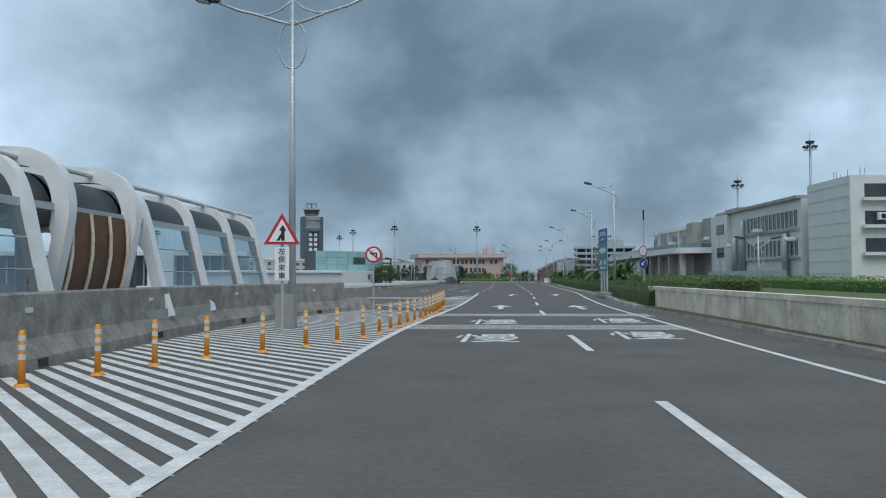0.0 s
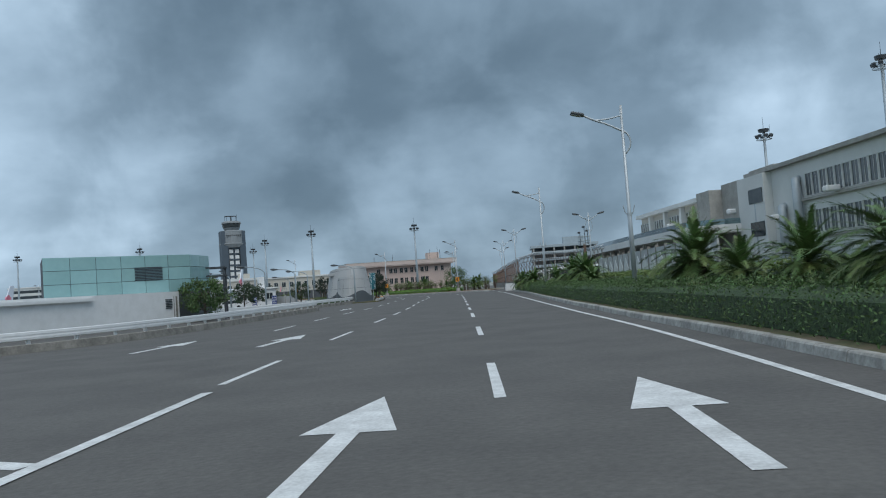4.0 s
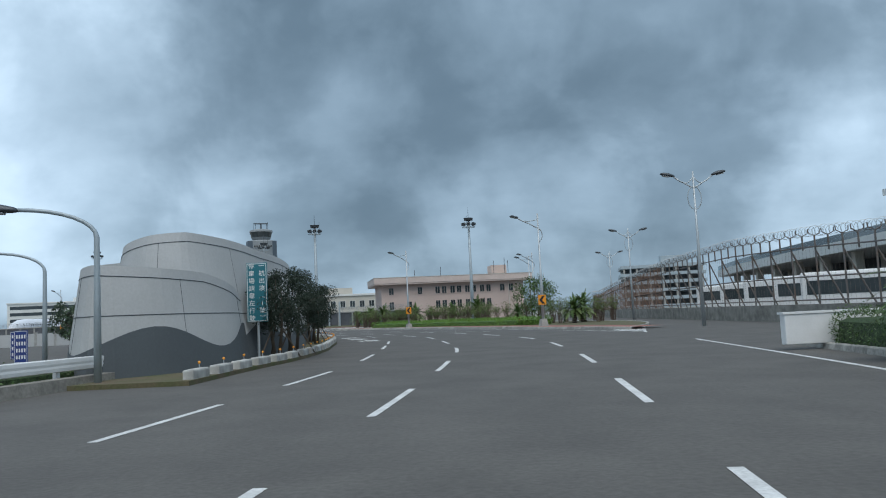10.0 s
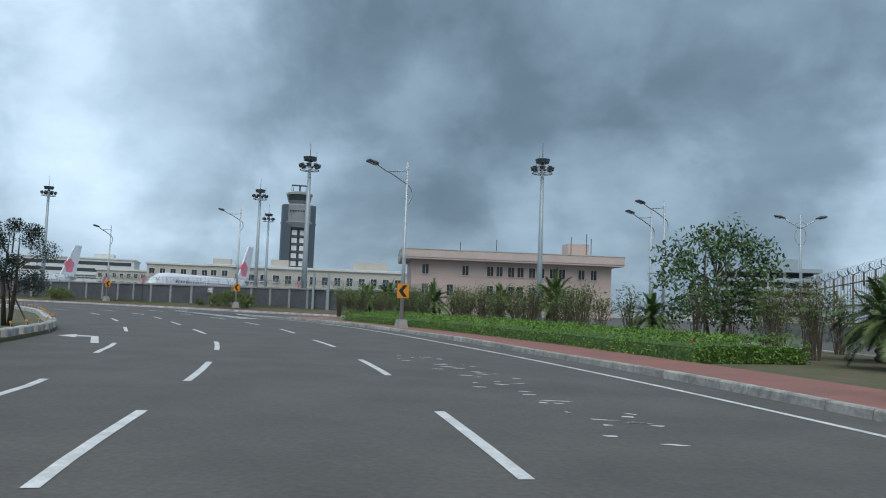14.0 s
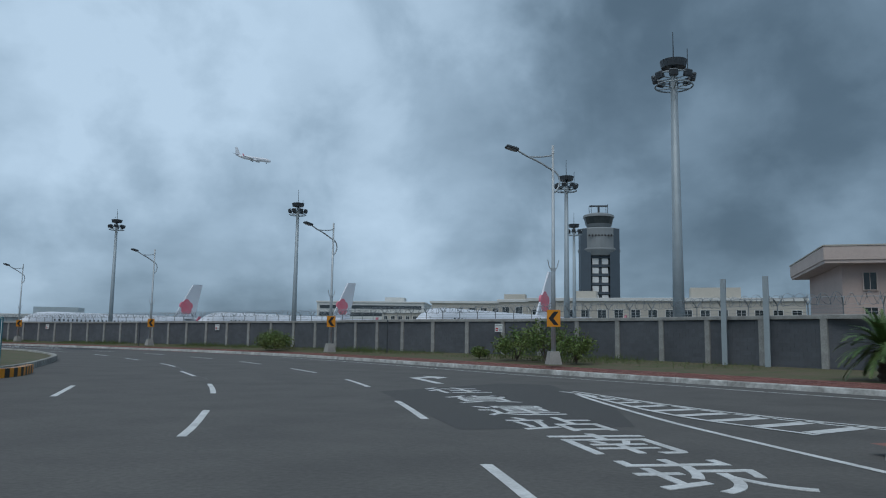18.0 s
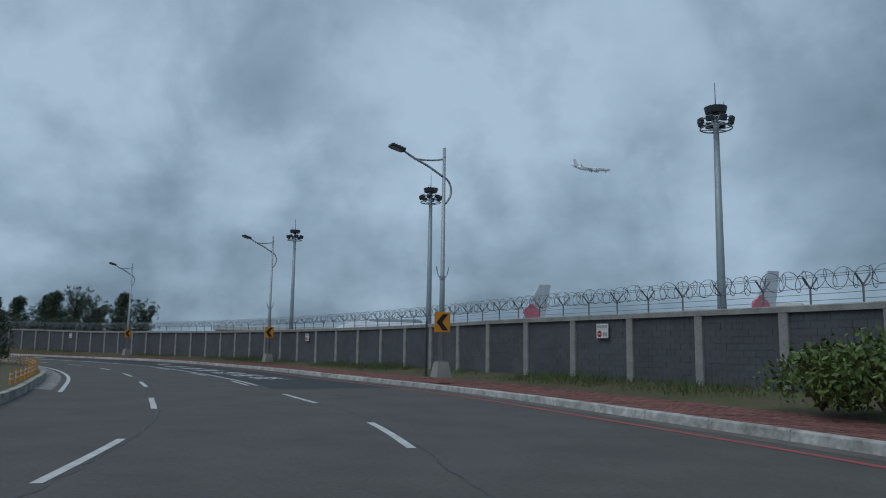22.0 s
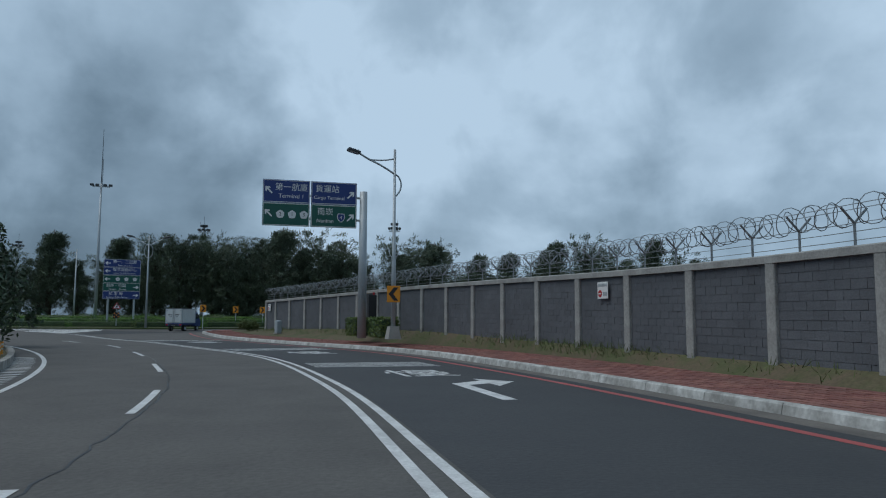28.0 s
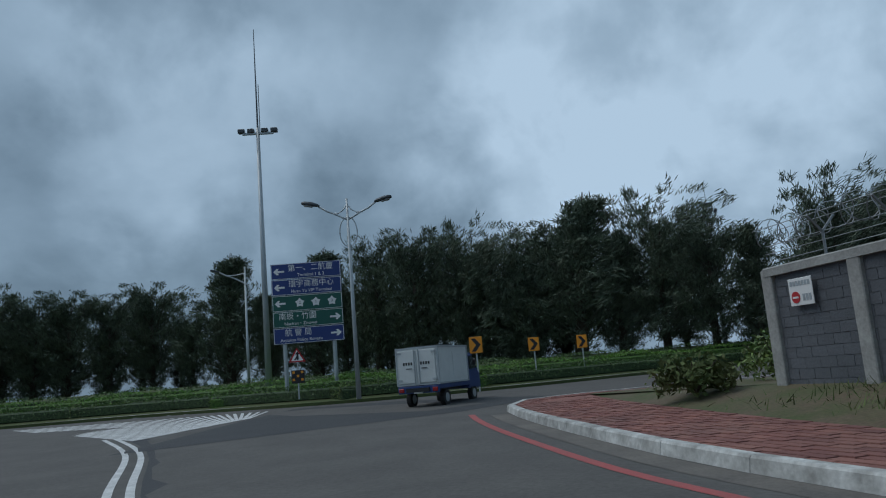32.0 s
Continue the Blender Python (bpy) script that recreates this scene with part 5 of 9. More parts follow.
coil(wire, WALL, WH + 0.7, 0.27, 0.55, 0.011)
coil(wire, WALL, WH + 0.7, 0.25, -0.63, 0.011)
for z, o in ((0.15, 0), (0.32, 0), (0.48, 0), (0.8, 0.25), (0.8, -0.25)):
    bm = bmesh.new()
    tube(bm, [v + Vector((0, 0, WH + z)) for v in offset(WALL, o)[::2]], 0.009, 3)
    part("strand", bm, "razor", wire)

# ---- masts, tower ----
for x, y, h, r in ((17.2, 263.7, 18.2, 0.36), (-11.2, 266.4, 18.7, 0.4), (-29.9, 298.6, 19.4, 0.38), (-69.3, 299.7, 19.5, 0.38), (-107.0, 299.6, 19.6, 0.38), (-147.7, 301.0, 19.8, 0.38), (-270.6, 207.8, 21.6, 0.36), (-40, 330, 19, 0.36), (78.4, 152.5, 27, 0.4), (72, 173, 22, 0.36), (-262, 250, 21, 0.36), (-300, 150, 21, 0.36)):
    to_pose(light_mast(h, r), (x, y, 0), 17 * x)


def control_tower():
    ob = thing("control_tower", "slate-blue airport control tower with open floors and a flared cab", "control tower", (-76.5, 459, 0), 22)
    H = 43.0
    for s in (-1, 1):
        bm = bmesh.new()
        prism(bm, [(s * 3.0, -5.6), (s * 6.2, -4.2), (s * 6.6, 0), (s * 6.2, 4.2), (s * 3.0, 5.6)][::s], 0, H - 5.5)
        part("side_shaft", bm, "tower_dark", ob)
    bm = bmesh.new()
    box(bm, 0, 1.0, 0, 6.0, 5.5, H - 14)
    part("stair_core", bm, "tower_dark", ob)
    for k in range(10):
        z = 1.5 + k * (H - 16.5) / 9
        bm = bmesh.new()
        box(bm, 0, -3.4, z, 6.1, 2.4, 0.7)
        part("landing", bm, "tower_dark", ob)
        # white panels imitate bright sky through the open floors; the shaft behind is solid
        for x in (-1.5, 1.5):
            bm = bmesh.new()
            box(bm, x, -4.3, z + 0.85, 2.0, 0.12, 1.9)
            part("window", bm, "sign_white", ob, "pale panel standing in for sky seen between the landings")
    bm = bmesh.new()
    box(bm, 0, -3.9, 0, 0.5, 0.5, H - 13)
    part("mullion", bm, "tower_dark", ob)
    bm = bmesh.new()
    n = 28
    rings = []
    for z, r in ((H - 14.2, 6.0), (H - 12.4, 6.9), (H - 12.1, 6.9), (H - 11.9, 6.6), (H - 5.6, 6.6), (H - 5.2, 6.2), (H - 5.2, 3.6)):
        rings.append([bm.verts.new((r * math.cos(2 * math.pi * k / n), r * math.sin(2 * math.pi * k / n), z)) for k in range(n)])
    for a, b in zip(rings, rings[1:]):
        for k in range(n):
            bm.faces.new((a[k], a[(k + 1) % n], b[(k + 1) % n], b[k]))
    bm.faces.new(rings[0][::-1])
    bm.faces.new(rings[-1])
    part("upper_drum", bm, "tower_light", ob)
    for k in range(8):
        bm = bmesh.new()
        box(bm, -3.5 + k, -6.2, H - 8.2, 0.5, 0.9, 0.5)
        part("porthole", bm, "black", ob)
    for nm, mt, prof in (("cab_base", "tower_light", ((H - 5.2, 3.3), (H - 3.6, 4.4))), ("cab_glass", "window", ((H - 3.6, 4.3), (H - 1.3, 4.9))), ("cab_roof", "tower_light", ((H - 1.3, 5.1), (H - 0.6, 5.0), (H, 3.4)))):
        bm = bmesh.new()
        rings = [[bm.verts.new((r * math.cos(2 * math.pi * k / 16), r * math.sin(2 * math.pi * k / 16), z)) for k in range(16)] for z, r in prof]
        for a, b in zip(rings, rings[1:]):
            for k in range(16):
                bm.faces.new((a[k], a[(k + 1) % 16], b[(k + 1) % 16], b[k]))
        bm.faces.new(rings[0][::-1])
        bm.faces.new(rings[-1])
        part(nm, bm, mt, ob)
    bm = bmesh.new()
    tube(bm, [(0, 0, H), (0, 0, H + 2.4)], 0.35, 8)
    box(bm, 0, 0, H + 2.4, 6.0, 0.5, 0.5)
    part("radar", bm, "dark_steel", ob)
    bm = bmesh.new()
    for x, y, h in ((-3, 1, 3), (3, 0.5, 3.4), (2.2, -2, 2.6), (-2.5, -1.5, 2.8)):
        tube(bm, [(x, y, H - 0.5), (x, y, H + h)], 0.09, 5)
    part("antenna", bm, "dark_steel", ob)


control_tower()

# ---- lamps with chevron boards on the outer bend ----
lamp = street_lamp(8.75)
first = True
POLES = [(23.3, 190.6, 0.14, 18), (10.0, 217.4, 0.0, 35), (-14.1, 252.9, 0.36, 40), (-34.2, 262.2, 0.42, 68), (-60.5, 268.75, 0.42, 80), (-88.2, 273.0, 0.4, 92), (-115.6, 269.5, 0.45, 105), (-144.4, 259.5, 0.55, 112)]
chev = chevron_board(0.78, 1.85)
for k, (x, y, z, yaw) in enumerate(POLES):
    face = yaw - 14
    if k == 0:
        to_pose(lamp, (x, y, z), yaw)
        to_pose(chev, (x, y, z - 0.12), face - 10)
    elif k == 2:
        to_pose(street_lamp(10.0), (x, y, z), yaw)
        copy_thing(chev, pose(x, y, z - 0.12, 0, 0, face))
    else:
        copy_thing(lamp, pose(x, y, z, 0, 0, yaw))
        copy_thing(chev, pose(x, y, z - 0.12, 0, 0, face))
straight_lamp = to_pose(street_lamp(8.55), (22.3, 67.2, 0.3), -6)
for x, y, yaw in ((25.1, 92.4, -6), (26.4, 122.1, -5), (25.7, 231, 30), (25.6, 236.5, 32)):
    copy_thing(straight_lamp, pose(x, y, 0.3, 0, 0, yaw))
# lamps on the far side of the inner road
for x, y, yaw in ((-172, 205, 120), (-200, 216, 120), (-216, 196, 110)):
    copy_thing(lamp, pose(x, y, 0.9, 0, 0, yaw))
dbl = double_lamp(9.3)
to_pose(dbl, (31.8, 176.3, -0.05), 2)
for x, y, z, yaw in ((34.2, 208.9, -0.05, 0), (37.6, 240, -0.05, 0), (37.3, 149.6, -0.5, 0)):
    copy_thing(dbl, pose(x, y, z, 0, 0, yaw))
to_pose(double_lamp(9.3, 2.3), (4.65, 28.6, 0.45), -5)
to_pose(double_lamp(4.0, 1.0), (32.75, 64.6, 0.2), 0)
to_pose(double_lamp(9.3, 1.4), (-186.3, 230.5, 0.55), 108)
swan = swan_lamp(4.75, 1.9)
to_pose(swan, (8.2, 148.8, 0), 14)
for x, y, yaw in ((0.3, 134.3, 14), (-6.0, 146.4, 10), (1.4, 147.1, 10), (1.4, 158.0, 8), (-4.9, 183.0, 8), (-13.4, 159.5, 190), (-15.4, 156.0, 192), (-1.6, 120.4, 12), (-27, 165, 0), (-35, 180, 0)):
    copy_thing(swan, pose(x, y, -0.05, 0, 0, yaw))

# ---- signs ----


def gantry_sign():
    ob = thing("overhead_road_sign", "blue and green overhead direction sign on a cantilever post", "road sign", (-148.05, 257.3, 1.5), 106)
    # local x runs along the boards, away from the post towards -x; the face looks along -y
    bm = bmesh.new()
    tube(bm, [(0.3, 0.2, -1.0), (0.3, 0.2, 6.75)], [0.24, 0.2], 16)
    part("post", bm, "galv", ob, smooth=True)
    bm = bmesh.new()
    for z in (5.2, 6.4):
        tube(bm, [(0.3, 0.2, z), (-4.6, 0.14, z)], 0.06, 8)
    part("arm", bm, "galv", ob)
    W2 = 2.4
    for k, x0 in enumerate((-4.95, -2.5)):
        for z0, z1, mt in ((5.95, 7.15, "sign_blue"), (4.75, 5.94, "sign_green")):
            bm = bmesh.new()
            bevelled(bm, x0 + W2 / 2, 0.0, z0, W2, 0.06, z1 - z0, 0.015, segs=1)
            part("panel", bm, mt, ob)
            bm = bmesh.new()
            for a, b, c, d in ((x0 + 0.03, x0 + W2 - 0.03, z0 + 0.03, z0 + 0.055), (x0 + 0.03, x0 + W2 - 0.03, z1 - 0.055, z1 - 0.03), (x0 + 0.03, x0 + 0.055, z0 + 0.03, z1 - 0.03), (x0 + W2 - 0.055, x0 + W2 - 0.03, z0 + 0.03, z1 - 0.03)):
                box(bm, (a + b) / 2, -0.033, c, b - a, 0.005, d - c)
            part("border", bm, "sign_white", ob)
    y = -0.036
    words("第一航廈", 0.42, (-3.5, y, 6.75), ob)
    words("Terminal 1", 0.3, (-3.5, y, 6.3), ob)
    words("貨運站", 0.42, (-1.65, y, 6.75), ob)
    words("Cargo Terminal", 0.25, (-1.55, y, 6.3), ob)
    words("南崁", 0.42, (-1.75, y, 5.55), ob)
    words("Nankan", 0.29, (-1.75, y, 5.08), ob)
    arrow = [(-0.04, -0.25), (0.04, -0.25), (0.04, 0.08), (0.15, 0.0), (0.15, 0.1), (0, 0.25), (-0.15, 0.1), (-0.15, 0.0), (-0.04, 0.08)]
    for x, z, turn in ((-4.65, 6.6, 45), (-4.65, 5.4, 45), (-0.42, 6.5, -45), (-0.42, 5.3, -45)):
        bm = bmesh.new()
        prism(bm, arrow, -0.003, 0.003, pose(x, y, z, 90, 0, 0) @ pose(0, 0, 0, 0, 0, turn))
        part("arrow", bm, "sign_white", ob)
    for x, ch in ((-4.05, "2"), (-3.45, "1"), (-2.85, "3")):
        bm = bmesh.new()
        prism(bm, [((0.2 if k % 2 else 0.225) * math.cos(2 * math.pi * k / 10 + math.pi / 2), (0.2 if k % 2 else 0.225) * math.sin(2 * math.pi * k / 10 + math.pi / 2)) for k in range(10)], -0.003, 0.003, pose(x, y, 5.35, 90, 0, 0))
        badge = part("route_badge", bm, "sign_white", ob)
        w = words(ch, 0.26, (x, y - 0.004, 5.35), badge, "black")
    bm = bmesh.new()
    prism(bm, [(0, -0.26), (0.16, -0.12), (0.22, 0.06), (0.16, 0.22), (-0.16, 0.22), (-0.22, 0.06), (-0.16, -0.12)], -0.003, 0.003, pose(-0.92, y, 5.28, 90, 0, 0))
    sh = part("route_shield", bm, "sign_white", ob)
    bm = bmesh.new()
    prism(bm, [(0, -0.22), (0.13, -0.1), (0.185, 0.05), (0.13, 0.185), (-0.13, 0.185), (-0.185, 0.05), (-0.13, -0.1)], -0.003, 0.003, pose(-0.92, y - 0.004, 5.28, 90, 0, 0))
    part("shield_field", bm, "sign_blue", sh)
    words("4", 0.27, (-0.92, y - 0.01, 5.28), sh)


gantry_sign()


def direction_board():
    ob = thing("direction_board", "tall blue and green direction board on two posts", "road sign", (-189.5, 226.4, 1.12), 112)
    for x in (-1.3, 1.3):
        bm = bmesh.new()
        tube(bm, [(x, 0.15, -0.3), (x, 0.15, 6.3)], 0.11, 10)
        part("post", bm, "galv", ob)
    rows_ = [("sign_blue", "第一、二航廈", "Terminal 1 & 2", -1), ("sign_blue", "環宇商務中心", "Huan Yu VIP Terminal", -1), ("sign_green", "", "", -1), ("sign_green", "南崁・竹圍", "Nankan・Zhuwei", 1), ("sign_blue", "航 警 局", "Aviation Police Bureau", 1)]
    H, W = 0.86, 3.7
    arrow = [(-0.05, -0.3), (0.05, -0.3), (0.05, 0.05), (0.17, -0.03), (0.17, 0.09), (0, 0.27), (-0.17, 0.09), (-0.17, -0.03), (-0.05, 0.05)]
    for k, (mt, zh, en, way) in enumerate(rows_):
        z = 6.75 - (k + 1) * H
        bm = bmesh.new()
        bevelled(bm, 0, 0, z + 0.012, W, 0.06, H - 0.024, 0.015, segs=1)
        pn = part("panel", bm, mt, ob)
        bm = bmesh.new()
        for a, b, c, d in ((-W / 2 + 0.02, W / 2 - 0.02, z + 0.03, z + 0.05), (-W / 2 + 0.02, W / 2 - 0.02, z + H - 0.05, z + H - 0.03), (-W / 2 + 0.02, -W / 2 + 0.045, z + 0.03, z + H - 0.03), (W / 2 - 0.045, W / 2 - 0.02, z + 0.03, z + H - 0.03)):
            box(bm, (a + b) / 2, -0.033, c, b - a, 0.005, d - c)
        part("border", bm, "sign_white", pn)
        bm = bmesh.new()
        prism(bm, arrow, -0.003, 0.003, pose(way * 1.45, -0.036, z + H / 2, 90, 0, 0) @ pose(0, 0, 0, 0, 0, -90 * way))
        part("arrow", bm, "sign_white", pn)
        if zh:
            words(zh, 0.4, (0.25 if way < 0 else -0.55, -0.036, z + 0.57), pn)
            words(en, 0.24, (0.25 if way < 0 else -0.4, -0.036, z + 0.2), pn)
        else:
            for q, ch in ((-0.4, "2"), (0.45, "1"), (1.3, "3")):
                bm = bmesh.new()
                prism(bm, [((0.17 if j % 2 else 0.26) * math.cos(2 * math.pi * j / 10 + math.pi / 2), (0.17 if j % 2 else 0.26) * math.sin(2 * math.pi * j / 10 + math.pi / 2)) for j in range(10)], -0.003, 0.003, pose(q, -0.036, z + H / 2, 90, 0, 0))
                part("route_badge", bm, "sign_white", pn)
                words(ch, 0.22, (q, -0.042, z + H / 2), pn, "black")


direction_board()


def pole_mast():
    ob = thing("camera_mast", "tall slim grey mast with floodlights and long aerials", "mast", (-191.1, 222.9, 0.9))
    bm = bmesh.new()
    tube(bm, [(0, 0, -0.3), (0, 0, 8), (0, 0, 15.6)], [0.2, 0.15, 0.1], 12)
    part("pole", bm, "galv", ob, smooth=True)
    bm = bmesh.new()
    tube(bm, [(0, 0, 15.3), (0, 0, 21.8)], [0.06, 0.02], 6)
    tube(bm, [(-0.25, 0, 15.3), (-0.25, 0, 18.4)], 0.025, 5)
    part("aerial", bm, "dark_steel", ob)
    bm = bmesh.new()
    box(bm, 0, 0, 15.2, 1.8, 0.15, 0.12, 112)
    part("crossbar", bm, "galv", ob)
    for s in (-0.95, -0.4, 0.4, 0.95):
        bm = bmesh.new()
        bevelled(bm, s, 0, 15.3, 0.4, 0.35, 0.25, 0.04, m=pose(0, 0, 0, 0, 0, 112), segs=1)
        part("floodlight", bm, "dark_steel", ob)


pole_mast()


def triangle_sign(at, yaw, size=0.95, bottom=2.35, sub=("左", "側", "來", "車"), z0=0.0):
    ob = thing("warning_sign", "red-bordered triangular merge warning sign with a plate below", "road sign", at, yaw)
    bm = bmesh.new()
    tube(bm, [(0, 0.06, z0), (0, 0.06, bottom + size * 0.8)], 0.038, 8)
    part("post", bm, "galv", ob)
    h = size * 0.866
    bm = bmesh.new()
    prism(bm, [(-size / 2, 0), (size / 2, 0), (0, h)], -0.012, 0.012, pose(0, 0, bottom, 90, 0, 0))
    part("plate", bm, "sign_red", ob)
    bm = bmesh.new()
    prism(bm, [(-size * 0.36, 0.075 * size), (size * 0.36, 0.075 * size), (0, h * 0.82)], -0.003, 0.003, pose(0, -0.016, bottom, 90, 0, 0))
    part("field", bm, "sign_white", ob)
    bm = bmesh.new()
    prism(bm, [(-0.04, 0.1), (0.05, 0.1), (0.05, 0.36), (0.1, 0.36), (0.0, 0.52), (-0.1, 0.36), (-0.04, 0.36)], -0.002, 0.002, pose(0.02, -0.021, bottom, 90, 0, 0))
    prism(bm, [(-0.17, 0.1), (-0.08, 0.1), (-0.02, 0.22), (-0.04, 0.3)], -0.002, 0.002, pose(0.02, -0.021, bottom, 90, 0, 0))
    part("merge_arrow", bm, "black", ob)
    if sub:
        bm = bmesh.new()
        bevelled(bm, 0, 0.0, bottom - 0.95, 0.38, 0.02, 0.88, 0.008, segs=1)
        pl = part("sub_plate", bm, "sign_white", ob)
        for k, ch in enumerate(sub):
            words(ch, 0.2, (0, -0.016, bottom - 0.19 - 0.215 * k), pl, "black")
    return ob


triangle_sign((4.9, 26.2, 0.0), 6)


def no_left_turn(at, yaw):
    ob = thing("no_left_turn_sign", "round red no-left-turn sign on a thin post", "road sign", at, yaw)
    bm = bmesh.new()
    tube(bm, [(0, 0.06, 0), (0, 0.06, 2.7)], 0.035, 8)
    part("post", bm, "galv", ob)
    for r, y, mt, nm in ((0.36, 0.0, "sign_red", "rim"), (0.28, -0.014, "sign_white", "field")):
        bm = bmesh.new()
        bmesh.ops.create_cone(bm, cap_ends=True, segments=32, radius1=r, radius2=r, depth=0.02, matrix=pose(0, y, 2.46, 90, 0, 0))
        part(nm, bm, mt, ob)
    bm = bmesh.new()
    prism(bm, [(0.1, -0.18), (0.16, -0.18), (0.16, 0.08), (-0.04, 0.08), (-0.04, 0.15), (-0.17, 0.05), (-0.04, -0.05), (-0.04, 0.02), (0.1, 0.02)], -0.002, 0.002, pose(0, -0.028, 2.46, 90, 0, 0))
    part("turn_arrow", bm, "black", ob)
    bm = bmesh.new()
    box(bm, 0, 0, -0.03, 0.6, 0.006, 0.06, m=pose(0, -0.031, 2.46, 0, -45 + 90, 0))
    part("slash", bm, "sign_red", ob)


no_left_turn((5.9, 39.3, 0.0), 5)


def tall_sign(name, label, at, yaw, w, h, bottom, mat, posts=1, text=(), bars=0):
    ob = thing(name, label, "road sign", at, yaw)
    for x in ((0,) if posts == 1 else (-w * 0.3, w * 0.3)):
        bm = bmesh.new()
        tube(bm, [(x, 0.08, -0.1), (x, 0.08, bottom + h * 0.95)], 0.05, 8)
        part("post", bm, "galv", ob)
    bm = bmesh.new()
    bevelled(bm, 0, 0, bottom, w, 0.05, h, 0.02, segs=1)
    part("panel", bm, mat, ob)
    bm = bmesh.new()
    t = 0.03
    for a, b, c, d in ((-w / 2 + t, w / 2 - t, bottom + t, bottom + t + 0.02), (-w / 2 + t, w / 2 - t, bottom + h - t - 0.02, bottom + h - t), (-w / 2 + t, -w / 2 + t + 0.02, bottom + t, bottom + h - t), (w / 2 - t - 0.02, w / 2 - t, bottom + t, bottom + h - t)):
        box(bm, (a + b) / 2, -0.028, c, b - a, 0.004, d - c)
    part("border", bm, "sign_white", ob)
    for col, x in text:
        n = len(col)
        for k, ch in enumerate(col):
            words(ch, h / n * 0.82, (x, -0.03, bottom + h * (1 - (k + 0.5) / n) ), ob)
    if bars:
        text_bars(ob, -w * 0.38, w * 0.38, bottom + h * 0.08, bottom + h * 0.92, -0.03, 4, rows=bars, gap=0.45)
    return ob


tall_sign("parking_direction_sign", "tall teal sign with white characters on one post", (9.95, 157.2, 0.0), 4, 0.78, 2.2, 1.5, "sign_teal", 1, (("停車場請靠左行駛", -0.19), ("一航出境︵1號︶", 0.19)))


def lane_sign():
    ob = thing("car_park_sign", "tall blue and teal car park sign on three posts", "road sign", (19.4, 57.2, 0.25), -87)
    for x in (-0.75, 0, 0.75):
        bm = bmesh.new()
        box(bm, x, 0.08, -0.1, 0.1, 0.1, 4.4)
        part("post", bm, "galv", ob)
    bm = bmesh.new()
    bevelled(bm, 0, 0.05, -0.15, 2.1, 0.6, 0.3, 0.03, segs=1)
    part("plinth", bm, "concrete", ob)
    arrow = [(-0.03, -0.14), (0.03, -0.14), (0.03, 0.04), (0.09, 0.0), (0.09, 0.06), (0, 0.15), (-0.09, 0.06), (-0.09, 0.0), (-0.03, 0.04)]
    for z, mt, zh, en in ((3.42, "sign_blue", "1號停車場", "Car Park 1"), (2.47, "sign_teal", "", ""), (1.52, "sign_teal", "南崁・竹圍", "Nankan-Zhuwei")):
        bm = bmesh.new()
        bevelled(bm, 0, 0, z + 0.01, 2.1, 0.05, 0.94, 0.012, segs=1)
        pn = part("panel", bm, mt, ob)
        bm = bmesh.new()
        prism(bm, arrow, -0.003, 0.003, pose(-0.85, -0.03, z + 0.47, 90, 0, 0) @ pose(0, 0, 0, 0, 0, 90))
        part("arrow", bm, "sign_white", pn)
        if zh:
            words(zh, 0.34, (0.12, -0.03, z + 0.58), pn)
            words(en, 0.22, (0.12, -0.03, z + 0.24), pn)
        else:
            for q in (-0.35, 0.15, 0.65):
                bm = bmesh.new()
                prism(bm, [(0.2 * math.cos(2 * math.pi * j / 5 + 1.57), 0.22 * math.sin(2 * math.pi * j / 5 + 1.57)) for j in range(5)], -0.003, 0.003, pose(q, -0.03, z + 0.45, 90, 0, 0))
                part("route_badge", bm, "sign_white", pn)


lane_sign()
tall_sign("parking_entrance_sign", "dark blue parking entrance pillar with white letters", (-28.9, 233.9, 0.15), 35, 0.95, 2.6, 0.05, "sign_blue", 2, (("P入口", 0.0),))
tall_sign("parking_rate_sign", "blue parking display pillar with red number strips", (-28.0, 235.0, 0.15), 35, 0.75, 1.8, 0.05, "sign_teal", 2, bars=6)
tall_sign("parking_pillar", "blue parking pillar beside the inner road", (-4.5, 166, 0.0), 0, 0.7, 1.6, 0.05, "sign_blue", 2, bars=4)
tall_sign("parking_pillar", "blue parking pillar beside the inner road", (-8.5, 172, 0.0), 0, 0.7, 1.6, 0.05, "sign_blue", 2, bars=4)
tall_sign("road_name_sign", "small teal road sign on a thin pole", (-181, 190, 1.0), 130, 1.3, 0.35, 2.8, "sign_teal", 1, bars=1)


def wall_notice(s, z=1.75):
    p, yaw = along(WALL, s)
    ob = thing("wall_notice", "white notice plate with a red no-entry disc fixed on the wall", "notice", (p.x, p.y, p.z), yaw + 90 + 180)
    bm = bmesh.new()
    bevelled(bm, 0, -0.17, z - 0.28, 0.62, 0.02, 0.52, 0.008, segs=1)
    part("plate", bm, "sign_white", ob)
    bm = bmesh.new()
    bmesh.ops.create_cone(bm, cap_ends=True, segments=20, radius1=0.11, radius2=0.11, depth=0.012, matrix=pose(-0.14, -0.185, z - 0.12, 90, 0, 0))
    part("disc", bm, "sign_red", ob)
    bm = bmesh.new()
    box(bm, -0.14, -0.193, z - 0.14, 0.15, 0.006, 0.035)
    part("bar", bm, "sign_white", ob)
    text_bars(ob, -0.27, 0.27, z + 0.08, z + 0.2, -0.183, 7, "galv")
    text_bars(ob, 0.03, 0.27, z - 0.22, z - 0.05, -0.183, 3, "galv", rows=1)


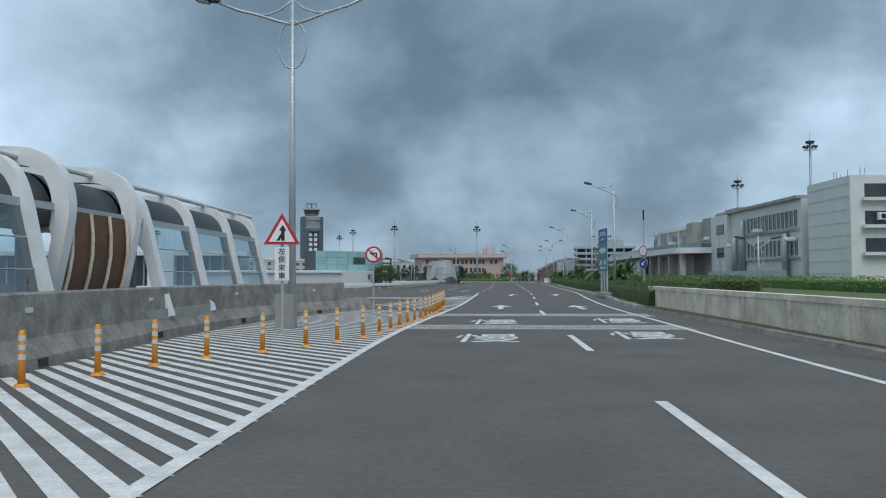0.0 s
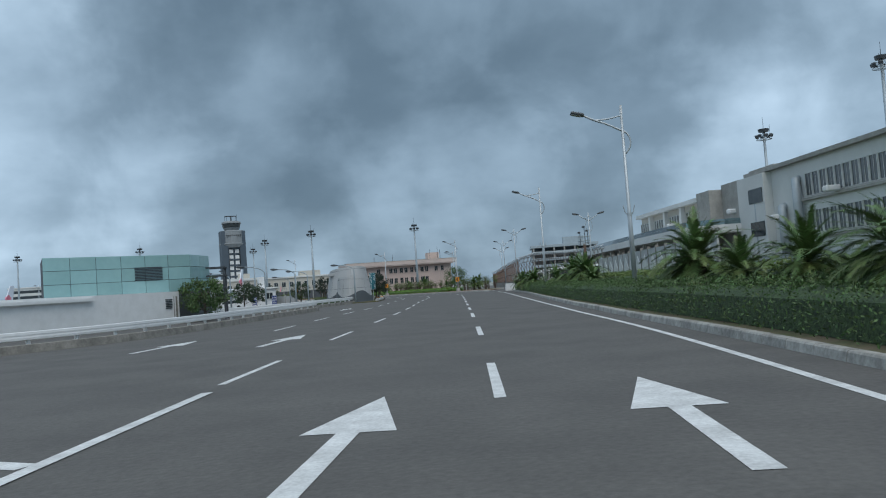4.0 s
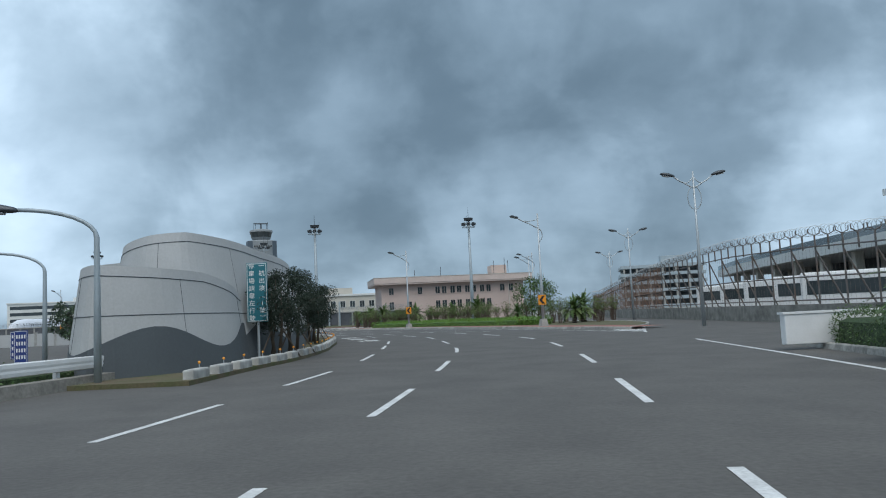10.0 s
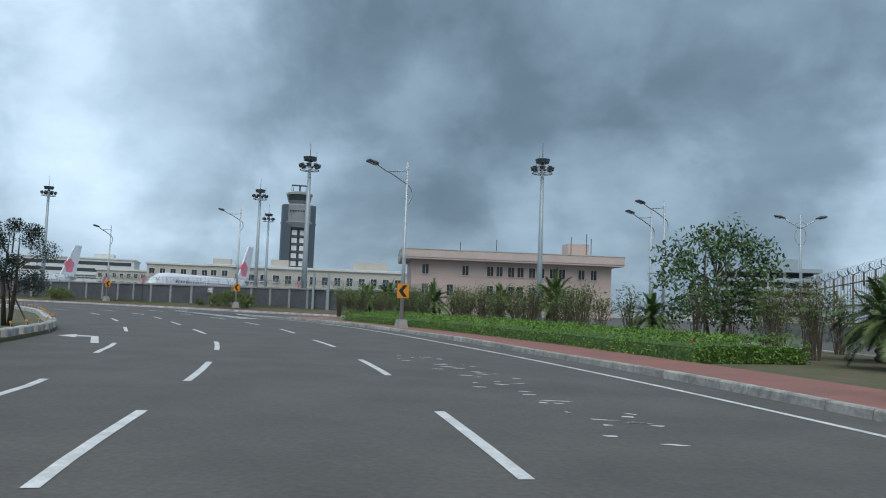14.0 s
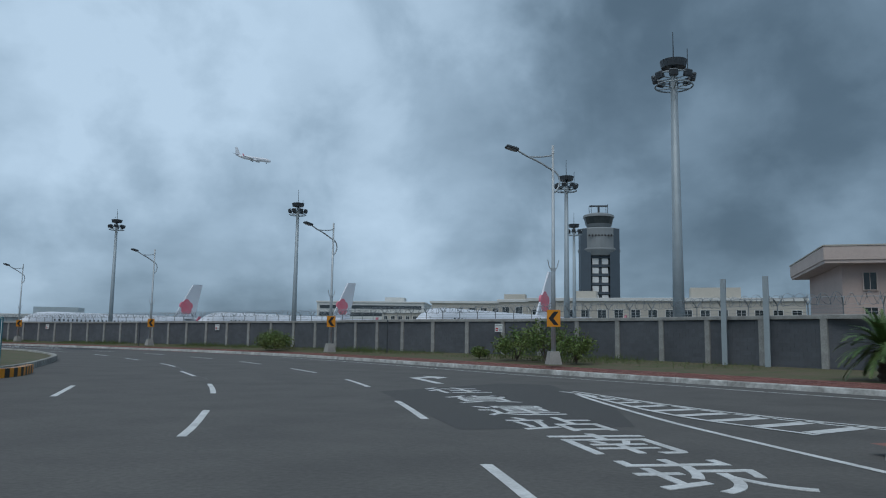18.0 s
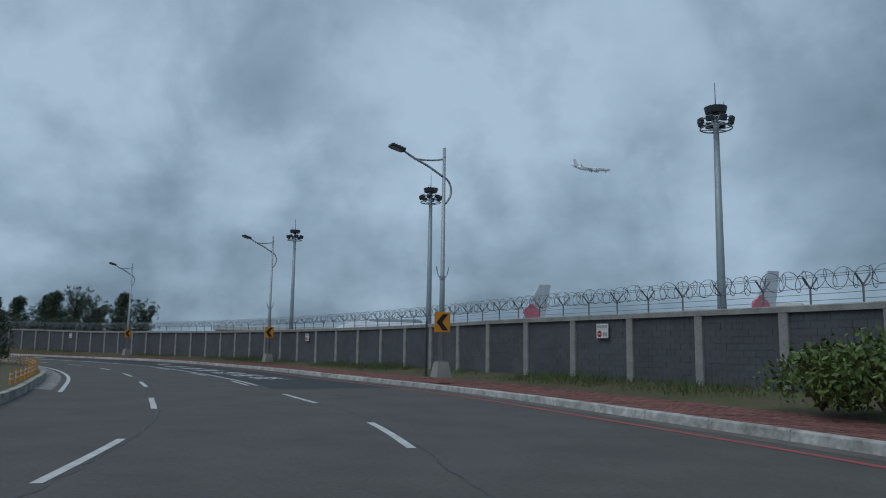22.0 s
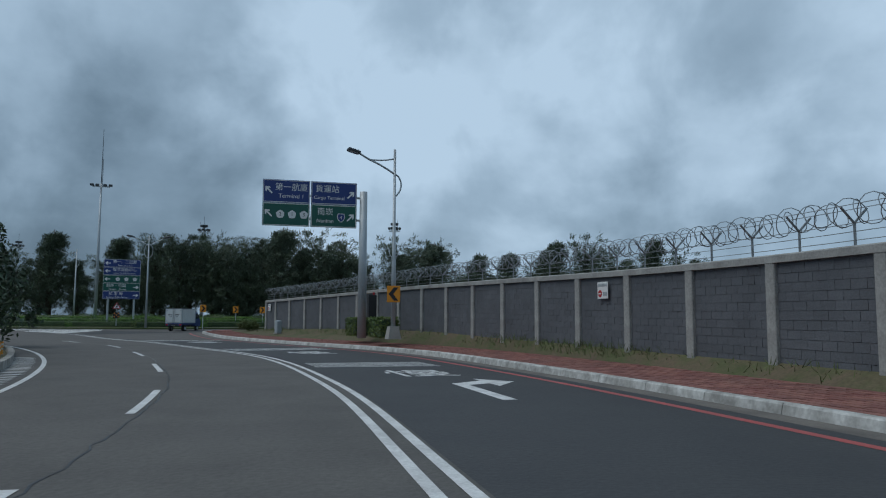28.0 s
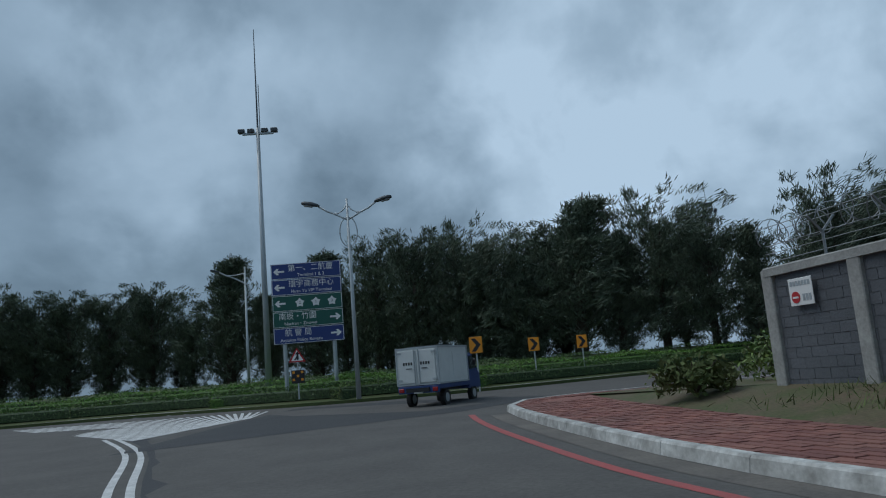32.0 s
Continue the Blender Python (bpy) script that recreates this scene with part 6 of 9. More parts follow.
for px, py in ((-22.2, 264.6), (-55.5, 272.3), (-84.6, 274.7), (-132.2, 267.1), (-169.2, 247.6)):
    wall_notice(nearest_s(WALL, (px, py)))
for px, py in ((-64.0, 270.4), (-31, 264.6)):
    ob = thing("marker_post", "thin dark steel post on the brick pavement", "post", (px, py, 0.32))
    bm = bmesh.new()
    tube(bm, [(0, 0, 0), (0, 0, 2.4)], 0.045, 8)
    part("shaft", bm, "dark_steel", ob)
    bm = bmesh.new()
    box(bm, 0, 0, 0, 0.25, 0.25, 0.03)
    part("foot", bm, "dark_steel", ob)
for px, py in ((-5.3, 256.6), (-7.3, 257.7)):
    ob = thing("steel_column", "bare grey steel column beside the wall", "post", (px, py, 0.2))
    bm = bmesh.new()
    box(bm, 0, 0, 0, 0.24, 0.2, 4.3)
    part("shaft", bm, "pole_grey", ob)
    bm = bmesh.new()
    box(bm, 0, 0, 0, 0.45, 0.45, 0.04)
    part("foot", bm, "pole_grey", ob)
for (x, y, yaw) in ((-187.6, 236.0, 100), (-195.3, 237.2, 96), (-198.8, 239.4, 92)):
    ob = chevron_board(0.75, 1.75, 2.5)
    ob["label"] = "yellow road sign with a black chevron on its own post"
    for c in ob.children:
        if c.name.startswith("chevron"):
            c.matrix_basis = pose(0, 0, 0) @ Matrix.Diagonal((-1, 1, 1, 1))
    to_pose(ob, (x, y, 0.45), yaw)

# newer asphalt and a hatched apron in the mouth of the roundabout
bm = bmesh.new()
bm.faces.new([bm.verts.new((x, y, rise(x, y) + 0.006)) for x, y in ((-169.0, 231.6), (-178.6, 229.5), (-184.4, 228.2), (-184.6, 233.5), (-180.5, 240.4), (-177.6, 239.6), (-175.6, 238.6))])
for f in bm.faces:
    f.normal_update()
    if f.normal.z < 0:
        f.normal_flip()
tagged(part("asphalt_patch", bm, "asphalt_new"), "darker newer asphalt at the roundabout", "road patch", kind="structure")
for k in range(34):
    t = k / 33
    a, b = Vector((-172.6 - 6.4 * t, 229.4 - 0.2 * t, 0)), Vector((-182.5 - 1.2 * t, 214.0 + 13.2 * t, 0))
    d = (b - a).normalized()
    q = Vector((d.y, -d.x, 0)) * 0.07
    bm = bmesh.new()
    bm.faces.new([bm.verts.new((v.x, v.y, rise(v.x, v.y) + LIFT + 0.006)) for v in (a - q, b - q, b + q, a + q)])
    part("hatch_bar", bm, "paint", marks)

# ---- first stretch: barrier, station roof, parapet ----


def barrier():
    ob = thing("concrete_barrier", "stained grey concrete traffic barrier with sloping foot", "traffic barrier")
    line = spline([(3.2, -14), (2.7, 5), (2.3, 18), (1.9, 24), (2.0, 29), (3.0, 34.5), (4.6, 39.2)], 1.0)
    n = 0
    for k in range(0, len(line) - 2, 6):
        seg = [p.copy() for p in line[k : k + 7]]
        if len(seg) < 3:
            break
        bm = bmesh.new()
        sweep(bm, seg, [(0.32, 0), (0.3, 0.18), (0.1, 0.5), (0.04, 1.22), (0.0, 1.26), (-0.16, 1.26), (-0.2, 1.22), (-0.26, 0.5), (-0.46, 0)], closed=True)
        part("barrier_section", bm, "dark_concrete", ob)
        p, yaw = along(line, k + 3)
        for dz, w, h, nm, mt in ((0.92, 0.2, 0.09, "reflector_plate", "reflect"), (0.03, 0.3, 0.14, "drain_slot", "black")):
            bm = bmesh.new()
            box(bm, 0.075 if dz > 0.5 else 0.316, 0, dz, 0.03, w, h, m=pose(p.x, p.y, 0, 0, 0, yaw))
            part(nm, bm, mt, ob)
    bm = bmesh.new()
    sweep(bm, [Vector((4.6, 39.2, 0)), Vector((5.0, 40.2, 0)), Vector((5.4, 41.4, 0))], [(0.32, 0), (0.1, 0.4), (0, 0.55), (-0.2, 0.55), (-0.46, 0)], closed=True)
    part("barrier_nose", bm, "dark_concrete", ob)


barrier()
bm = bmesh.new()
box(bm, 4.5, 28.5, 0, 0.55, 0.5, 1.0)
tagged(part("lamp_plinth", bm, "concrete"), "square concrete plinth under the lamp post", "plinth")


def station_canopy():
    """The arched glass roof of the station beyond the barrier: ribs of white steel, dark roof sheets, tinted glass."""
    ob = thing("station_canopy", "station canopy with white steel arches, dark roof and glass sides", "station")
    ob.matrix_basis = pose(0.35, 1.46, 0.33, 0, 0, -1.7) @ Matrix.Diagonal((0.78, 0.78, 0.81, 1))

    def rib(z):
        # outline of an arch in x (towards the road) and height
        return [(1.25, 0.2), (0.9, 1.3), (0.62, 2.4), (0.4, 3.3), (0.18, 3.9), (-0.15, 4.25), (-0.7, 4.42), (-2.6, 4.5), (-4.5, 4.5), (-6.5, 4.3), (-8.5, 3.8)]

    portal = [(0.1, 0.2), (0.3, 1.2), (0.52, 2.2), (0.68, 3.1), (0.62, 3.75), (0.3, 4.35), (-0.2, 4.66), (-0.9, 4.76), (-3.5, 4.78), (-6.5, 4.5), (-8.5, 4.0)]
    ys = [14.0, 19.4, 24.8, 26.3, 30.2, 31.6, 35.6, 40.0, 44.2]
    prof = rib(0)
    for y in ys:
        bm = bmesh.new()
        mine = portal if y in (26.3, 30.2) else prof
        pts = spline([(x, 0, z) for x, z in mine], 0.25)
        prev = None
        for i, p in enumerate(pts):
            d = (pts[min(i + 1, len(pts) - 1)] - pts[max(i - 1, 0)]).normalized()
            nrm = Vector((d.z, 0, -d.x))
            w = 0.42 if p.z > 2.6 else 0.3
            cur = [bm.verts.new((p.x + nrm.x * a, y + b, p.z + nrm.z * a)) for a, b in ((0.05, -0.2), (0.05, 0.2), (-w, 0.2), (-w, -0.2))]
            if prev:
                for q in range(4):
                    bm.faces.new((prev[q], prev[(q + 1) % 4], cur[(q + 1) % 4], cur[q]))
            else:
                bm.faces.new(cur)
            prev = cur
        bm.faces.new(prev[::-1])
        bmesh.ops.recalc_face_normals(bm, faces=bm.faces)
        part("arch_rib", bm, "white", ob)
    for y0, y1 in zip(ys, ys[1:]):
        short = y1 - y0 < 2
        # dark roof sheet on the upper half
        bm = bmesh.new()
        pts = [p for p in spline([(x - 0.16, 0, z - 0.2) for x, z in prof], 0.25) if p.z > 3.2 or p.x < -1]
        rows_ = [[bm.verts.new((p.x, y, p.z)) for y in (y0 + 0.1, y1 - 0.1)] for p in pts]
        rows2 = [[bm.verts.new((p.x - 0.05, y, p.z - 0.12)) for y in (y0 + 0.1, y1 - 0.1)] for p in pts]
        for a, b in zip(rows_, rows_[1:]):
            bm.faces.new((a[0], a[1], b[1], b[0]))
        for a, b in zip(rows2, rows2[1:]):
            bm.faces.new((a[0], b[0], b[1], a[1]))
        part("roof_sheet", bm, "roof_dark", ob, smooth=True)
        bm = bmesh.new()
        box(bm, 0.24, (y0 + y1) / 2, 3.16, 0.2, y1 - y0, 0.18)
        part("eaves_beam", bm, "galv", ob)
        if abs(y0 - 26.3) < 0.1:
            for k in range(4):
                a = y0 + 0.35 + k * (y1 - y0 - 0.7) / 3
                bm = bmesh.new()
                tube(bm, [(0.28 + 0.2 * t + 0.16 * math.sin(3.1 * t), a, 0.9 + 2.3 * t) for t in (0, 0.25, 0.5, 0.75, 1)], 0.05, 6)
                part("lath", bm, "cream", ob)
            bm = bmesh.new()
            pts = [(0.3, 0.8), (0.45, 1.6), (0.55, 2.4), (0.55, 3.2)]
            rows_ = [[bm.verts.new((x - 0.1, y, z)) for y in (y0 + 0.15, y1 - 0.15)] for x, z in pts]
            for a, b in zip(rows_, rows_[1:]):
                bm.faces.new((a[0], a[1], b[1], b[0]))
            part("wooden_panel", bm, "rust", ob, "brown weathered wooden panel")
        elif not short:
            for z0, z1 in ((0.9, 1.65), (1.68, 2.4), (2.43, 3.15)):
                x0, x1 = 1.12 - 0.25 * z0, 1.12 - 0.25 * z1
                bm = bmesh.new()
                vs = [bm.verts.new(v) for v in ((x0, y0 + 0.2, z0), (x0, y1 - 0.2, z0), (x1, y1 - 0.2, z1), (x1, y0 + 0.2, z1))]
                bm.faces.new(vs)
                g = part("glass_pane", bm, GLASS, ob)
                bm = bmesh.new()
                tube(bm, [(x1 + 0.01, y0, z1), (x1 + 0.01, y1, z1)], 0.022, 6)
                part("glazing_bar", bm, "galv", ob)
        for k in range(2):
            bm = bmesh.new()
            tube(bm, [(-4.0, y0, 0), (-4.0, y0, 4.3)] if k == 0 else [(-7.5, y0, 0), (-7.5, y0, 3.9)], 0.16, 10)
            part("column", bm, "white", ob)
    bm = bmesh.new()
    tube(bm, [(-0.75, 13.6, 4.56), (-0.75, 47, 4.56)], 0.09, 8)
    part("roof_pipe", bm, "white", ob)
    bm = bmesh.new()
    box(bm, -4.3, 29, -0.5, 11, 31, 0.95)
    part("platform", bm, "concrete", ob)
    bm = bmesh.new()
    box(bm, -9.2, 31, 0, 0.3, 32, 1.2)
    part("rear_wall", bm, "pale_wall", ob)


def glass_material(name, tint, alpha_mix):
    m = bpy.data.materials.new(name)
    m.use_nodes = True
    t = m.node_tree
    for n in list(t.nodes):
        t.nodes.remove(n)
    fr = node(t, "ShaderNodeFresnel", {"IOR": 1.45})
    tr = node(t, "ShaderNodeBsdfTransparent", {"Color": (*tint, 1)})
    gl = node(t, "ShaderNodeBsdfGlossy", {"Color": (0.9, 0.95, 0.97, 1), "Roughness": 0.04})
    mx = node(t, "ShaderNodeMixShader", {0: math_node(t, "MULTIPLY_ADD", fr.outputs[0], 0.9, alpha_mix), 1: tr.outputs[0], 2: gl.outputs[0]})
    node(t, "ShaderNodeOutputMaterial", {0: mx.outputs[0]})
    return m


GLASS = glass_material("tinted_glass", (0.55, 0.68, 0.7), 0.12)
station_canopy()


def parapet():
    ob = thing("parapet_wall", "stained cream parapet wall with raised piers and coping", "parapet wall")
    line = spline([(16.9, -20), (17.0, 8), (17.5, 21), (17.95, 31), (18.3, 41)], 1.0)
    bm = bmesh.new()
    sweep(bm, line, [(0, 0), (0, 0.86), (0.28, 0.86), (0.28, 0)], closed=True)
    part("panel", bm, "cream", ob)
    bm = bmesh.new()
    sweep(bm, line, [(-0.05, 0.86), (-0.05, 1.0), (0.33, 1.0), (0.33, 0.86)], closed=True)
    part("coping", bm, "cream", ob)
    s = 1.0
    while s < length_of(line):
        p, yaw = along(line, s)
        for o in (0.0, 0.42):
            bm = bmesh.new()
            bevelled(bm, 0.02, o, 0, 0.12, 0.22, 0.9, 0.02, m=pose(p.x, p.y, 0, 0, 0, yaw), segs=1)
            part("pier", bm, "cream", ob)
        s += 3.4
    bm = bmesh.new()
    sweep(bm, offset(line, -0.5), [(0, 0), (0.04, 0.12), (0.5, 0.14), (0.5, 0)], closed=True)
    part("footing_kerb", bm, "dark_concrete", ob)


parapet()
d0 = delineator()
DEL = spline([(2.9, 15.4), (3.9, 17.8), (4.7, 20.2), (5.9, 21.9), (6.8, 24.0), (7.4, 26), (8.0, 30.6), (8.4, 34.4), (8.7, 38.7), (8.9, 44.6)], 0.5)
n = 24
for k in range(n):
    p, yaw = along(DEL, 0.2 + (length_of(DEL) - 0.4) * k / (n - 1))
    if k == 0:
        to_pose(d0, (p.x, p.y, 0))
    else:
        c = copy_thing(d0, pose(p.x, p.y, 0, 0, 0, 20 * k))
for x, y in ((-2.0, 60), (0.4, 60.8)):
    copy_thing(d0, pose(x, y, 0))

# ---- hedges, palms of the first straight ----
hedge_row(offset(spline([(17.6, 40), (18.6, 48), (20.6, 67), (22.0, 85), (23.5, 103), (25.0, 119), (26.6, 137), (27.6, 151)], 1.0), 1.5), 2.5, 0.8, "hedge", "low green clipped hedge beside the kerb", 3, 150, 0.058, 0.16)
hedge_row(offset(spline([(18.6, 46), (20.6, 66), (22.0, 85), (23.5, 103), (25.0, 119), (26.6, 137)], 1.0), 5.2), 3.0, 1.05, "bush", "rough olive shrubs behind the clipped hedge", 4, 60, 0.1, 0.25)
hedge_row(spline([(36, 48), (38, 70), (41, 95)], 1.0), 1.6, 0.9, "bright_hedge", "pale green clipped hedge before the terminal", 6, 30, 0.12, 0.3)
pm = [palm(1.15, 1.75, k) for k in (1, 2, 3)]
PALMS = [(23.4, 70.5), (24.6, 72.6), (24.2, 75.5), (24.6, 80), (24.5, 83.2), (25.4, 86.5), (26.0, 104), (26.3, 107), (26.2, 110), (27.0, 112.5), (26.7, 119), (27.3, 133), (27.5, 137.4), (27.6, 142.4), (27.9, 145.8), (26.9, 199.4), (28.3, 203.5), (-0.9, 249.0), (1.4, 246.8), (3.6, 245.6), (6.2, 244.8)]
PALMS += [(22.5 - 2.05 * k + 0.6 * math.sin(5 * k), 213 + 3.1 * k + 0.8 * math.cos(3 * k)) for k in range(0, 12, 2)]
rng = random.Random(11)
for k, (x, y) in enumerate(PALMS):
    sc = rng.uniform(0.85, 1.25)
    m = pose(x, y, 0.12, 0, 0, rng.uniform(0, 360)) @ Matrix.Scale(sc * (0.92 if 100 < y < 150 else 1.0), 4)
    if k < 3:
        pm[k].matrix_basis = m
    else:
        copy_thing(pm[k % 3], m)


def shrub(height, seed):
    """A leggy shrub with bare brown twigs and few leaves."""
    rg = random.Random(seed)
    ob = thing("leggy_shrub", "tall leggy shrub with bare brown twigs", "shrub", group="leggy shrubs")
    bm = bmesh.new()
    tips = []
    for k in range(26):
        a, l = rg.uniform(0, 6.28), rg.uniform(0.6, 1.0)
        r = height * 0.28 * rg.random()
        p1 = (r * 0.5 * math.cos(a), r * 0.5 * math.sin(a), height * 0.5 * l)
        p2 = (r * math.cos(a) + rg.gauss(0, 0.1), r * math.sin(a) + rg.gauss(0, 0.1), height * l)
        tube(bm, [(0.15 * math.cos(a), 0.15 * math.sin(a), 0), p1, p2], [0.02, 0.012, 0.005], 4)
        tips.append(p2)
        for j in range(3):
            q = Vector(p1).lerp(Vector(p2), rg.random())
            e = q + Vector((rg.gauss(0, 0.25), rg.gauss(0, 0.25), rg.uniform(0.1, 0.5)))
            tube(bm, [q, e], [0.008, 0.003], 3)
            tips.append(tuple(e))
    part("twig_frame", bm, "twig", ob)
    quads("foliage", "bush", leaves(np.random.default_rng(seed), tips, [0.22] * len(tips), 5, 0.055), ob)
    return ob


sh = [shrub(2.2, 1), shrub(2.5, 2), shrub(1.9, 3)]
for k in range(44):
    x, y = 20.5 - 1.0 * k * 0.47 + rng.gauss(0, 0.7), 211.5 + 1.5 * k * 0.47 + rng.gauss(0, 0.7)
    m = pose(x, y, 0.12, 0, 0, rng.uniform(0, 360))
    if k < 3:
        sh[k].matrix_basis = m
    else:
        copy_thing(sh[k % 3], m)
for x, y in ((24.2, 201.5), (25.5, 205), (23.0, 206), (29, 199), (30, 203), (27, 206.5), (28.6, 208), (31.5, 205), (32, 209), (26, 203), (29.8, 206), (24.6, 208)):
    copy_thing(sh[0], pose(x, y, 0.12, 0, 0, 40 * x))
to_pose(limb_tree(4.5, 2.5, 21, "hedge", clumps=40, per=120, size=0.1, low=0.25, label="rounded broadleaf tree on the traffic island", trunks=2), (24.0, 207.8, 0.12))
hedge_row(spline([(23.2, 199.7), (19.5, 207.3), (15.3, 214.7), (11.0, 221.3), (5.8, 228.3)], 0.8), 4.0, 0.62, "bright_hedge", "low bright green hedge beside the brick pavement", 7, 120, 0.085, 0.12)


def hydrant(at):
    ob = thing("fire_hydrant", "red fire hydrant on the traffic island", "fire hydrant", at)
    bm = bmesh.new()
    tube(bm, [(0, 0, 0), (0, 0, 0.5), (0, 0, 0.6), (0, 0, 0.66)], [0.1, 0.1, 0.08, 0.02], 12)
    part("body", bm, "sign_red", ob)
    for s in (-1, 1):
        bm = bmesh.new()
        tube(bm, [(0, 0, 0.42), (s * 0.17, 0, 0.42)], 0.05, 8)
        part("outlet", bm, "sign_red", ob)


hydrant((22.0, 201.8, 0.12))

# bushes along the wall
for k, (x, y, r, h) in enumerate(((-15.9, 256.6, 1.6, 2.3), (-18.2, 258.1, 1.4, 1.8), (-13.9, 255.5, 1.0, 1.9), (-20.9, 258.9, 0.55, 0.9), (-43.2, 266.8, 1.6, 1.75), (-44.8, 267.4, 1.3, 1.5))):
    to_pose(bush(r, h, "bush", "rounded yellow-green bush before the wall", 30 + k, int(1500 * r), 0.085), (x, y, 0.36))
for k, (x, y) in enumerate(((-146.2, 258.9), (-149.8, 257.2))):
    o = thing("box_hedge", "small square clipped hedge beside the sign post", "hedge", group="box hedges")
    rg = np.random.default_rng(60 + k)
    bm = bmesh.new()
    # darker body: its colour carries the shade inside the leaf coat
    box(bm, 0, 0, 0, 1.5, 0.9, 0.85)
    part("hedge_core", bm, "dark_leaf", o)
    c = rg.uniform(-1, 1, (1500, 3))
    ax = rg.integers(0, 3, 1500)
    c[np.arange(1500), ax] = np.sign(c[np.arange(1500), ax])
    c = c * np.array([0.8, 0.5, 0.46]) + np.array([0, 0, 0.47])
    quads("hedge_leaves", "bush", leaves(rg, c, np.full(1500, 0.05), 1, 0.075), o)
    to_pose(o, (x, y, 0.62), 26)

# grass at the foot of the wall: blades in uneven patches
rg = np.random.default_rng(9)
wl = length_of(WALL)
foot = []
for k in range(int(wl / 0.5)):
    p, yaw = along(WALL, k * 0.5)
    q = min(kc[::2], key=lambda v: (v.x - p.x) ** 2 + (v.y - p.y) ** 2)
    foot.append((*p, q.x, q.y, 0.26 + rise(q.x, q.y)))
foot = np.array(foot)
n = 42000
s = 12 + (wl - 13) * rg.random(n)
lush = np.clip(0.55 + 0.45 * np.sin(s * 0.31) + 0.3 * np.sin(s * 0.83 + 1.0), 0.05, 1.2) * np.where(s < wl - 70, 1.0, 0.42)
keep = rg.random(n) < lush
s, lush = s[keep], lush[keep]
row = foot[np.minimum((s / 0.5).astype(int), len(foot) - 1)]
f = (0.05 + 0.5 * rg.random(len(s)) ** 1.7)[:, None]
c = row[:, :3] + (row[:, 3:] - row[:, :3]) * f + np.column_stack([rg.normal(0, 0.25, len(s)), rg.normal(0, 0.25, len(s)), np.zeros(len(s))])
h = (0.06 + 0.26 * rg.random(len(s)) ** 1.6) * (0.5 + 0.7 * lush)
a = rg.uniform(0, 6.28, len(s))
w = np.column_stack([np.cos(a), np.sin(a), 0 * a]) * 0.012
tip = np.column_stack([rg.normal(0, 0.09, len(s)), rg.normal(0, 0.09, len(s)), h])
tagged(quads("grass", "grass", np.stack([c - w, c + w, c + tip + w * 0.2, c + tip - w * 0.2], 1)), "sparse grass tufts at the foot of the wall", "grass", kind="stuff")

# ---- guard rails ----


def guard_rail(ctrl, label, post_gap=2.0, base=0.0):
    ob = thing("guard_rail", label, "guard rail", group="white guard rails")
    line = spline(ctrl, 1.0)
    bm = bmesh.new()
    prof = [(0.0, 0.46), (0.06, 0.48), (0.07, 0.56), (0.06, 0.62), (0.07, 0.68), (0.06, 0.77), (0.0, 0.79), (-0.05, 0.79), (-0.05, 0.46)]
    sweep(bm, line, [(a, b + base) for a, b in prof], closed=True)
    part("beam", bm, "white", ob)
    s = 0.4
    while s < length_of(line):
        p, yaw = along(line, s)
        bm = bmesh.new()
        bevelled(bm, -0.09, 0, -0.05 + base, 0.12, 0.14, 0.72, 0.015, m=pose(p.x, p.y, 0, 0, 0, yaw), segs=1)
        part("post", bm, "white", ob)
        s += post_gap
    bm = bmesh.new()
    sweep(bm, line, [(0.34, 0), (0.31, 0.3), (0.06, 0.32), (0.06, 0)], closed=True)
    part("kerb_strip", bm, "dark_concrete", ob)
    return line


r1 = guard_rail([(-22, 70), (-14, 74), (-8, 78.6), (-2.6, 84), (1.4, 89), (3.3, 95), (4.5, 104), (5.5, 113), (6.6, 122.6)], "white steel guard rail curving in from the ramp")
r2 = guard_rail([(-12, 100), (-6, 113), (0, 124), (3.6, 131), (5.4, 138), (7.0, 145), (8.1, 152.4)], "white steel guard rail above a concrete strip")
between(offset(r1, -0.1), offset(r1, -2.4), 0.16, 0.1, "verge", "grass", "grass strip behind the guard rail", "ground", 1)
hedge_row(offset(r2, -1.2)[14:], 1.0, 0.55, "hedge", "low straggling hedge behind the guard rail", 12, 60, 0.07)

# ---- kerb blocks along the left island ----
kb = kerb_block()
kl = length_of(KERB_L)
s, k = 1.0, 0
while s < kl:
    p, yaw = along(KERB_L, s)
    if k == 0:
        to_pose(kb, (p.x - 0.2, p.y, 0), yaw)
    else:
        c = copy_thing(kb, pose(p.x, p.y, 0, 0, 0, yaw) @ pose(-0.16, 0, 0))
    k += 1
    s += 1.72
gp = ridged_bollard()
s, k = 44.0, 0
while s < 118:
    p, yaw = along(KERB_P, s)
    m = pose(p.x, p.y, 0, 0, 0, yaw) @ pose(-0.12, 0, 0.05)
    if k == 0:
        gp.matrix_basis = m
    else:
        copy_thing(gp, m)
    k += 1
    s += 1.6

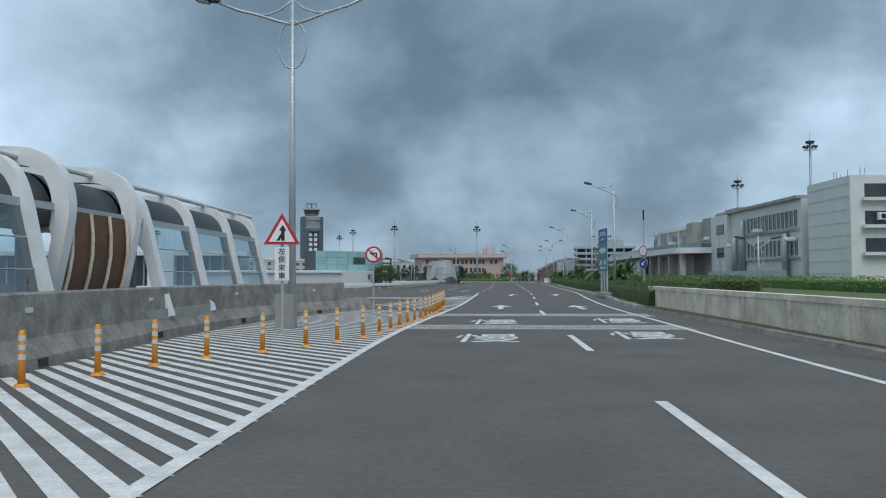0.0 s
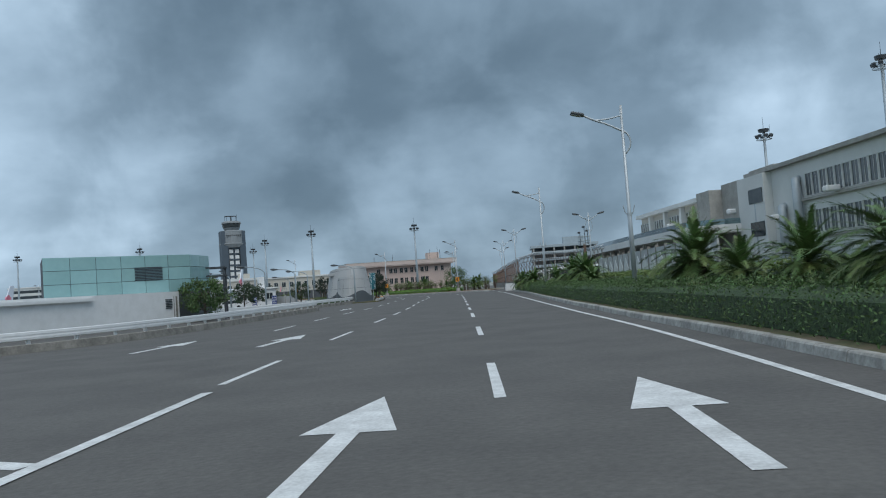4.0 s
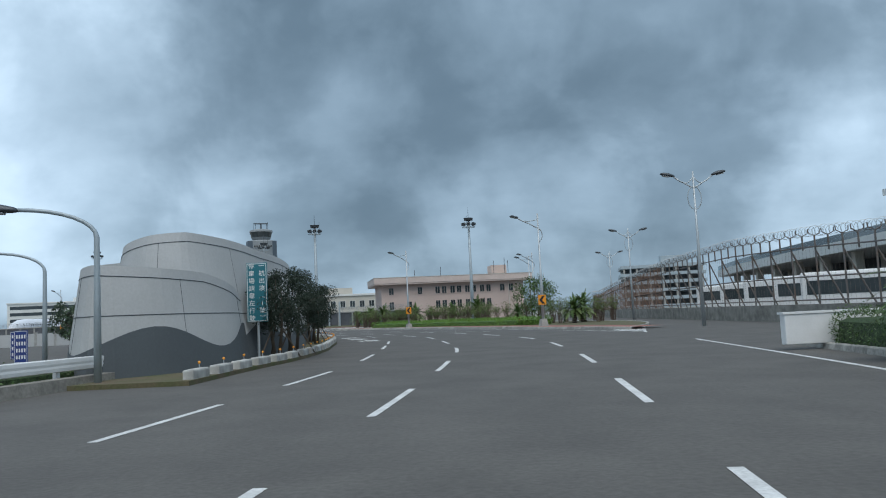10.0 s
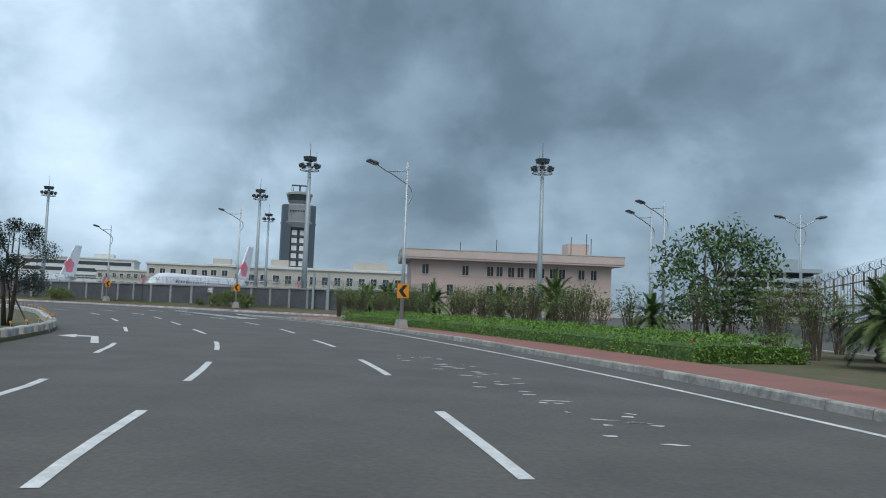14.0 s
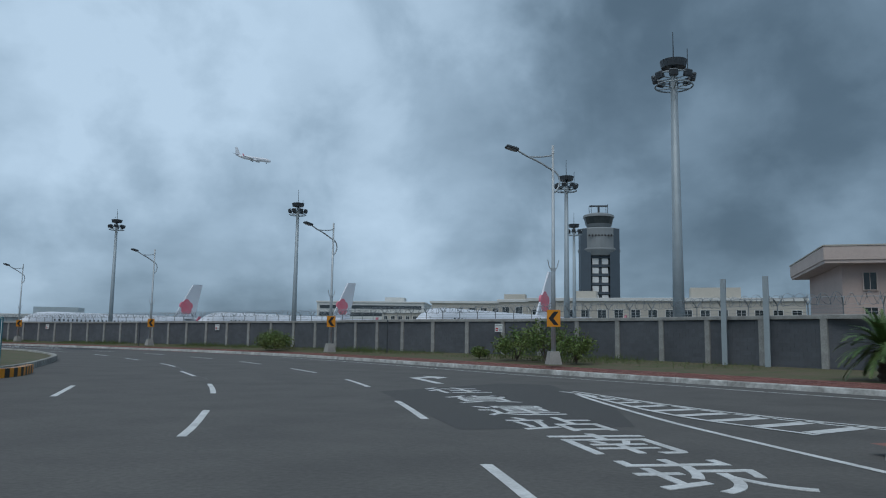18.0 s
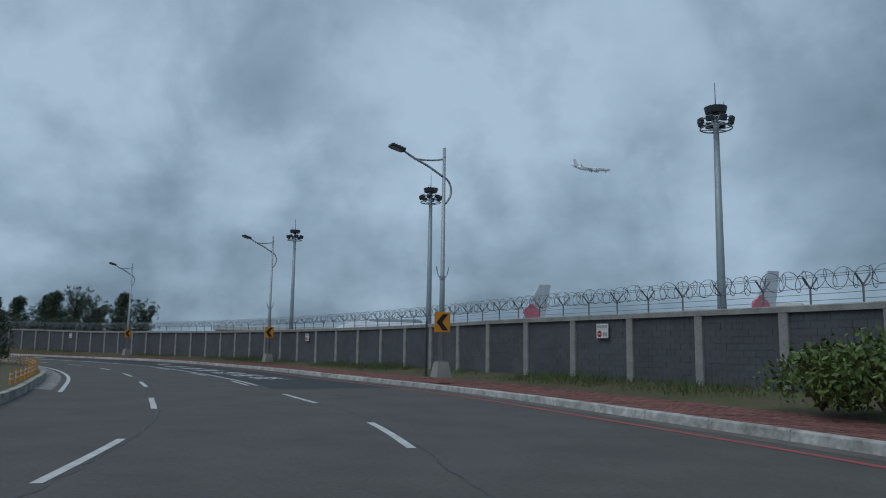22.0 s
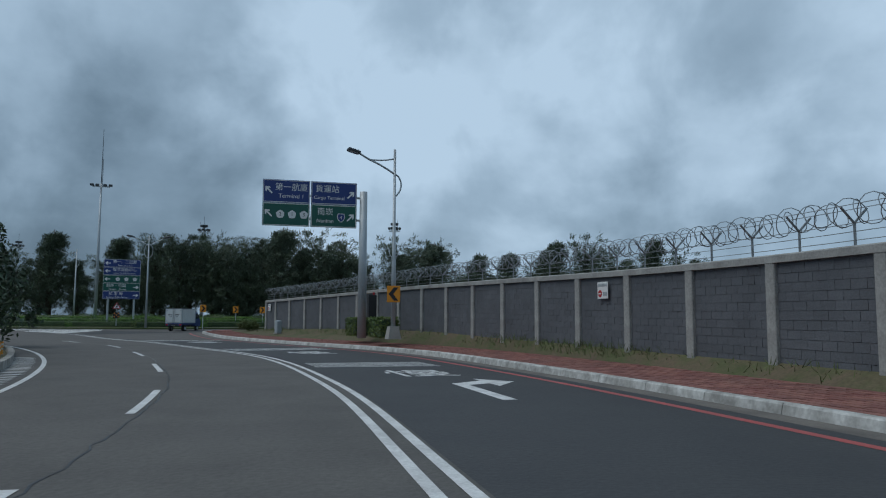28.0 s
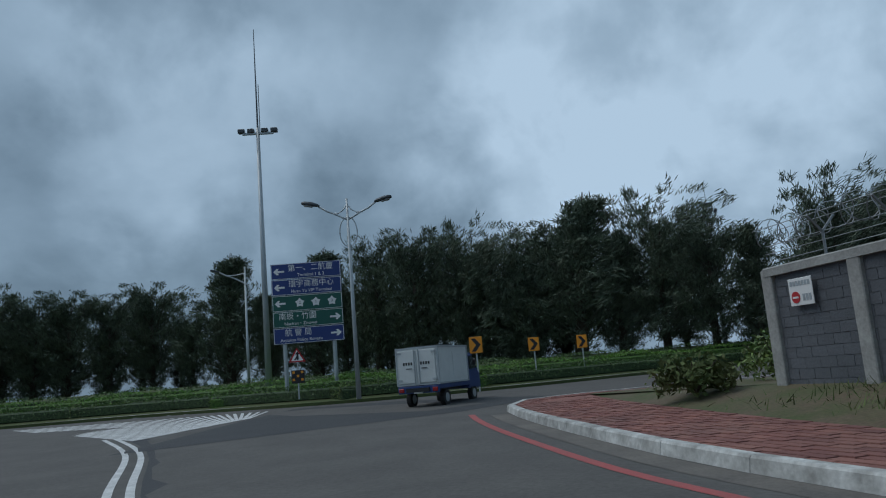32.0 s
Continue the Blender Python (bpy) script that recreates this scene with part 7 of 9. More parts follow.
# ---- left island: hedge and dark trees ----
hedge_row(spline([(-66, 251.2), (-74, 253.2), (-84, 254.4), (-94, 254.2)], 1.0), 2.4, 0.6, "bright_hedge", "bright green clipped hedge inside the bend", 15, 95, 0.08, 0.16)
TREES = [(-89.5, 255.3, 3.4, 1.7), (-93.4, 254.9, 3.6, 1.7), (-86, 250.2, 4.2, 1.7), (-92, 250.6, 4.6, 1.9), (-98, 250.2, 4.4, 1.8), (-104, 248.8, 4.9, 1.9), (-110, 246.6, 4.6, 1.8), (-117, 244.2, 4.4, 1.8), (-124, 241.2, 4.2, 1.7), (-100, 246, 5.6, 2.2), (-112, 241, 5.8, 2.2), (-90, 246, 5.4, 2.2), (-126, 247.6, 4.8, 1.8), (-133, 244.0, 5.6, 2.0), (-139, 241.0, 5.9, 2.1), (-145.5, 238.2, 6.2, 2.2), (-137, 236.5, 6.4, 2.2), (-147, 231.5, 6.6, 2.2)]
base_trees = []
for k in range(3):
    base_trees.append(limb_tree(4.6, 1.7, 70 + k, "dark_leaf", wind=(-0.3, 0.1, 0.5), clumps=44, per=95, size=0.1, low=0.12, cone=1.0, label="dark evergreen juniper swept by the wind", group="dark evergreens", clump_r=0.55, name="juniper_tree", trunks=2))
for k, (x, y, h, w) in enumerate(TREES + [(-30.2, 232.6, 3.6, 1.5), (-32.4, 234, 3.9, 1.5), (-31.5, 229.8, 4.4, 1.6), (-35.5, 236.2, 3.6, 1.5)]):
    if k < 3:
        to_pose(base_trees[k], (x, y, 0.14), 50 * k)
    else:
        copy_thing(base_trees[k % 3], pose(x, y, 0.14, 0, 0, 77 * k) @ Matrix.Scale(h / 4.6 * 1.25, 4))
# dark pruned trees before the grey building
for k, (x, y, h, w) in enumerate(((10.45, 157.9, 3.4, 1.2), (10.4, 160.7, 3.7, 1.4), (8.6, 173.4, 3.5, 0.9), (7.3, 178.0, 3.9, 1.3), (2.6, 192.6, 4.2, 1.2), (-1.0, 198.5, 4.6, 1.3), (-2.0, 203, 4.2, 1.4))):
    t = to_pose(limb_tree(h * 0.92, w, 90 + k, "cloud_leaf", wind=(0.3, 0.2, 0), clumps=15, per=700, size=0.042, low=0.36, label="dark cloud-pruned tree held by timber stakes", group="staked trees", trunks=2, clump_r=0.5), (x, y, 0.1))
    for j in range(3):
        bm = bmesh.new()
        a = 2.1 * j
        tube(bm, [(0.9 * math.cos(a), 0.9 * math.sin(a), 0), (0.1 * math.cos(a), 0.1 * math.sin(a), 1.3)], 0.03, 5)
        part("stake", bm, "bark", t)
hedge_row(spline([(5.5, 184), (2, 192), (-2.5, 200)], 0.8), 1.6, 0.6, "bush", "straggling low hedge on the soil island", 17, 60, 0.08, 0.12)

# ---- grey sculpted building ----


def leaning_wall(name, ctrl, tops, lean, ob, waves, zj):
    """A curved wall that leans inwards (to the left of its line), with a painted wave and joints."""
    line = spline(ctrl, 0.4)
    n = len(line) - 1
    side = [side_of(line, k) for k in range(n + 1)]
    top = [np.interp(k / n, [q[0] for q in tops], [q[1] for q in tops]) for k in range(n + 1)]

    def at(k, z, out=0.0):
        return line[k] - side[k] * (lean * z / 4.5 - out) + Vector((0, 0, z))

    bm = bmesh.new()
    prev = None
    for k in range(n + 1):
        zs = [top[k] * q / 8 for q in range(9)]
        cur = [bm.verts.new(at(k, z)) for z in zs] + [bm.verts.new(at(k, zs[-1], -0.35)), bm.verts.new(at(k, 0, -1.2))]
        if prev:
            for i in range(len(cur)):
                j = (i + 1) % len(cur)
                bm.faces.new((prev[i], cur[i], cur[j], prev[j]))
        prev = cur
        if k in (0, n):
            bm.faces.new(cur if k else cur[::-1])
    bmesh.ops.recalc_face_normals(bm, faces=bm.faces)
    part(name, bm, "stone", ob)
    bm = bmesh.new()
    prev = None
    for k in range(n + 1):
        h = 1.15 + waves[0] * math.sin(waves[1] * k * 0.4 + waves[2])
        cur = [bm.verts.new(at(k, h * q / 5, 0.012)) for q in range(6)]
        if prev:
            for i in range(5):
                bm.faces.new((prev[i], cur[i], cur[i + 1], prev[i + 1]))
        prev = cur
    bmesh.ops.recalc_face_normals(bm, faces=bm.faces)
    part("painted_wave", bm, "stone_dark", ob, "dark grey painted wave")
    for z in zj:
        bm = bmesh.new()
        tube(bm, [at(k, z if z > 0 else top[k] + z, 0.002) for k in range(n + 1)], 0.016, 4)
        part("joint", bm, "stone_dark", ob)
    for k in range(9, n, 11):
        bm = bmesh.new()
        tube(bm, [at(k, q, 0.004) for q in (0.3, 2, top[k] - 0.3)], 0.007, 4)
        part("joint", bm, "stone_dark", ob)


def grey_building():
    ob = thing("vent_building", "grey rendered sculpted building with leaning curved walls and dark wave", "building")
    leaning_wall("front_wall", [(5.3, 153.8), (5.9, 151.3), (7.4, 149.7), (8.9, 150.8), (9.7, 152.6), (10.0, 154.8), (9.7, 157)], [(0, 3.2), (0.35, 3.3), (0.7, 3.15), (1, 2.6)], 0.62, ob, (0.36, 1.05, 0.6), (1.85, -0.3))
    leaning_wall("rear_wall", [(3.4, 160), (4.4, 156.4), (6.6, 153.9), (8.6, 154.2), (9.6, 156.5), (9.8, 160), (9.4, 166), (8.3, 172), (6.9, 176.4)], [(0, 4.3), (0.3, 4.7), (0.5, 4.5), (0.8, 4.55), (1, 4.8)], 0.8, ob, (0.42, 0.8, 2.4), (1.85, -0.32))
    leaning_wall("end_wall", [(7.0, 175.5), (7.0, 180), (5.8, 186), (3.9, 191)], [(0, 3.6), (1, 3.5)], 0.5, ob, (0.36, 0.9, 1.2), (1.7, -0.25))
    bm = bmesh.new()
    prism(bm, [(4.2, 157), (7.4, 155.4), (8.4, 158), (8.4, 165), (7.0, 171.5), (4.5, 172)], 3.6, 3.9)
    part("flat_roof", bm, "stone", ob)


grey_building()

# ---- green box and white shed on the left ----


def green_box():
    ob = thing("green_plant_room", "plant room clad in pale green glass panels with a louvre", "building")
    A, B, C, D = Vector((-9.5, 109.0, 0)), Vector((-1.7, 115.5, 0)), Vector((-1.3, 119.3, 0)), Vector((-6.5, 122, 0))
    for a, b, n in ((A, B, 6), (B, C, 2), (C, D, 3)):
        d = b - a
        L = d.length
        yaw = math.degrees(math.atan2(d.y, d.x))
        for k in range(n):
            for r in range(3):
                bm = bmesh.new()
                bevelled(bm, (k + 0.5) * L / n, 0, 2.35 + r * 0.92 + 0.015, L / n - 0.03, 0.08, 0.89, 0.012, m=pose(a.x, a.y, 0, 0, 0, yaw), segs=1)
                part("panel", bm, "green_glass", ob)
    bm = bmesh.new()
    prism(bm, [(p.x, p.y) for p in (A, B, C, D, Vector((-12, 114, 0)))], 0.0, 5.05)
    part("core", bm, "stone_dark", ob)
    bm = bmesh.new()
    d = (B - A).normalized()
    yaw = math.degrees(math.atan2(d.y, d.x))
    for k in range(9):
        box(bm, 7.0, -0.07, 3.3 + 0.11 * k, 2.0, 0.05, 0.06, m=pose(A.x, A.y, 0, 0, 0, yaw) @ pose(0, 0, 0))
    part("louvre", bm, "dark_steel", ob)


green_box()


def white_shed():
    ob = thing("white_shed", "long low white rendered shed with streaked walls", "shed")
    a, b = Vector((-14.0, 92.0, 0)), Vector((-2.2, 114.0, 0))
    d = b - a
    yaw = math.degrees(math.atan2(d.y, d.x))
    L = d.length
    bm = bmesh.new()
    prism(bm, [(0, 0), (L, 0), (L, 9), (0, 9)], 0, 2.35, pose(a.x, a.y, 0, 0, 0, yaw))
    part("wall", bm, "white", ob)
    bm = bmesh.new()
    prism(bm, [(-0.3, -0.25), (L * 0.7, -0.25), (L * 0.7, 9), (-0.3, 9)], 2.0, 2.2, pose(a.x, a.y, 0, 0, 0, yaw))
    part("eaves", bm, "white", ob)
    bm = bmesh.new()
    for k in range(6):
        box(bm, L - 1.0, -0.03, 1.15 + 0.12 * k, 0.6, 0.05, 0.07, m=pose(a.x, a.y, 0, 0, 0, yaw))
    part("vent_grille", bm, "dark_steel", ob)
    bm = bmesh.new()
    for x, w in ((L - 0.25, 0.16), (L - 0.5, 0.05)):
        box(bm, x, -0.004, 0.0, w, 0.01, 2.0, m=pose(a.x, a.y, 0, 0, 0, yaw))
    part("water_stain", bm, "dark_concrete", ob)


white_shed()
to_pose(limb_tree(3.0, 1.9, 120, "hedge", clumps=30, per=120, size=0.1, low=0.3, label="rounded green tree before the white shed", name="tree"), (-0.4, 114.2, 0))


def glass_hall():
    """The far left station hall, low with slanted glazing bars."""
    ob = thing("station_hall", "long low station hall with grey louvred glazing", "building", (-40, 96, 0), 10)
    bm = bmesh.new()
    box(bm, 0, 6, 0, 46, 12, 4.2)
    part("hall_body", bm, "window", ob)
    bm = bmesh.new()
    box(bm, 0, 5.6, 4.2, 48, 14, 0.5)
    part("roof", bm, "pale_wall", ob)
    for k in range(30):
        bm = bmesh.new()
        box(bm, -22.4 + k * 1.55, -0.1, 0, 0.18, 0.25, 4.3)
        part("fin", bm, "pole_grey", ob)
    bm = bmesh.new()
    box(bm, 14, -1, 0, 3, 2, 4.6)
    part("white_pier", bm, "white", ob)


glass_hall()
for k in range(6):
    ob = thing("flag_pole", "slim bare white flag pole", "flag pole", (-38 + 1.7 * k, 120, 0), group="flag poles")
    bm = bmesh.new()
    tube(bm, [(0, 0, 0), (0, 0, 11)], [0.09, 0.04], 8)
    part("pole", bm, "white", ob)
    bm = bmesh.new()
    box(bm, 0, 0, 0, 0.5, 0.5, 0.2)
    part("foot", bm, "concrete", ob)


def pergola():
    ob = thing("steel_frame", "dark steel frame stair beside the green plant room", "steel frame", (-1.6, 118.5, 0), 8)
    for x in (0, 1.6):
        for y in (0, 1.6):
            bm = bmesh.new()
            box(bm, x, y, 0, 0.14, 0.14, 4.1)
            part("column", bm, "dark_steel", ob)
    for z in (2.4, 3.4, 4.05):
        for x, y, sx, sy in ((0.8, 0, 1.9, 0.12), (0.8, 1.6, 1.9, 0.12), (0, 0.8, 0.12, 1.9), (1.6, 0.8, 0.12, 1.9)):
            bm = bmesh.new()
            box(bm, x, y, z, sx, sy, 0.12)
            part("beam", bm, "dark_steel", ob)


pergola()

# ---- buildings ----


def window_row(parent, origin, yaw, xs, z, w, h, mat="window", frame_mat="pale_wall", depth=0.1, name="window"):
    """Windows in a wall that faces local -y: a pane set back in a frame."""
    for x in xs:
        m = pose(*origin, 0, 0, yaw) @ pose(x, 0, 0)
        bm = bmesh.new()
        box(bm, 0, -0.02, z, w, 0.06, h, m=m)
        win = part(name, bm, mat, parent)
        bm = bmesh.new()
        for a, b, c, d in ((0, z - 0.08, w + 0.2, 0.08), (0, z + h, w + 0.2, 0.08)):
            box(bm, a, -depth / 2 - 0.02, b, c, depth + 0.06, d, m=m)
        for s in (-1, 1):
            box(bm, s * (w / 2 + 0.05), -depth / 2 - 0.02, z, 0.1, depth + 0.06, h, m=m)
        box(bm, 0, -0.06, z, 0.05, 0.04, h, m=m)
        part("frame", bm, frame_mat, win)


def pink_building():
    ob = thing("pink_office_building", "two-storey pink tiled office with a wide flat roof band", "building", (-3.0, 295.4, 0), 12.5)
    L = 32.5
    bm = bmesh.new()
    box(bm, L / 2, 8, 0, L, 16, 8.6)
    part("wall", bm, "pink", ob)
    bm = bmesh.new()
    box(bm, L / 2, 8, 8.55, L + 3.2, 19, 0.25)
    part("soffit", bm, "pink_trim", ob)
    bm = bmesh.new()
    bevelled(bm, L / 2, 8, 8.8, L + 3.4, 19.2, 1.25, 0.05, segs=1)
    part("roof_band", bm, "pink_trim", ob)
    bm = bmesh.new()
    box(bm, L / 2, 8, 10.05, L + 3.5, 19.3, 0.12)
    part("roof_edge", bm, "beige_wall", ob)
    bm = bmesh.new()
    box(bm, L - 4.5, 6, 10, 3.6, 4, 2.4)
    part("roof_house", bm, "pink", ob)
    bm = bmesh.new()
    for x, h in ((L - 6, 3.4), (L - 3.4, 4.0), (L - 2.6, 3.3), (8, 1.8), (14, 2.4)):
        tube(bm, [(x, 3, 10), (x, 3, 10 + h)], 0.06, 5)
    part("antenna", bm, "dark_steel", ob)
    xs = [2.2, 8.6] + [x + o for x in (12.6, 16.0, 19.4, 22.8) for o in (0, 1.5)] + [27.5, 29.5]
    window_row(ob, (0, -0.02, 0), 0, xs, 6.3, 1.0, 1.5, frame_mat="pink_trim")
    window_row(ob, (0, -0.02, 0), 0, [2.2, 6.2] + xs[2:10], 3.0, 1.0, 1.7, frame_mat="pink_trim")
    bm = bmesh.new()
    tube(bm, [(29.0, -0.1, 0), (29.0, -0.1, 8.5)], 0.08, 6)
    part("downpipe", bm, "beige_wall", ob)


pink_building()


def plain_block(name, label, at, yaw, sx, sy, h, mat, rows=2, cols=8, trim="pale_wall", roof=0.6, band=False):
    ob = thing(name, label, "building", at, yaw)
    bm = bmesh.new()
    box(bm, 0, sy / 2, 0, sx, sy, h)
    part("wall", bm, mat, ob)
    bm = bmesh.new()
    bevelled(bm, 0, sy / 2, h, sx + 0.8, sy + 0.8, roof, 0.05, segs=1)
    part("roof", bm, trim, ob)
    for r in range(rows):
        z = 1.2 + r * (h - 0.8) / rows
        hh = (h - 0.8) / rows * 0.5
        if band:
            bm = bmesh.new()
            box(bm, 0, -0.02, z, sx * 0.95, 0.08, hh)
            part("window_band", bm, "window", ob)
        else:
            w = sx / cols
            window_row(ob, (0, -0.02, 0), 0, [-sx / 2 + w * (k + 0.5) for k in range(cols)], z, w * 0.5, hh, frame_mat=trim)
    bm = bmesh.new()
    box(bm, sx * 0.2, sy * 0.4, h + roof, sx * 0.18, sy * 0.3, 2.0)
    part("roof_house", bm, mat, ob)
    return ob


plain_block("grey_office_building", "long grey office with rows of dark windows", (-32, 352, 0), 14, 46, 14, 8.4, "beige_wall", 2, 16)
plain_block("brown_office_building", "low brown office behind the wall", (-58, 372, 0), 14, 26, 14, 9.5, "beige_wall", 3, 9)
plain_block("beige_office_building", "beige two-storey office beyond the apron", (-112, 408, 0), 20, 26, 16, 8.6, "beige_wall", 3, 12)
plain_block("striped_hangar", "white hangar with blue horizontal bands", (-173, 468, 0), 25, 43, 30, 15.2, "pale_wall", 5, 1, band=True)
plain_block("beige_office_building", "beige two-storey office beside the apron", (-84, 392, 0), 18, 30, 14, 10.4, "beige_wall", 3, 10)


def car_park():
    ob = thing("car_park_building", "grey multi-storey car park with open decks", "building", (104, 480, 0), -8)
    for k in range(6):
        bm = bmesh.new()
        bevelled(bm, 0, 14, 3.7 * k, 38, 28, 1.5, 0.05, segs=1)
        part("deck", bm, "pole_grey", ob)
    for k in range(7):
        for y in (0.6, 27.4):
            bm = bmesh.new()
            box(bm, -17.4 + 5.8 * k, y, 0, 0.8, 0.8, 20)
            part("column", bm, "concrete", ob)
    # added dark block stands in for the shade between the open decks
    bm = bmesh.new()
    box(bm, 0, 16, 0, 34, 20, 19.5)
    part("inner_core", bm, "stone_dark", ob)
    bm = bmesh.new()
    bevelled(bm, 6, 12, 20, 12, 8, 4.2, 0.05, segs=1)
    part("stair_house", bm, "pole_grey", ob)


car_park()
plain_block("distant_shed", "low pale cargo shed with a flat roof beyond the wall", (-190, 330, 0), 40, 60, 20, 5.2, "pole_grey", 1, 1, band=True, roof=0.9)
plain_block("guard_hut", "small white guard hut beside the inner road", (-18, 176, 0), 10, 4, 3, 2.6, "white", 1, 2, roof=0.3)
plain_block("white_lodge", "white building beyond the inner road", (-13, 196, 0), 20, 7, 5, 3.0, "white", 1, 3, roof=0.3)


def terminal():
    """The terminal along the right of the first straight; its long side faces the road."""
    ob = thing("terminal_building", "pale panelled airport terminal with window bands, stair blocks and ducts", "terminal", (64.5, 0, 0), 0)
    west = -90
    bm = bmesh.new()
    box(bm, 9, 118, 0, 18, 12.6, 15.3)
    part("south_block", bm, "pale_wall", ob)
    for k in range(8):
        bm = bmesh.new()
        box(bm, -0.02, 118, 1.8 * k + 1.6, 0.06, 12.6, 0.05)
        part("panel_joint", bm, "stone", ob)
    for z in (4.6, 8.4, 12.2):
        bm = bmesh.new()
        box(bm, 9, 111.66, z, 14, 0.1, 1.9)
        part("window_band", bm, "window", ob)
        bm = bmesh.new()
        box(bm, 9, 111.2, z - 0.5, 15, 0.7, 0.45)
        part("ledge", bm, "pale_wall", ob)
    for x in (4.0, 6.0):
        bm = bmesh.new()
        bevelled(bm, x, 111.0, 9.0, 1.3, 0.6, 1.0, 0.05, segs=1)
        ac = part("air_conditioner", bm, "white", ob)
        bm = bmesh.new()
        bmesh.ops.create_cone(bm, cap_ends=True, segments=14, radius1=0.36, radius2=0.36, depth=0.05, matrix=pose(x, 110.68, 9.5, 90, 0, 0))
        part("fan_grille", bm, "black", ac)
    bm = bmesh.new()
    for k in range(9):
        tube(bm, [(2 + k * 0.7, 120 + 0.8 * math.sin(k), 15.3), (2 + k * 0.7, 120 + 0.8 * math.sin(k), 16.8 + math.sin(3 * k))], 0.07, 5)
    part("antenna_rack", bm, "pole_grey", ob)
    # main wing
    bm = bmesh.new()
    box(bm, 10, 145, 0, 20, 37, 13.6)
    part("main_wing", bm, "pale_wall", ob)
    bm = bmesh.new()
    box(bm, 9.6, 145, 13.6, 20.8, 37, 0.5)
    part("parapet", bm, "concrete", ob)
    for z in (4.6, 9.2):
        xs = [-(128.2 + 1.62 * k) for k in range(13)]
        window_row(ob, (-0.02, 0, 0), west, xs, z, 1.3, 2.7)
        bm = bmesh.new()
        box(bm, -0.25, 138, z - 0.6, 0.5, 22, 0.3)
        part("sill_band", bm, "concrete", ob)
    for y, z1 in ((149.5, 11.5), (153.5, 8.5), (131, 8), (160, 10.5)):
        bm = bmesh.new()
        tube(bm, [(-0.7, y, 0.3), (-0.7, y, z1 - 0.8), (-0.6, y + 0.3, z1 - 0.2), (0.3, y + 0.6, z1)], 0.55, 10)
        part("duct", bm, "galv", ob, smooth=True)
    # stair blocks
    for y, sy, h, px in ((161, 8, 13.5, -1.2), (168, 6, 13.6, -1.0), (173.5, 5, 13.0, -3.0)):
        bm = bmesh.new()
        box(bm, 6 + px / 2, y, 0, 12 - px, sy, h)
        part("stair_block", bm, "pale_wall" if y < 165 else "concrete", ob)
    for z in (5.0, 9.6):
        bm = bmesh.new()
        box(bm, -1.25, 159.5, z, 0.1, 4.0, 2.0)
        part("dark_opening", bm, "window", ob)
    # north wing
    bm = bmesh.new()
    box(bm, 10, 196, 0, 20, 36, 12.2)
    part("north_wing", bm, "beige_wall", ob)
    bm = bmesh.new()
    box(bm, 9.4, 196, 12.2, 21.2, 36, 0.7)
    part("parapet", bm, "pale_wall", ob)
    for k in range(4):
        y0 = 181 + k * 8.6
        bm = bmesh.new()
        box(bm, -0.4, y0, 0, 0.8, 0.9, 12.2)
        part("pilaster", bm, "pale_wall", ob)
        window_row(ob, (-0.02, 0, 0), west, [-(y0 + 1.6 + 1.35 * j) for j in range(5)], 8.6, 0.95, 2.4)
    for k in range(7):
        bm = bmesh.new()
        bevelled(bm, -1.2, 128 + k * 13.0, 8.9 if k % 2 else 6.8, 1.7, 1.1, 0.7, 0.15, segs=1)
        part("floodlight_box", bm, "white", ob)
    for k in range(12):
        bm = bmesh.new()
        box(bm, -3.4, 126 + k * 3.0, 0.3, 0.06, 2.8, 1.9)
        part("mesh_screen", bm, "galv", ob)
    bm = bmesh.new()
    box(bm, 9, 170, 13.4, 8, 8, 2.4)
    part("roof_house", bm, "concrete", ob)


terminal()


def deck():
    ob = thing("elevated_road", "white elevated drop-off road on concrete columns", "elevated road")
    line = spline([(66, 164.6), (60, 165.0), (56.4, 167), (56, 174), (56.4, 190), (57.4, 215), (60, 249), (64, 275)], 1.0)
    bm = bmesh.new()
    sweep(bm, line, [(0, 6.1), (0, 7.3), (0.3, 7.3), (0.3, 6.7), (11, 6.7), (11, 6.1)], closed=True)
    part("fascia", bm, "pale_wall", ob)
    s = 2.0
    while s < length_of(line):
        p, yaw = along(line, s)
        for o in (2.0, 9.0):
            bm = bmesh.new()
            bevelled(bm, o, 0, 0, 1.0, 1.0, 6.12, 0.08, m=pose(p.x, p.y, 0, 0, 0, yaw), segs=1)
            part("column", bm, "beige_wall", ob)
        s += 9.0
    bm = bmesh.new()
    sweep(bm, offset(line, 0.15), [(-0.03, 7.3), (-0.03, 8.1), (0.03, 8.1), (0.03, 7.3)], closed=True)
    part("glass_rail", bm, GLASS, ob)
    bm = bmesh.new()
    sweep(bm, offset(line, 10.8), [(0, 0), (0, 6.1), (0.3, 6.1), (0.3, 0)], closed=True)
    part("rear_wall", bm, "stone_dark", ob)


deck()


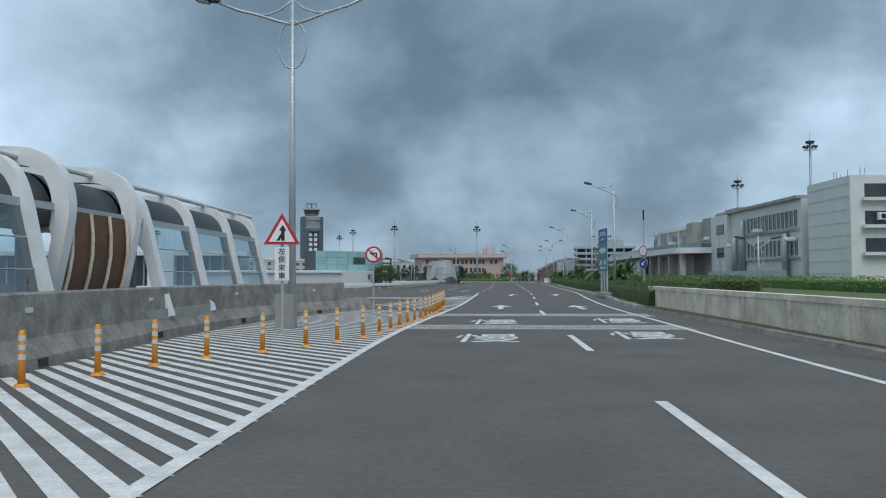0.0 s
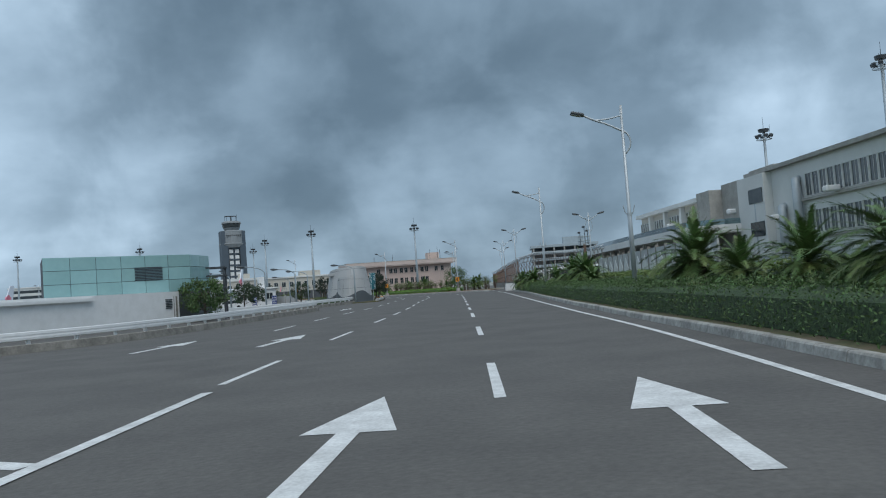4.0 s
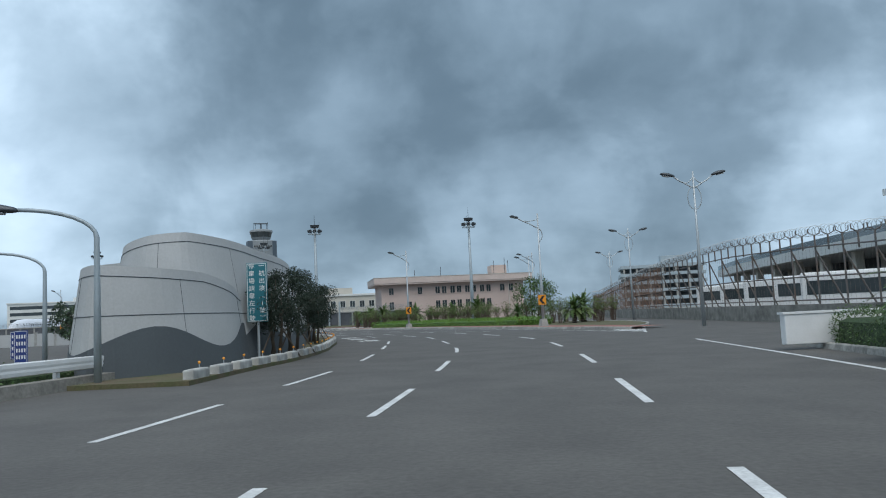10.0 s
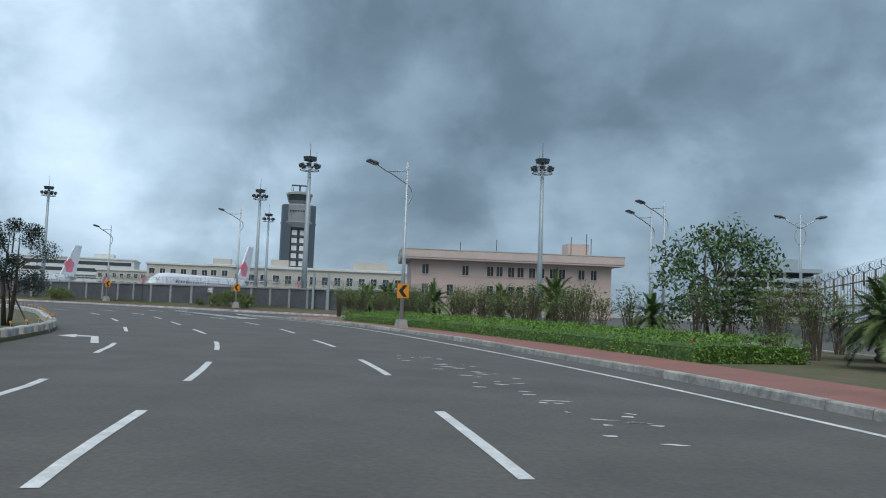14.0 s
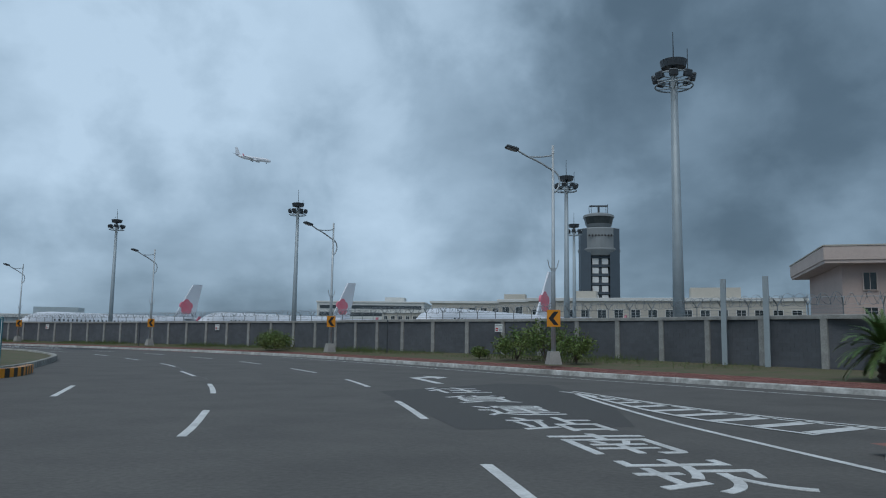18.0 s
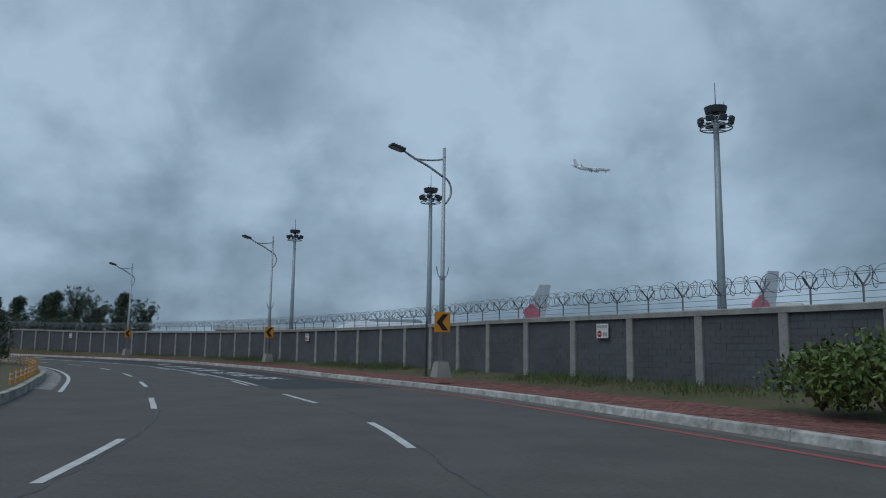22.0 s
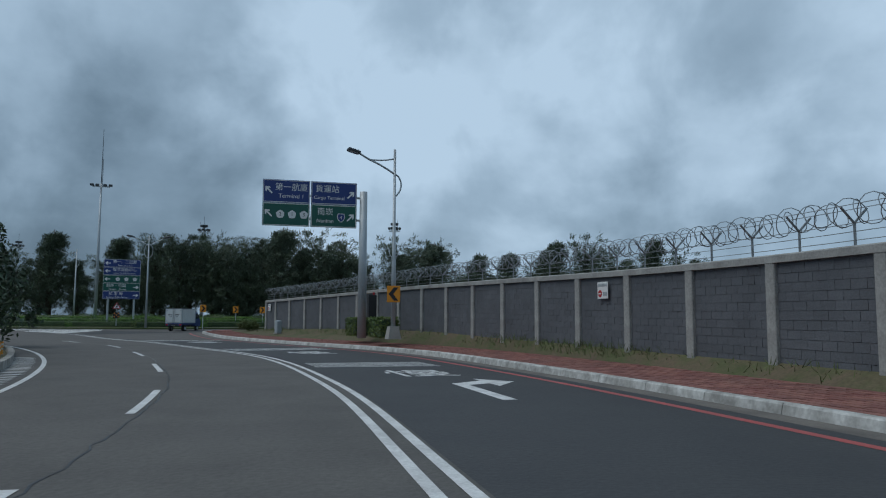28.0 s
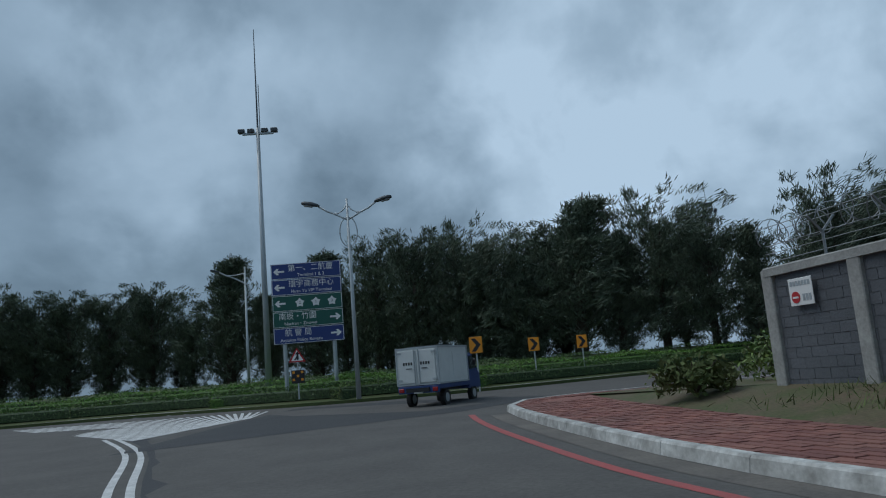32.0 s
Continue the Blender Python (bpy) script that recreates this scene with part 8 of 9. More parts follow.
def bus(at, yaw):
    ob = thing("parked_coach", "white coach with dark windows parked behind the fence", "coach", at, yaw, group="parked coaches")
    bm = bmesh.new()
    bevelled(bm, 0, 0, 0.35, 2.5, 11, 2.7, 0.18)
    part("body", bm, "white", ob)
    for s in (-1, 1):
        bm = bmesh.new()
        box(bm, s * 1.24, 0, 1.6, 0.06, 10.2, 0.9)
        part("side_window", bm, "window", ob)
    bm = bmesh.new()
    box(bm, 0, -5.48, 1.25, 2.2, 0.08, 1.35)
    part("windscreen", bm, "window", ob)
    for x in (-1.1, 1.1):
        for y in (-3.4, 3.2):
            bm = bmesh.new()
            bmesh.ops.create_cone(bm, cap_ends=True, segments=16, radius1=0.5, radius2=0.5, depth=0.3, matrix=pose(x, y, 0.5, 0, 90, 0))
            part("wheel", bm, "rubber", ob)
    return ob


b0 = bus((44.5, 178, 0), 60)
for x, y in ((45.0, 184), (45.0, 190), (45.0, 196), (45.5, 205)):
    copy_thing(b0, pose(x, y, 0, 0, 0, 60))


def yard_fence():
    """A tall wire fence on a concrete wall, propped from behind and crowned with a coil; lower and rustier farther on."""
    ob = thing("yard_fence", "tall wire fence with slanted props and razor coil on concrete wall", "fence")
    line = spline([(38.4, 148), (37.7, 158), (37.2, 170), (36.8, 184), (36.6, 200), (36.4, 216), (36.2, 232), (36.1, 248)], 1.0)
    L = length_of(line)
    low = nearest_s(line, (36.5, 206))

    def top_at(s):
        return float(np.interp(s, (0, 18, 26, 38, 56, 70, 94), (4.4, 4.55, 5.0, 5.4, 5.25, 4.7, 3.4)))

    bm = bmesh.new()
    sweep(bm, line, [(-0.15, 0), (-0.15, 1.05), (0.15, 1.05), (0.15, 0)], closed=True)
    part("base_wall", bm, "dark_concrete", ob)
    k, s = 0, 0.5
    while s < L:
        p, yaw = along(line, s)
        m = pose(p.x, p.y, 0, 0, 0, yaw)
        top = top_at(s)
        mat = "galv_dull" if s < low else "rust_fence"
        bm = bmesh.new()
        tube(bm, [m @ Vector((0, 0, 1.0 if k % 2 == 0 else top - 0.85)), m @ Vector((0, 0, top))], 0.05, 6)
        part("post", bm, mat, ob)
        if k % 2 == 0:
            bm = bmesh.new()
            tube(bm, [m @ Vector((1.5, 0, 0.9)), m @ Vector((0, 0, top - 0.85))], 0.05, 6)
            part("prop", bm, mat, ob)
        if top > 3.6:
            bm = bmesh.new()
            for q in (-1, 1):
                tube(bm, [m @ Vector((0, 0, top - 0.05)), m @ Vector((0.32 * q, 0, top + 0.12)), m @ Vector((0.34 * q, 0, top + 0.34))], 0.03, 4)
            part("fork", bm, "galv_dull", ob)
        s += 1.5
        k += 1
    for f in (0.06, 0.4, 0.83):
        for mat, s0, s1 in (("galv_dull", 0.0, low), ("rust_fence", low, L)):
            bm = bmesh.new()
            n = int((s1 - s0) / 2)
            pts = [(along(line, s0 + (s1 - s0) * q / n)[0], s0 + (s1 - s0) * q / n) for q in range(n + 1)]
            tube(bm, [v + Vector((0, 0, 1.05 + f * (top_at(q) - 1.05))) for v, q in pts], 0.042, 5)
            part("rail", bm, mat, ob)
    for name, mat, s0, s1, gap, thick in (("mesh_wire", "galv_dull", 0.0, low, 0.45, 0.004), ("rusty_mesh", "rust_fence", low, L, 0.22, 0.014)):
        V, F = [], []
        for q in range(int((s1 - s0) / gap)):
            p, yaw = along(line, s0 + q * gap)
            z = top_at(s0 + q * gap) - (0.7 if s0 == 0 else 0.1)
            V += [(p.x - thick, p.y, 1.05), (p.x + thick, p.y, 1.05), (p.x + thick, p.y, z), (p.x - thick, p.y, z)]
            F.append((4 * q, 4 * q + 1, 4 * q + 2, 4 * q + 3))
        me = bpy.data.meshes.new(name)
        me.from_pydata(V, [], F)
        me.materials.append(M[mat])
        new(name, me).parent = ob
    coil(ob, [p + Vector((0, 0, top_at(q))) for q, p in enumerate(line)], 0.22, 0.28, 0.4, 0.011)


yard_fence()


def diamond_fence():
    ob = thing("panel_fence", "row of grey concrete panels with raised pale diamonds", "fence")
    line = spline([(32.4, 100), (33.6, 112), (35.0, 124), (36.4, 136), (37.4, 147)], 1.0)
    s = 0.0
    while s + 3.1 < length_of(line):
        p, yaw = along(line, s + 1.55)
        m = pose(p.x, p.y, 0.25, 0, 0, yaw)
        bm = bmesh.new()
        box(bm, 0, 0, 0, 0.12, 2.9, 2.9, m=m)
        pn = part("panel", bm, "stone", ob)
        bm = bmesh.new()
        prism(bm, [(-1.25, 0), (0, -1.0), (1.25, 0), (0, 1.0)], -0.03, 0.03, m @ pose(-0.07, 0, 1.5) @ pose(0, 0, 0, 0, 90, 0) @ pose(0, 0, 0, 0, 0, 90))
        part("diamond", bm, "pale_wall", pn)
        bm = bmesh.new()
        box(bm, 0, 1.53, 0, 0.2, 0.2, 3.1, m=m)
        part("post", bm, "dark_concrete", ob)
        s += 3.1


diamond_fence()
ob = thing("white_end_wall", "short white rendered wall at the end of the hedge", "wall", (26.6, 151.2, 0.15), 5)
bm = bmesh.new()
bevelled(bm, 1.4, 0, 0, 2.8, 0.3, 0.85, 0.03)
part("wall_panel", bm, "white", ob)
bm = bmesh.new()
box(bm, 1.4, 0, 0.85, 2.9, 0.36, 0.06)
part("coping", bm, "white", ob)


def camera_pole():
    ob = thing("camera_tower", "slim steel tower with a cage of cameras", "camera tower", (37.3, 152.7, 0), 0)
    bm = bmesh.new()
    tube(bm, [(0, 0, 0), (0, 0, 5.4)], 0.2, 10)
    part("pole", bm, "rust_fence", ob)
    for z in (5.2, 5.75, 6.3):
        bm = bmesh.new()
        tube(bm, [(0.75 * math.cos(2 * math.pi * k / 12), 0.75 * math.sin(2 * math.pi * k / 12), z) for k in range(13)], 0.04, 5, cap=False)
        part("cage_ring", bm, "pole_grey", ob)
    for k in range(8):
        a = math.pi * k / 4
        bm = bmesh.new()
        tube(bm, [(0.75 * math.cos(a), 0.75 * math.sin(a), 5.2), (0.75 * math.cos(a), 0.75 * math.sin(a), 6.3)], 0.03, 4)
        part("cage_bar", bm, "pole_grey", ob)
    for x, z in ((-0.5, 6.7), (0.1, 7.4), (0.5, 6.9)):
        bm = bmesh.new()
        tube(bm, [(x, 0, 5.3), (x, 0, z)], 0.04, 5)
        bevelled(bm, x - 0.1, 0, z, 0.35, 0.25, 0.25, 0.05, segs=1)
        part("camera_unit", bm, "dark_steel", ob)


camera_pole()
ob = thing("round_sign_post", "tall galvanised pole with a dark tip and two round road signs", "road sign", (22.8, 59.8, 0.2), -56)
bm = bmesh.new()
tube(bm, [(0, 0, 0), (0, 0, 5.85)], 0.05, 8)
part("shaft", bm, "galv", ob)
bm = bmesh.new()
tube(bm, [(0, 0, 5.2), (0, 0, 5.9)], 0.056, 8)
part("dark_tip", bm, "black", ob)
for z, rim, field in ((3.0, "sign_red", "sign_white"), (2.15, "sign_white", "sign_blue")):
    for r, y, mt, nm in ((0.38, -0.07, rim, "rim"), (0.3 if rim == "sign_red" else 0.36, -0.084, field, "field")):
        bm = bmesh.new()
        bmesh.ops.create_cone(bm, cap_ends=True, segments=32, radius1=r, radius2=r, depth=0.02, matrix=pose(0, y, z, 90, 0, 0))
        part(nm, bm, mt, ob)
bm = bmesh.new()
prism(bm, [(-0.04, -0.2), (0.04, -0.2), (0.04, 0.04), (0.12, 0.0), (0.12, 0.08), (0, 0.22), (-0.12, 0.08), (-0.12, 0.0), (-0.04, 0.04)], -0.002, 0.002, pose(0, -0.097, 2.15, 90, 0, 0) @ pose(0, 0, 0, 0, 0, 135))
part("arrow", bm, "sign_white", ob)


def sedan(at, yaw, mat="white"):
    ob = thing("parked_car", "small pale car parked beside the inner road", "car", at, yaw, group="parked cars")
    bm = bmesh.new()
    outline = [(-2.1, 0.35), (-2.15, 0.75), (-1.3, 0.9), (-0.7, 1.4), (0.9, 1.45), (1.6, 0.95), (2.1, 0.85), (2.15, 0.35)]
    prism(bm, outline, -0.82, 0.82, pose(0, 0, 0, 90, 0, 0))
    bmesh.ops.bevel(bm, geom=bm.edges[:], offset=0.06, segments=2, affect="EDGES")
    part("body", bm, mat, ob, smooth=False)
    for s in (-1, 1):
        bm = bmesh.new()
        prism(bm, [(-1.1, 0.92), (-0.62, 1.34), (0.8, 1.38), (1.35, 0.96)], -0.01, 0.01, pose(0, s * 0.825, 0, 90, 0, 0))
        part("side_window", bm, "window", ob)
    for x in (-1.3, 1.3):
        for y in (-0.75, 0.75):
            bm = bmesh.new()
            bmesh.ops.create_cone(bm, cap_ends=True, segments=16, radius1=0.31, radius2=0.31, depth=0.2, matrix=pose(x, y, 0.31, 90, 0, 0))
            part("wheel", bm, "rubber", ob)
    return ob


c0 = sedan((-11.5, 169.2, 0), 8)
for x, y in ((-24, 190), (-30, 192), (-20, 184)):
    copy_thing(c0, pose(x, y, 0, 0, 0, 20))
for k, (x, y) in enumerate(((-7, 158), (-10, 181), (-16, 170), (-22, 176), (-28, 182), (-12, 204), (-20, 200), (-34, 190), (-3.5, 186))):
    t = limb_tree(3.4, 1.7, 140 + k % 3, "dark_leaf", clumps=22, per=80, size=0.13, low=0.3, label="small dark street tree beside the inner road", group="inner road trees") if k < 3 else copy_thing(inner[k % 3], pose(x, y, 0, 0, 0, 60 * k))
    if k == 0:
        inner = []
    if k < 3:
        inner.append(to_pose(t, (x, y, 0)))

# inner car park wall
inner_wall = thing("low_wall", "pale concrete fence along the inner road", "wall")
line = spline([(-6, 196), (-16, 206), (-26, 214), (-40, 218), (-60, 216)], 1.0)
for k in range(0, len(line) - 3, 3):
    bm = bmesh.new()
    sweep(bm, line[k : k + 4], [(-0.08, 0), (-0.08, 1.5), (0.08, 1.5), (0.08, 0)], closed=True)
    part("panel", bm, "stone", inner_wall)
    bm = bmesh.new()
    box(bm, line[k].x, line[k].y, 0, 0.3, 0.3, 1.7)
    part("post", bm, "post", inner_wall)


def watch_post():
    ob = thing("guard_platform", "white steel platform with railing on a post", "platform", (-31.3, 231.6, 0.15), 30)
    bm = bmesh.new()
    tube(bm, [(0, 0, 0), (0, 0, 2.6)], 0.08, 8)
    tube(bm, [(0, 0, 2.6), (0, 0, 4.2), (0.2, 0, 4.6), (0.5, 0, 4.5), (0.55, 0, 4.2)], 0.03, 6)
    part("post", bm, "galv", ob)
    bm = bmesh.new()
    box(bm, 0.2, 0, 2.5, 1.3, 1.0, 0.12)
    part("deck", bm, "pole_grey", ob)
    for x in (-0.4, 0.2, 0.8):
        for y in (-0.45, 0.45):
            bm = bmesh.new()
            tube(bm, [(x, y, 2.6), (x, y, 3.4)], 0.02, 5)
            part("baluster", bm, "pole_grey", ob)
    for z in (3.0, 3.4):
        bm = bmesh.new()
        tube(bm, [(-0.4, -0.45, z), (0.8, -0.45, z), (0.8, 0.45, z), (-0.4, 0.45, z), (-0.4, -0.45, z)], 0.022, 5)
        part("handrail", bm, "pole_grey", ob)


watch_post()
# striped kerb at the parking entrance
sk = thing("striped_kerb", "black and yellow striped kerb round the parking island", "kerb")
line = spline([(-30.6, 229.6), (-27.4, 231.4), (-25.8, 233.2), (-26.6, 235.0), (-28.6, 236.8)], 0.3)
for k in range(len(line) - 1):
    bm = bmesh.new()
    sweep(bm, [line[k], line[k].lerp(line[k + 1], 0.5), line[k + 1]], [(-0.06, 0), (-0.06, 0.3), (0.2, 0.3), (0.2, 0)], closed=True)
    part("kerb_piece", bm, "chevron_yellow" if k % 2 else "black", sk)

# ---- aircraft ----


def airliner(label, livery=True):
    """A twin-jet airliner, its nose towards -y, the wheels at z 0."""
    ob = thing("airliner", label, "aircraft", group="parked airliners")
    bm = bmesh.new()
    n = 20
    rings = []
    for y, r, z in ((-18.6, 0.15, 2.9), (-18.0, 0.8, 2.95), (-16.8, 1.35, 3.1), (-15.0, 1.78, 3.25), (-12.5, 1.9, 3.3), (8, 1.9, 3.3), (12, 1.7, 3.55), (16, 1.1, 4.1), (19, 0.45, 4.55), (20, 0.2, 4.7)):
        rings.append([bm.verts.new((r * math.cos(2 * math.pi * k / n), y, z + r * 1.06 * math.sin(2 * math.pi * k / n))) for k in range(n)])
    for a, b in zip(rings, rings[1:]):
        for k in range(n):
            bm.faces.new((a[k], b[k], b[(k + 1) % n], a[(k + 1) % n]))
    bm.faces.new(rings[0])
    bm.faces.new(rings[-1][::-1])
    bmesh.ops.recalc_face_normals(bm, faces=bm.faces)
    part("fuselage", bm, "plane_white", ob, smooth=True)
    bm = bmesh.new()
    prism(bm, [(11.5, 4.9), (14.0, 5.2), (18.6, 12.3), (21.0, 12.4), (19.2, 4.7)], -0.14, 0.14, Matrix(((0, 0, 1, 0), (1, 0, 0, 0), (0, 1, 0, 0), (0, 0, 0, 1))))
    fin = part("tail_fin", bm, "plane_white", ob)
    if livery:
        for k in range(5):
            a = 2 * math.pi * k / 5 + 0.3
            bm = bmesh.new()
            bmesh.ops.create_circle(bm, cap_ends=True, segments=14, radius=0.85, matrix=pose(0, 17.0 + 0.85 * math.cos(a), 7.4 + 0.85 * math.sin(a), 0, 90, 0))
            bmesh.ops.solidify(bm, geom=bm.faces[:], thickness=0.34)
            bmesh.ops.translate(bm, vec=(0.17, 0, 0), verts=bm.verts)
            part("petal", bm, "plane_pink", fin)
    for s in (-1, 1):
        bm = bmesh.new()
        prism(bm, [(s * 1.5, -4.5), (s * 16.5, 5.0), (s * 16.5, 6.4), (s * 1.5, 3.2)][::s], 2.5, 2.75)
        part("wing", bm, "plane_white", ob)
        bm = bmesh.new()
        prism(bm, [(5.0, 2.7), (6.4, 2.7), (7.2, 5.0), (6.6, 5.0)], -0.06, 0.06, pose(s * 16.5, 0, 0) @ Matrix(((0, 0, 1, 0), (1, 0, 0, 0), (0, 1, 0, 0), (0, 0, 0, 1))))
        part("winglet", bm, "plane_pink", ob)
        bm = bmesh.new()
        prism(bm, [(s * 0.5, 15.5), (s * 6.5, 19.5), (s * 6.5, 20.6), (s * 0.5, 18.6)][::s], 4.9, 5.1)
        part("tailplane", bm, "plane_white", ob)
        bm = bmesh.new()
        tube(bm, [(s * 5.0, -5.2, 1.6), (s * 5.0, -4.6, 1.6), (s * 5.0, -2.0, 1.6), (s * 5.0, -0.6, 1.7)], [0.95, 1.05, 1.0, 0.6], 14)
        part("engine", bm, "plane_white", ob, smooth=True)
        bm = bmesh.new()
        for k in range(30):
            box(bm, s * 1.885, -13 + 0.85 * k, 3.65, 0.05, 0.28, 0.36)
        part("cabin_windows", bm, "window", ob)
    bm = bmesh.new()
    prism(bm, [(-0.95, -17.05), (0.95, -17.05), (1.1, -16.0), (-1.1, -16.0)], 3.75, 4.05)
    part("cockpit_glass", bm, "window", ob)
    for x, y in ((0, -14), (-2.8, 1.5), (2.8, 1.5)):
        bm = bmesh.new()
        tube(bm, [(x, y, 0.4), (x, y, 2.2)], 0.1, 6)
        bmesh.ops.create_cone(bm, cap_ends=True, segments=14, radius1=0.5, radius2=0.5, depth=0.5, matrix=pose(x, y, 0.5, 0, 90, 0))
        part("undercarriage", bm, "rubber", ob)
    return ob


pl = to_pose(airliner("white airliner with a pink flower on its tail, parked"), (-92.6, 323.5, -0.05), -3)
copy_thing(pl, pose(-129.0, 317.0, -0.05, 0, 0, -3))
copy_thing(pl, pose(-46.0, 313.5, -0.05, 0, 0, -3))
fl = airliner("white airliner climbing through the cloudy sky", False)
fl["group"] = "climbing airliner"
d = 1050.0
fl.matrix_basis = Matrix.Translation((-738, 990, 243)) @ Euler((radians(8), radians(-4), radians(118))).to_matrix().to_4x4() @ Matrix.Scale(1.35, 4)

# ---- delivery truck ----


def truck():
    ob = thing("delivery_truck", "small blue delivery truck with a white insulated box", "truck", (-181.0, 236.4, 0.3), 84)
    # drives towards +y in its own frame
    bm = bmesh.new()
    bevelled(bm, 0, -0.75, 0.78, 1.62, 2.7, 1.32, 0.03, segs=1)
    bx = part("cargo_box", bm, "truck_box", ob)
    bm = bmesh.new()
    for s in (-1, 1):
        for z in (0.78, 2.06):
            box(bm, 0, -0.75 + s * 1.34, z, 1.66, 0.06, 0.06)
        for x in (-0.81, 0.81):
            box(bm, x, -0.75 + s * 1.34, 0.78, 0.06, 0.06, 1.34)
    for x in (-0.81, 0.81):
        for z in (0.78, 2.06):
            box(bm, x, -0.75, z, 0.06, 2.72, 0.06)
    part("box_frame", bm, "galv", bx)
    for s in (-1, 1):
        bm = bmesh.new()
        bevelled(bm, s * 0.38, -2.12, 0.86, 0.7, 0.04, 1.16, 0.015, segs=1)
        dr = part("rear_door", bm, "truck_box", bx)
        bm = bmesh.new()
        tube(bm, [(s * 0.09, -2.16, 0.84), (s * 0.09, -2.16, 2.04)], 0.018, 6)
        part("lock_bar", bm, "galv", dr)
        bm = bmesh.new()
        for z in (0.95, 1.9):
            box(bm, s * 0.68, -2.15, z, 0.16, 0.03, 0.06)
        part("hinge", bm, "galv", dr)
        bm = bmesh.new()
        for k in range(4):
            box(bm, s * 0.34 - 0.16 + 0.1 * k, -2.145, 1.5, 0.06, 0.008, 0.1)
        part("marking", bm, "black", dr)
        bm = bmesh.new()
        box(bm, s * 0.3, -2.16, 1.36, 0.22, 0.02, 0.03)
        part("handle", bm, "dark_steel", dr)
        bm = bmesh.new()
        bevelled(bm, s * 0.66, -2.13, 0.55, 0.2, 0.06, 0.14, 0.015, segs=1)
        part("tail_lamp", bm, "tail_red", ob)
        bm = bmesh.new()
        bevelled(bm, s * 0.9, 1.1, 1.35, 0.14, 0.08, 0.24, 0.03, segs=1)
        part("wing_mirror", bm, "black", ob)
        bm = bmesh.new()
        box(bm, s * 0.82, -0.3, 0.95, 0.02, 1.0, 0.95)
        part("side_door", bm, "truck_box", bx)
    bm = bmesh.new()
    box(bm, 0, -0.6, 0.55, 0.9, 3.2, 0.14)
    part("chassis", bm, "black", ob)
    bm = bmesh.new()
    bevelled(bm, 0, -2.08, 0.5, 1.6, 0.1, 0.26, 0.02, segs=1)
    part("rear_bumper", bm, "truck_blue", ob)
    for s in (-1, 1):
        bm = bmesh.new()
        bevelled(bm, s * 0.78, -0.75, 0.62, 0.08, 2.7, 0.16, 0.01, segs=1)
        part("bed_rail", bm, "truck_blue", ob)
    bm = bmesh.new()
    box(bm, 0, -2.145, 0.5, 0.34, 0.012, 0.16)
    pt = part("number_plate", bm, "sign_white", ob)
    bm = bmesh.new()
    for k in range(6):
        box(bm, -0.13 + 0.052 * k, -2.154, 0.545, 0.03, 0.006, 0.07)
    part("plate_bars", bm, "black", pt)
    bm = bmesh.new()
    prism(bm, [(0.7, 0.5), (0.7, 1.78), (1.25, 1.84), (1.75, 1.2), (1.95, 1.0), (1.98, 0.45)], -0.76, 0.76, Matrix(((0, 0, 1, 0), (1, 0, 0, 0), (0, 1, 0, 0), (0, 0, 0, 1))))
    bmesh.ops.bevel(bm, geom=bm.edges[:], offset=0.05, segments=2, affect="EDGES")
    cab = part("cab", bm, "truck_blue", ob)
    for s in (-1, 1):
        bm = bmesh.new()
        prism(bm, [(0.85, 1.2), (0.85, 1.68), (1.22, 1.72), (1.6, 1.24)], -0.012, 0.012, pose(s * 0.765, 0, 0) @ Matrix(((0, 0, 1, 0), (1, 0, 0, 0), (0, 1, 0, 0), (0, 0, 0, 1))))
        part("side_window", bm, "window", cab)
    for x in (-0.66, 0.66):
        for y in (-1.35, 1.25):
            bm = bmesh.new()
            bmesh.ops.create_cone(bm, cap_ends=True, segments=20, radius1=0.29, radius2=0.29, depth=0.18, matrix=pose(x, y, 0.29, 0, 90, 0))
            wh = part("wheel", bm, "rubber", ob)
            bm = bmesh.new()
            bmesh.ops.create_cone(bm, cap_ends=True, segments=14, radius1=0.16, radius2=0.16, depth=0.2, matrix=pose(x, y, 0.29, 0, 90, 0))
            part("rim", bm, "galv", wh)
    bm = bmesh.new()
    box(bm, 0, -0.95, 2.12, 1.4, 0.9, 0.05)
    part("roof_rack", bm, "dark_steel", ob)


truck()

# ---- roundabout planting ----
ISL = lifted(ISLAND)
n_isl = len(ISL)
for k, (o, w, h, mat, lab) in enumerate(((-1.6, 1.7, 0.6, "hedge", "low rounded hedge at the edge of the roundabout"), (-4.0, 2.0, 0.75, "bright_hedge", "bright green wavy hedge on the roundabout bank"), (-7.0, 2.4, 0.8, "hedge", "green clipped hedge on the roundabout bank"))):
    hedge_row([p + Vector((0, 0, 0.3 + 0.18 * k)) for p in offset(ISL, o)], w, h, mat, lab, 40 + k, 62, 0.1)

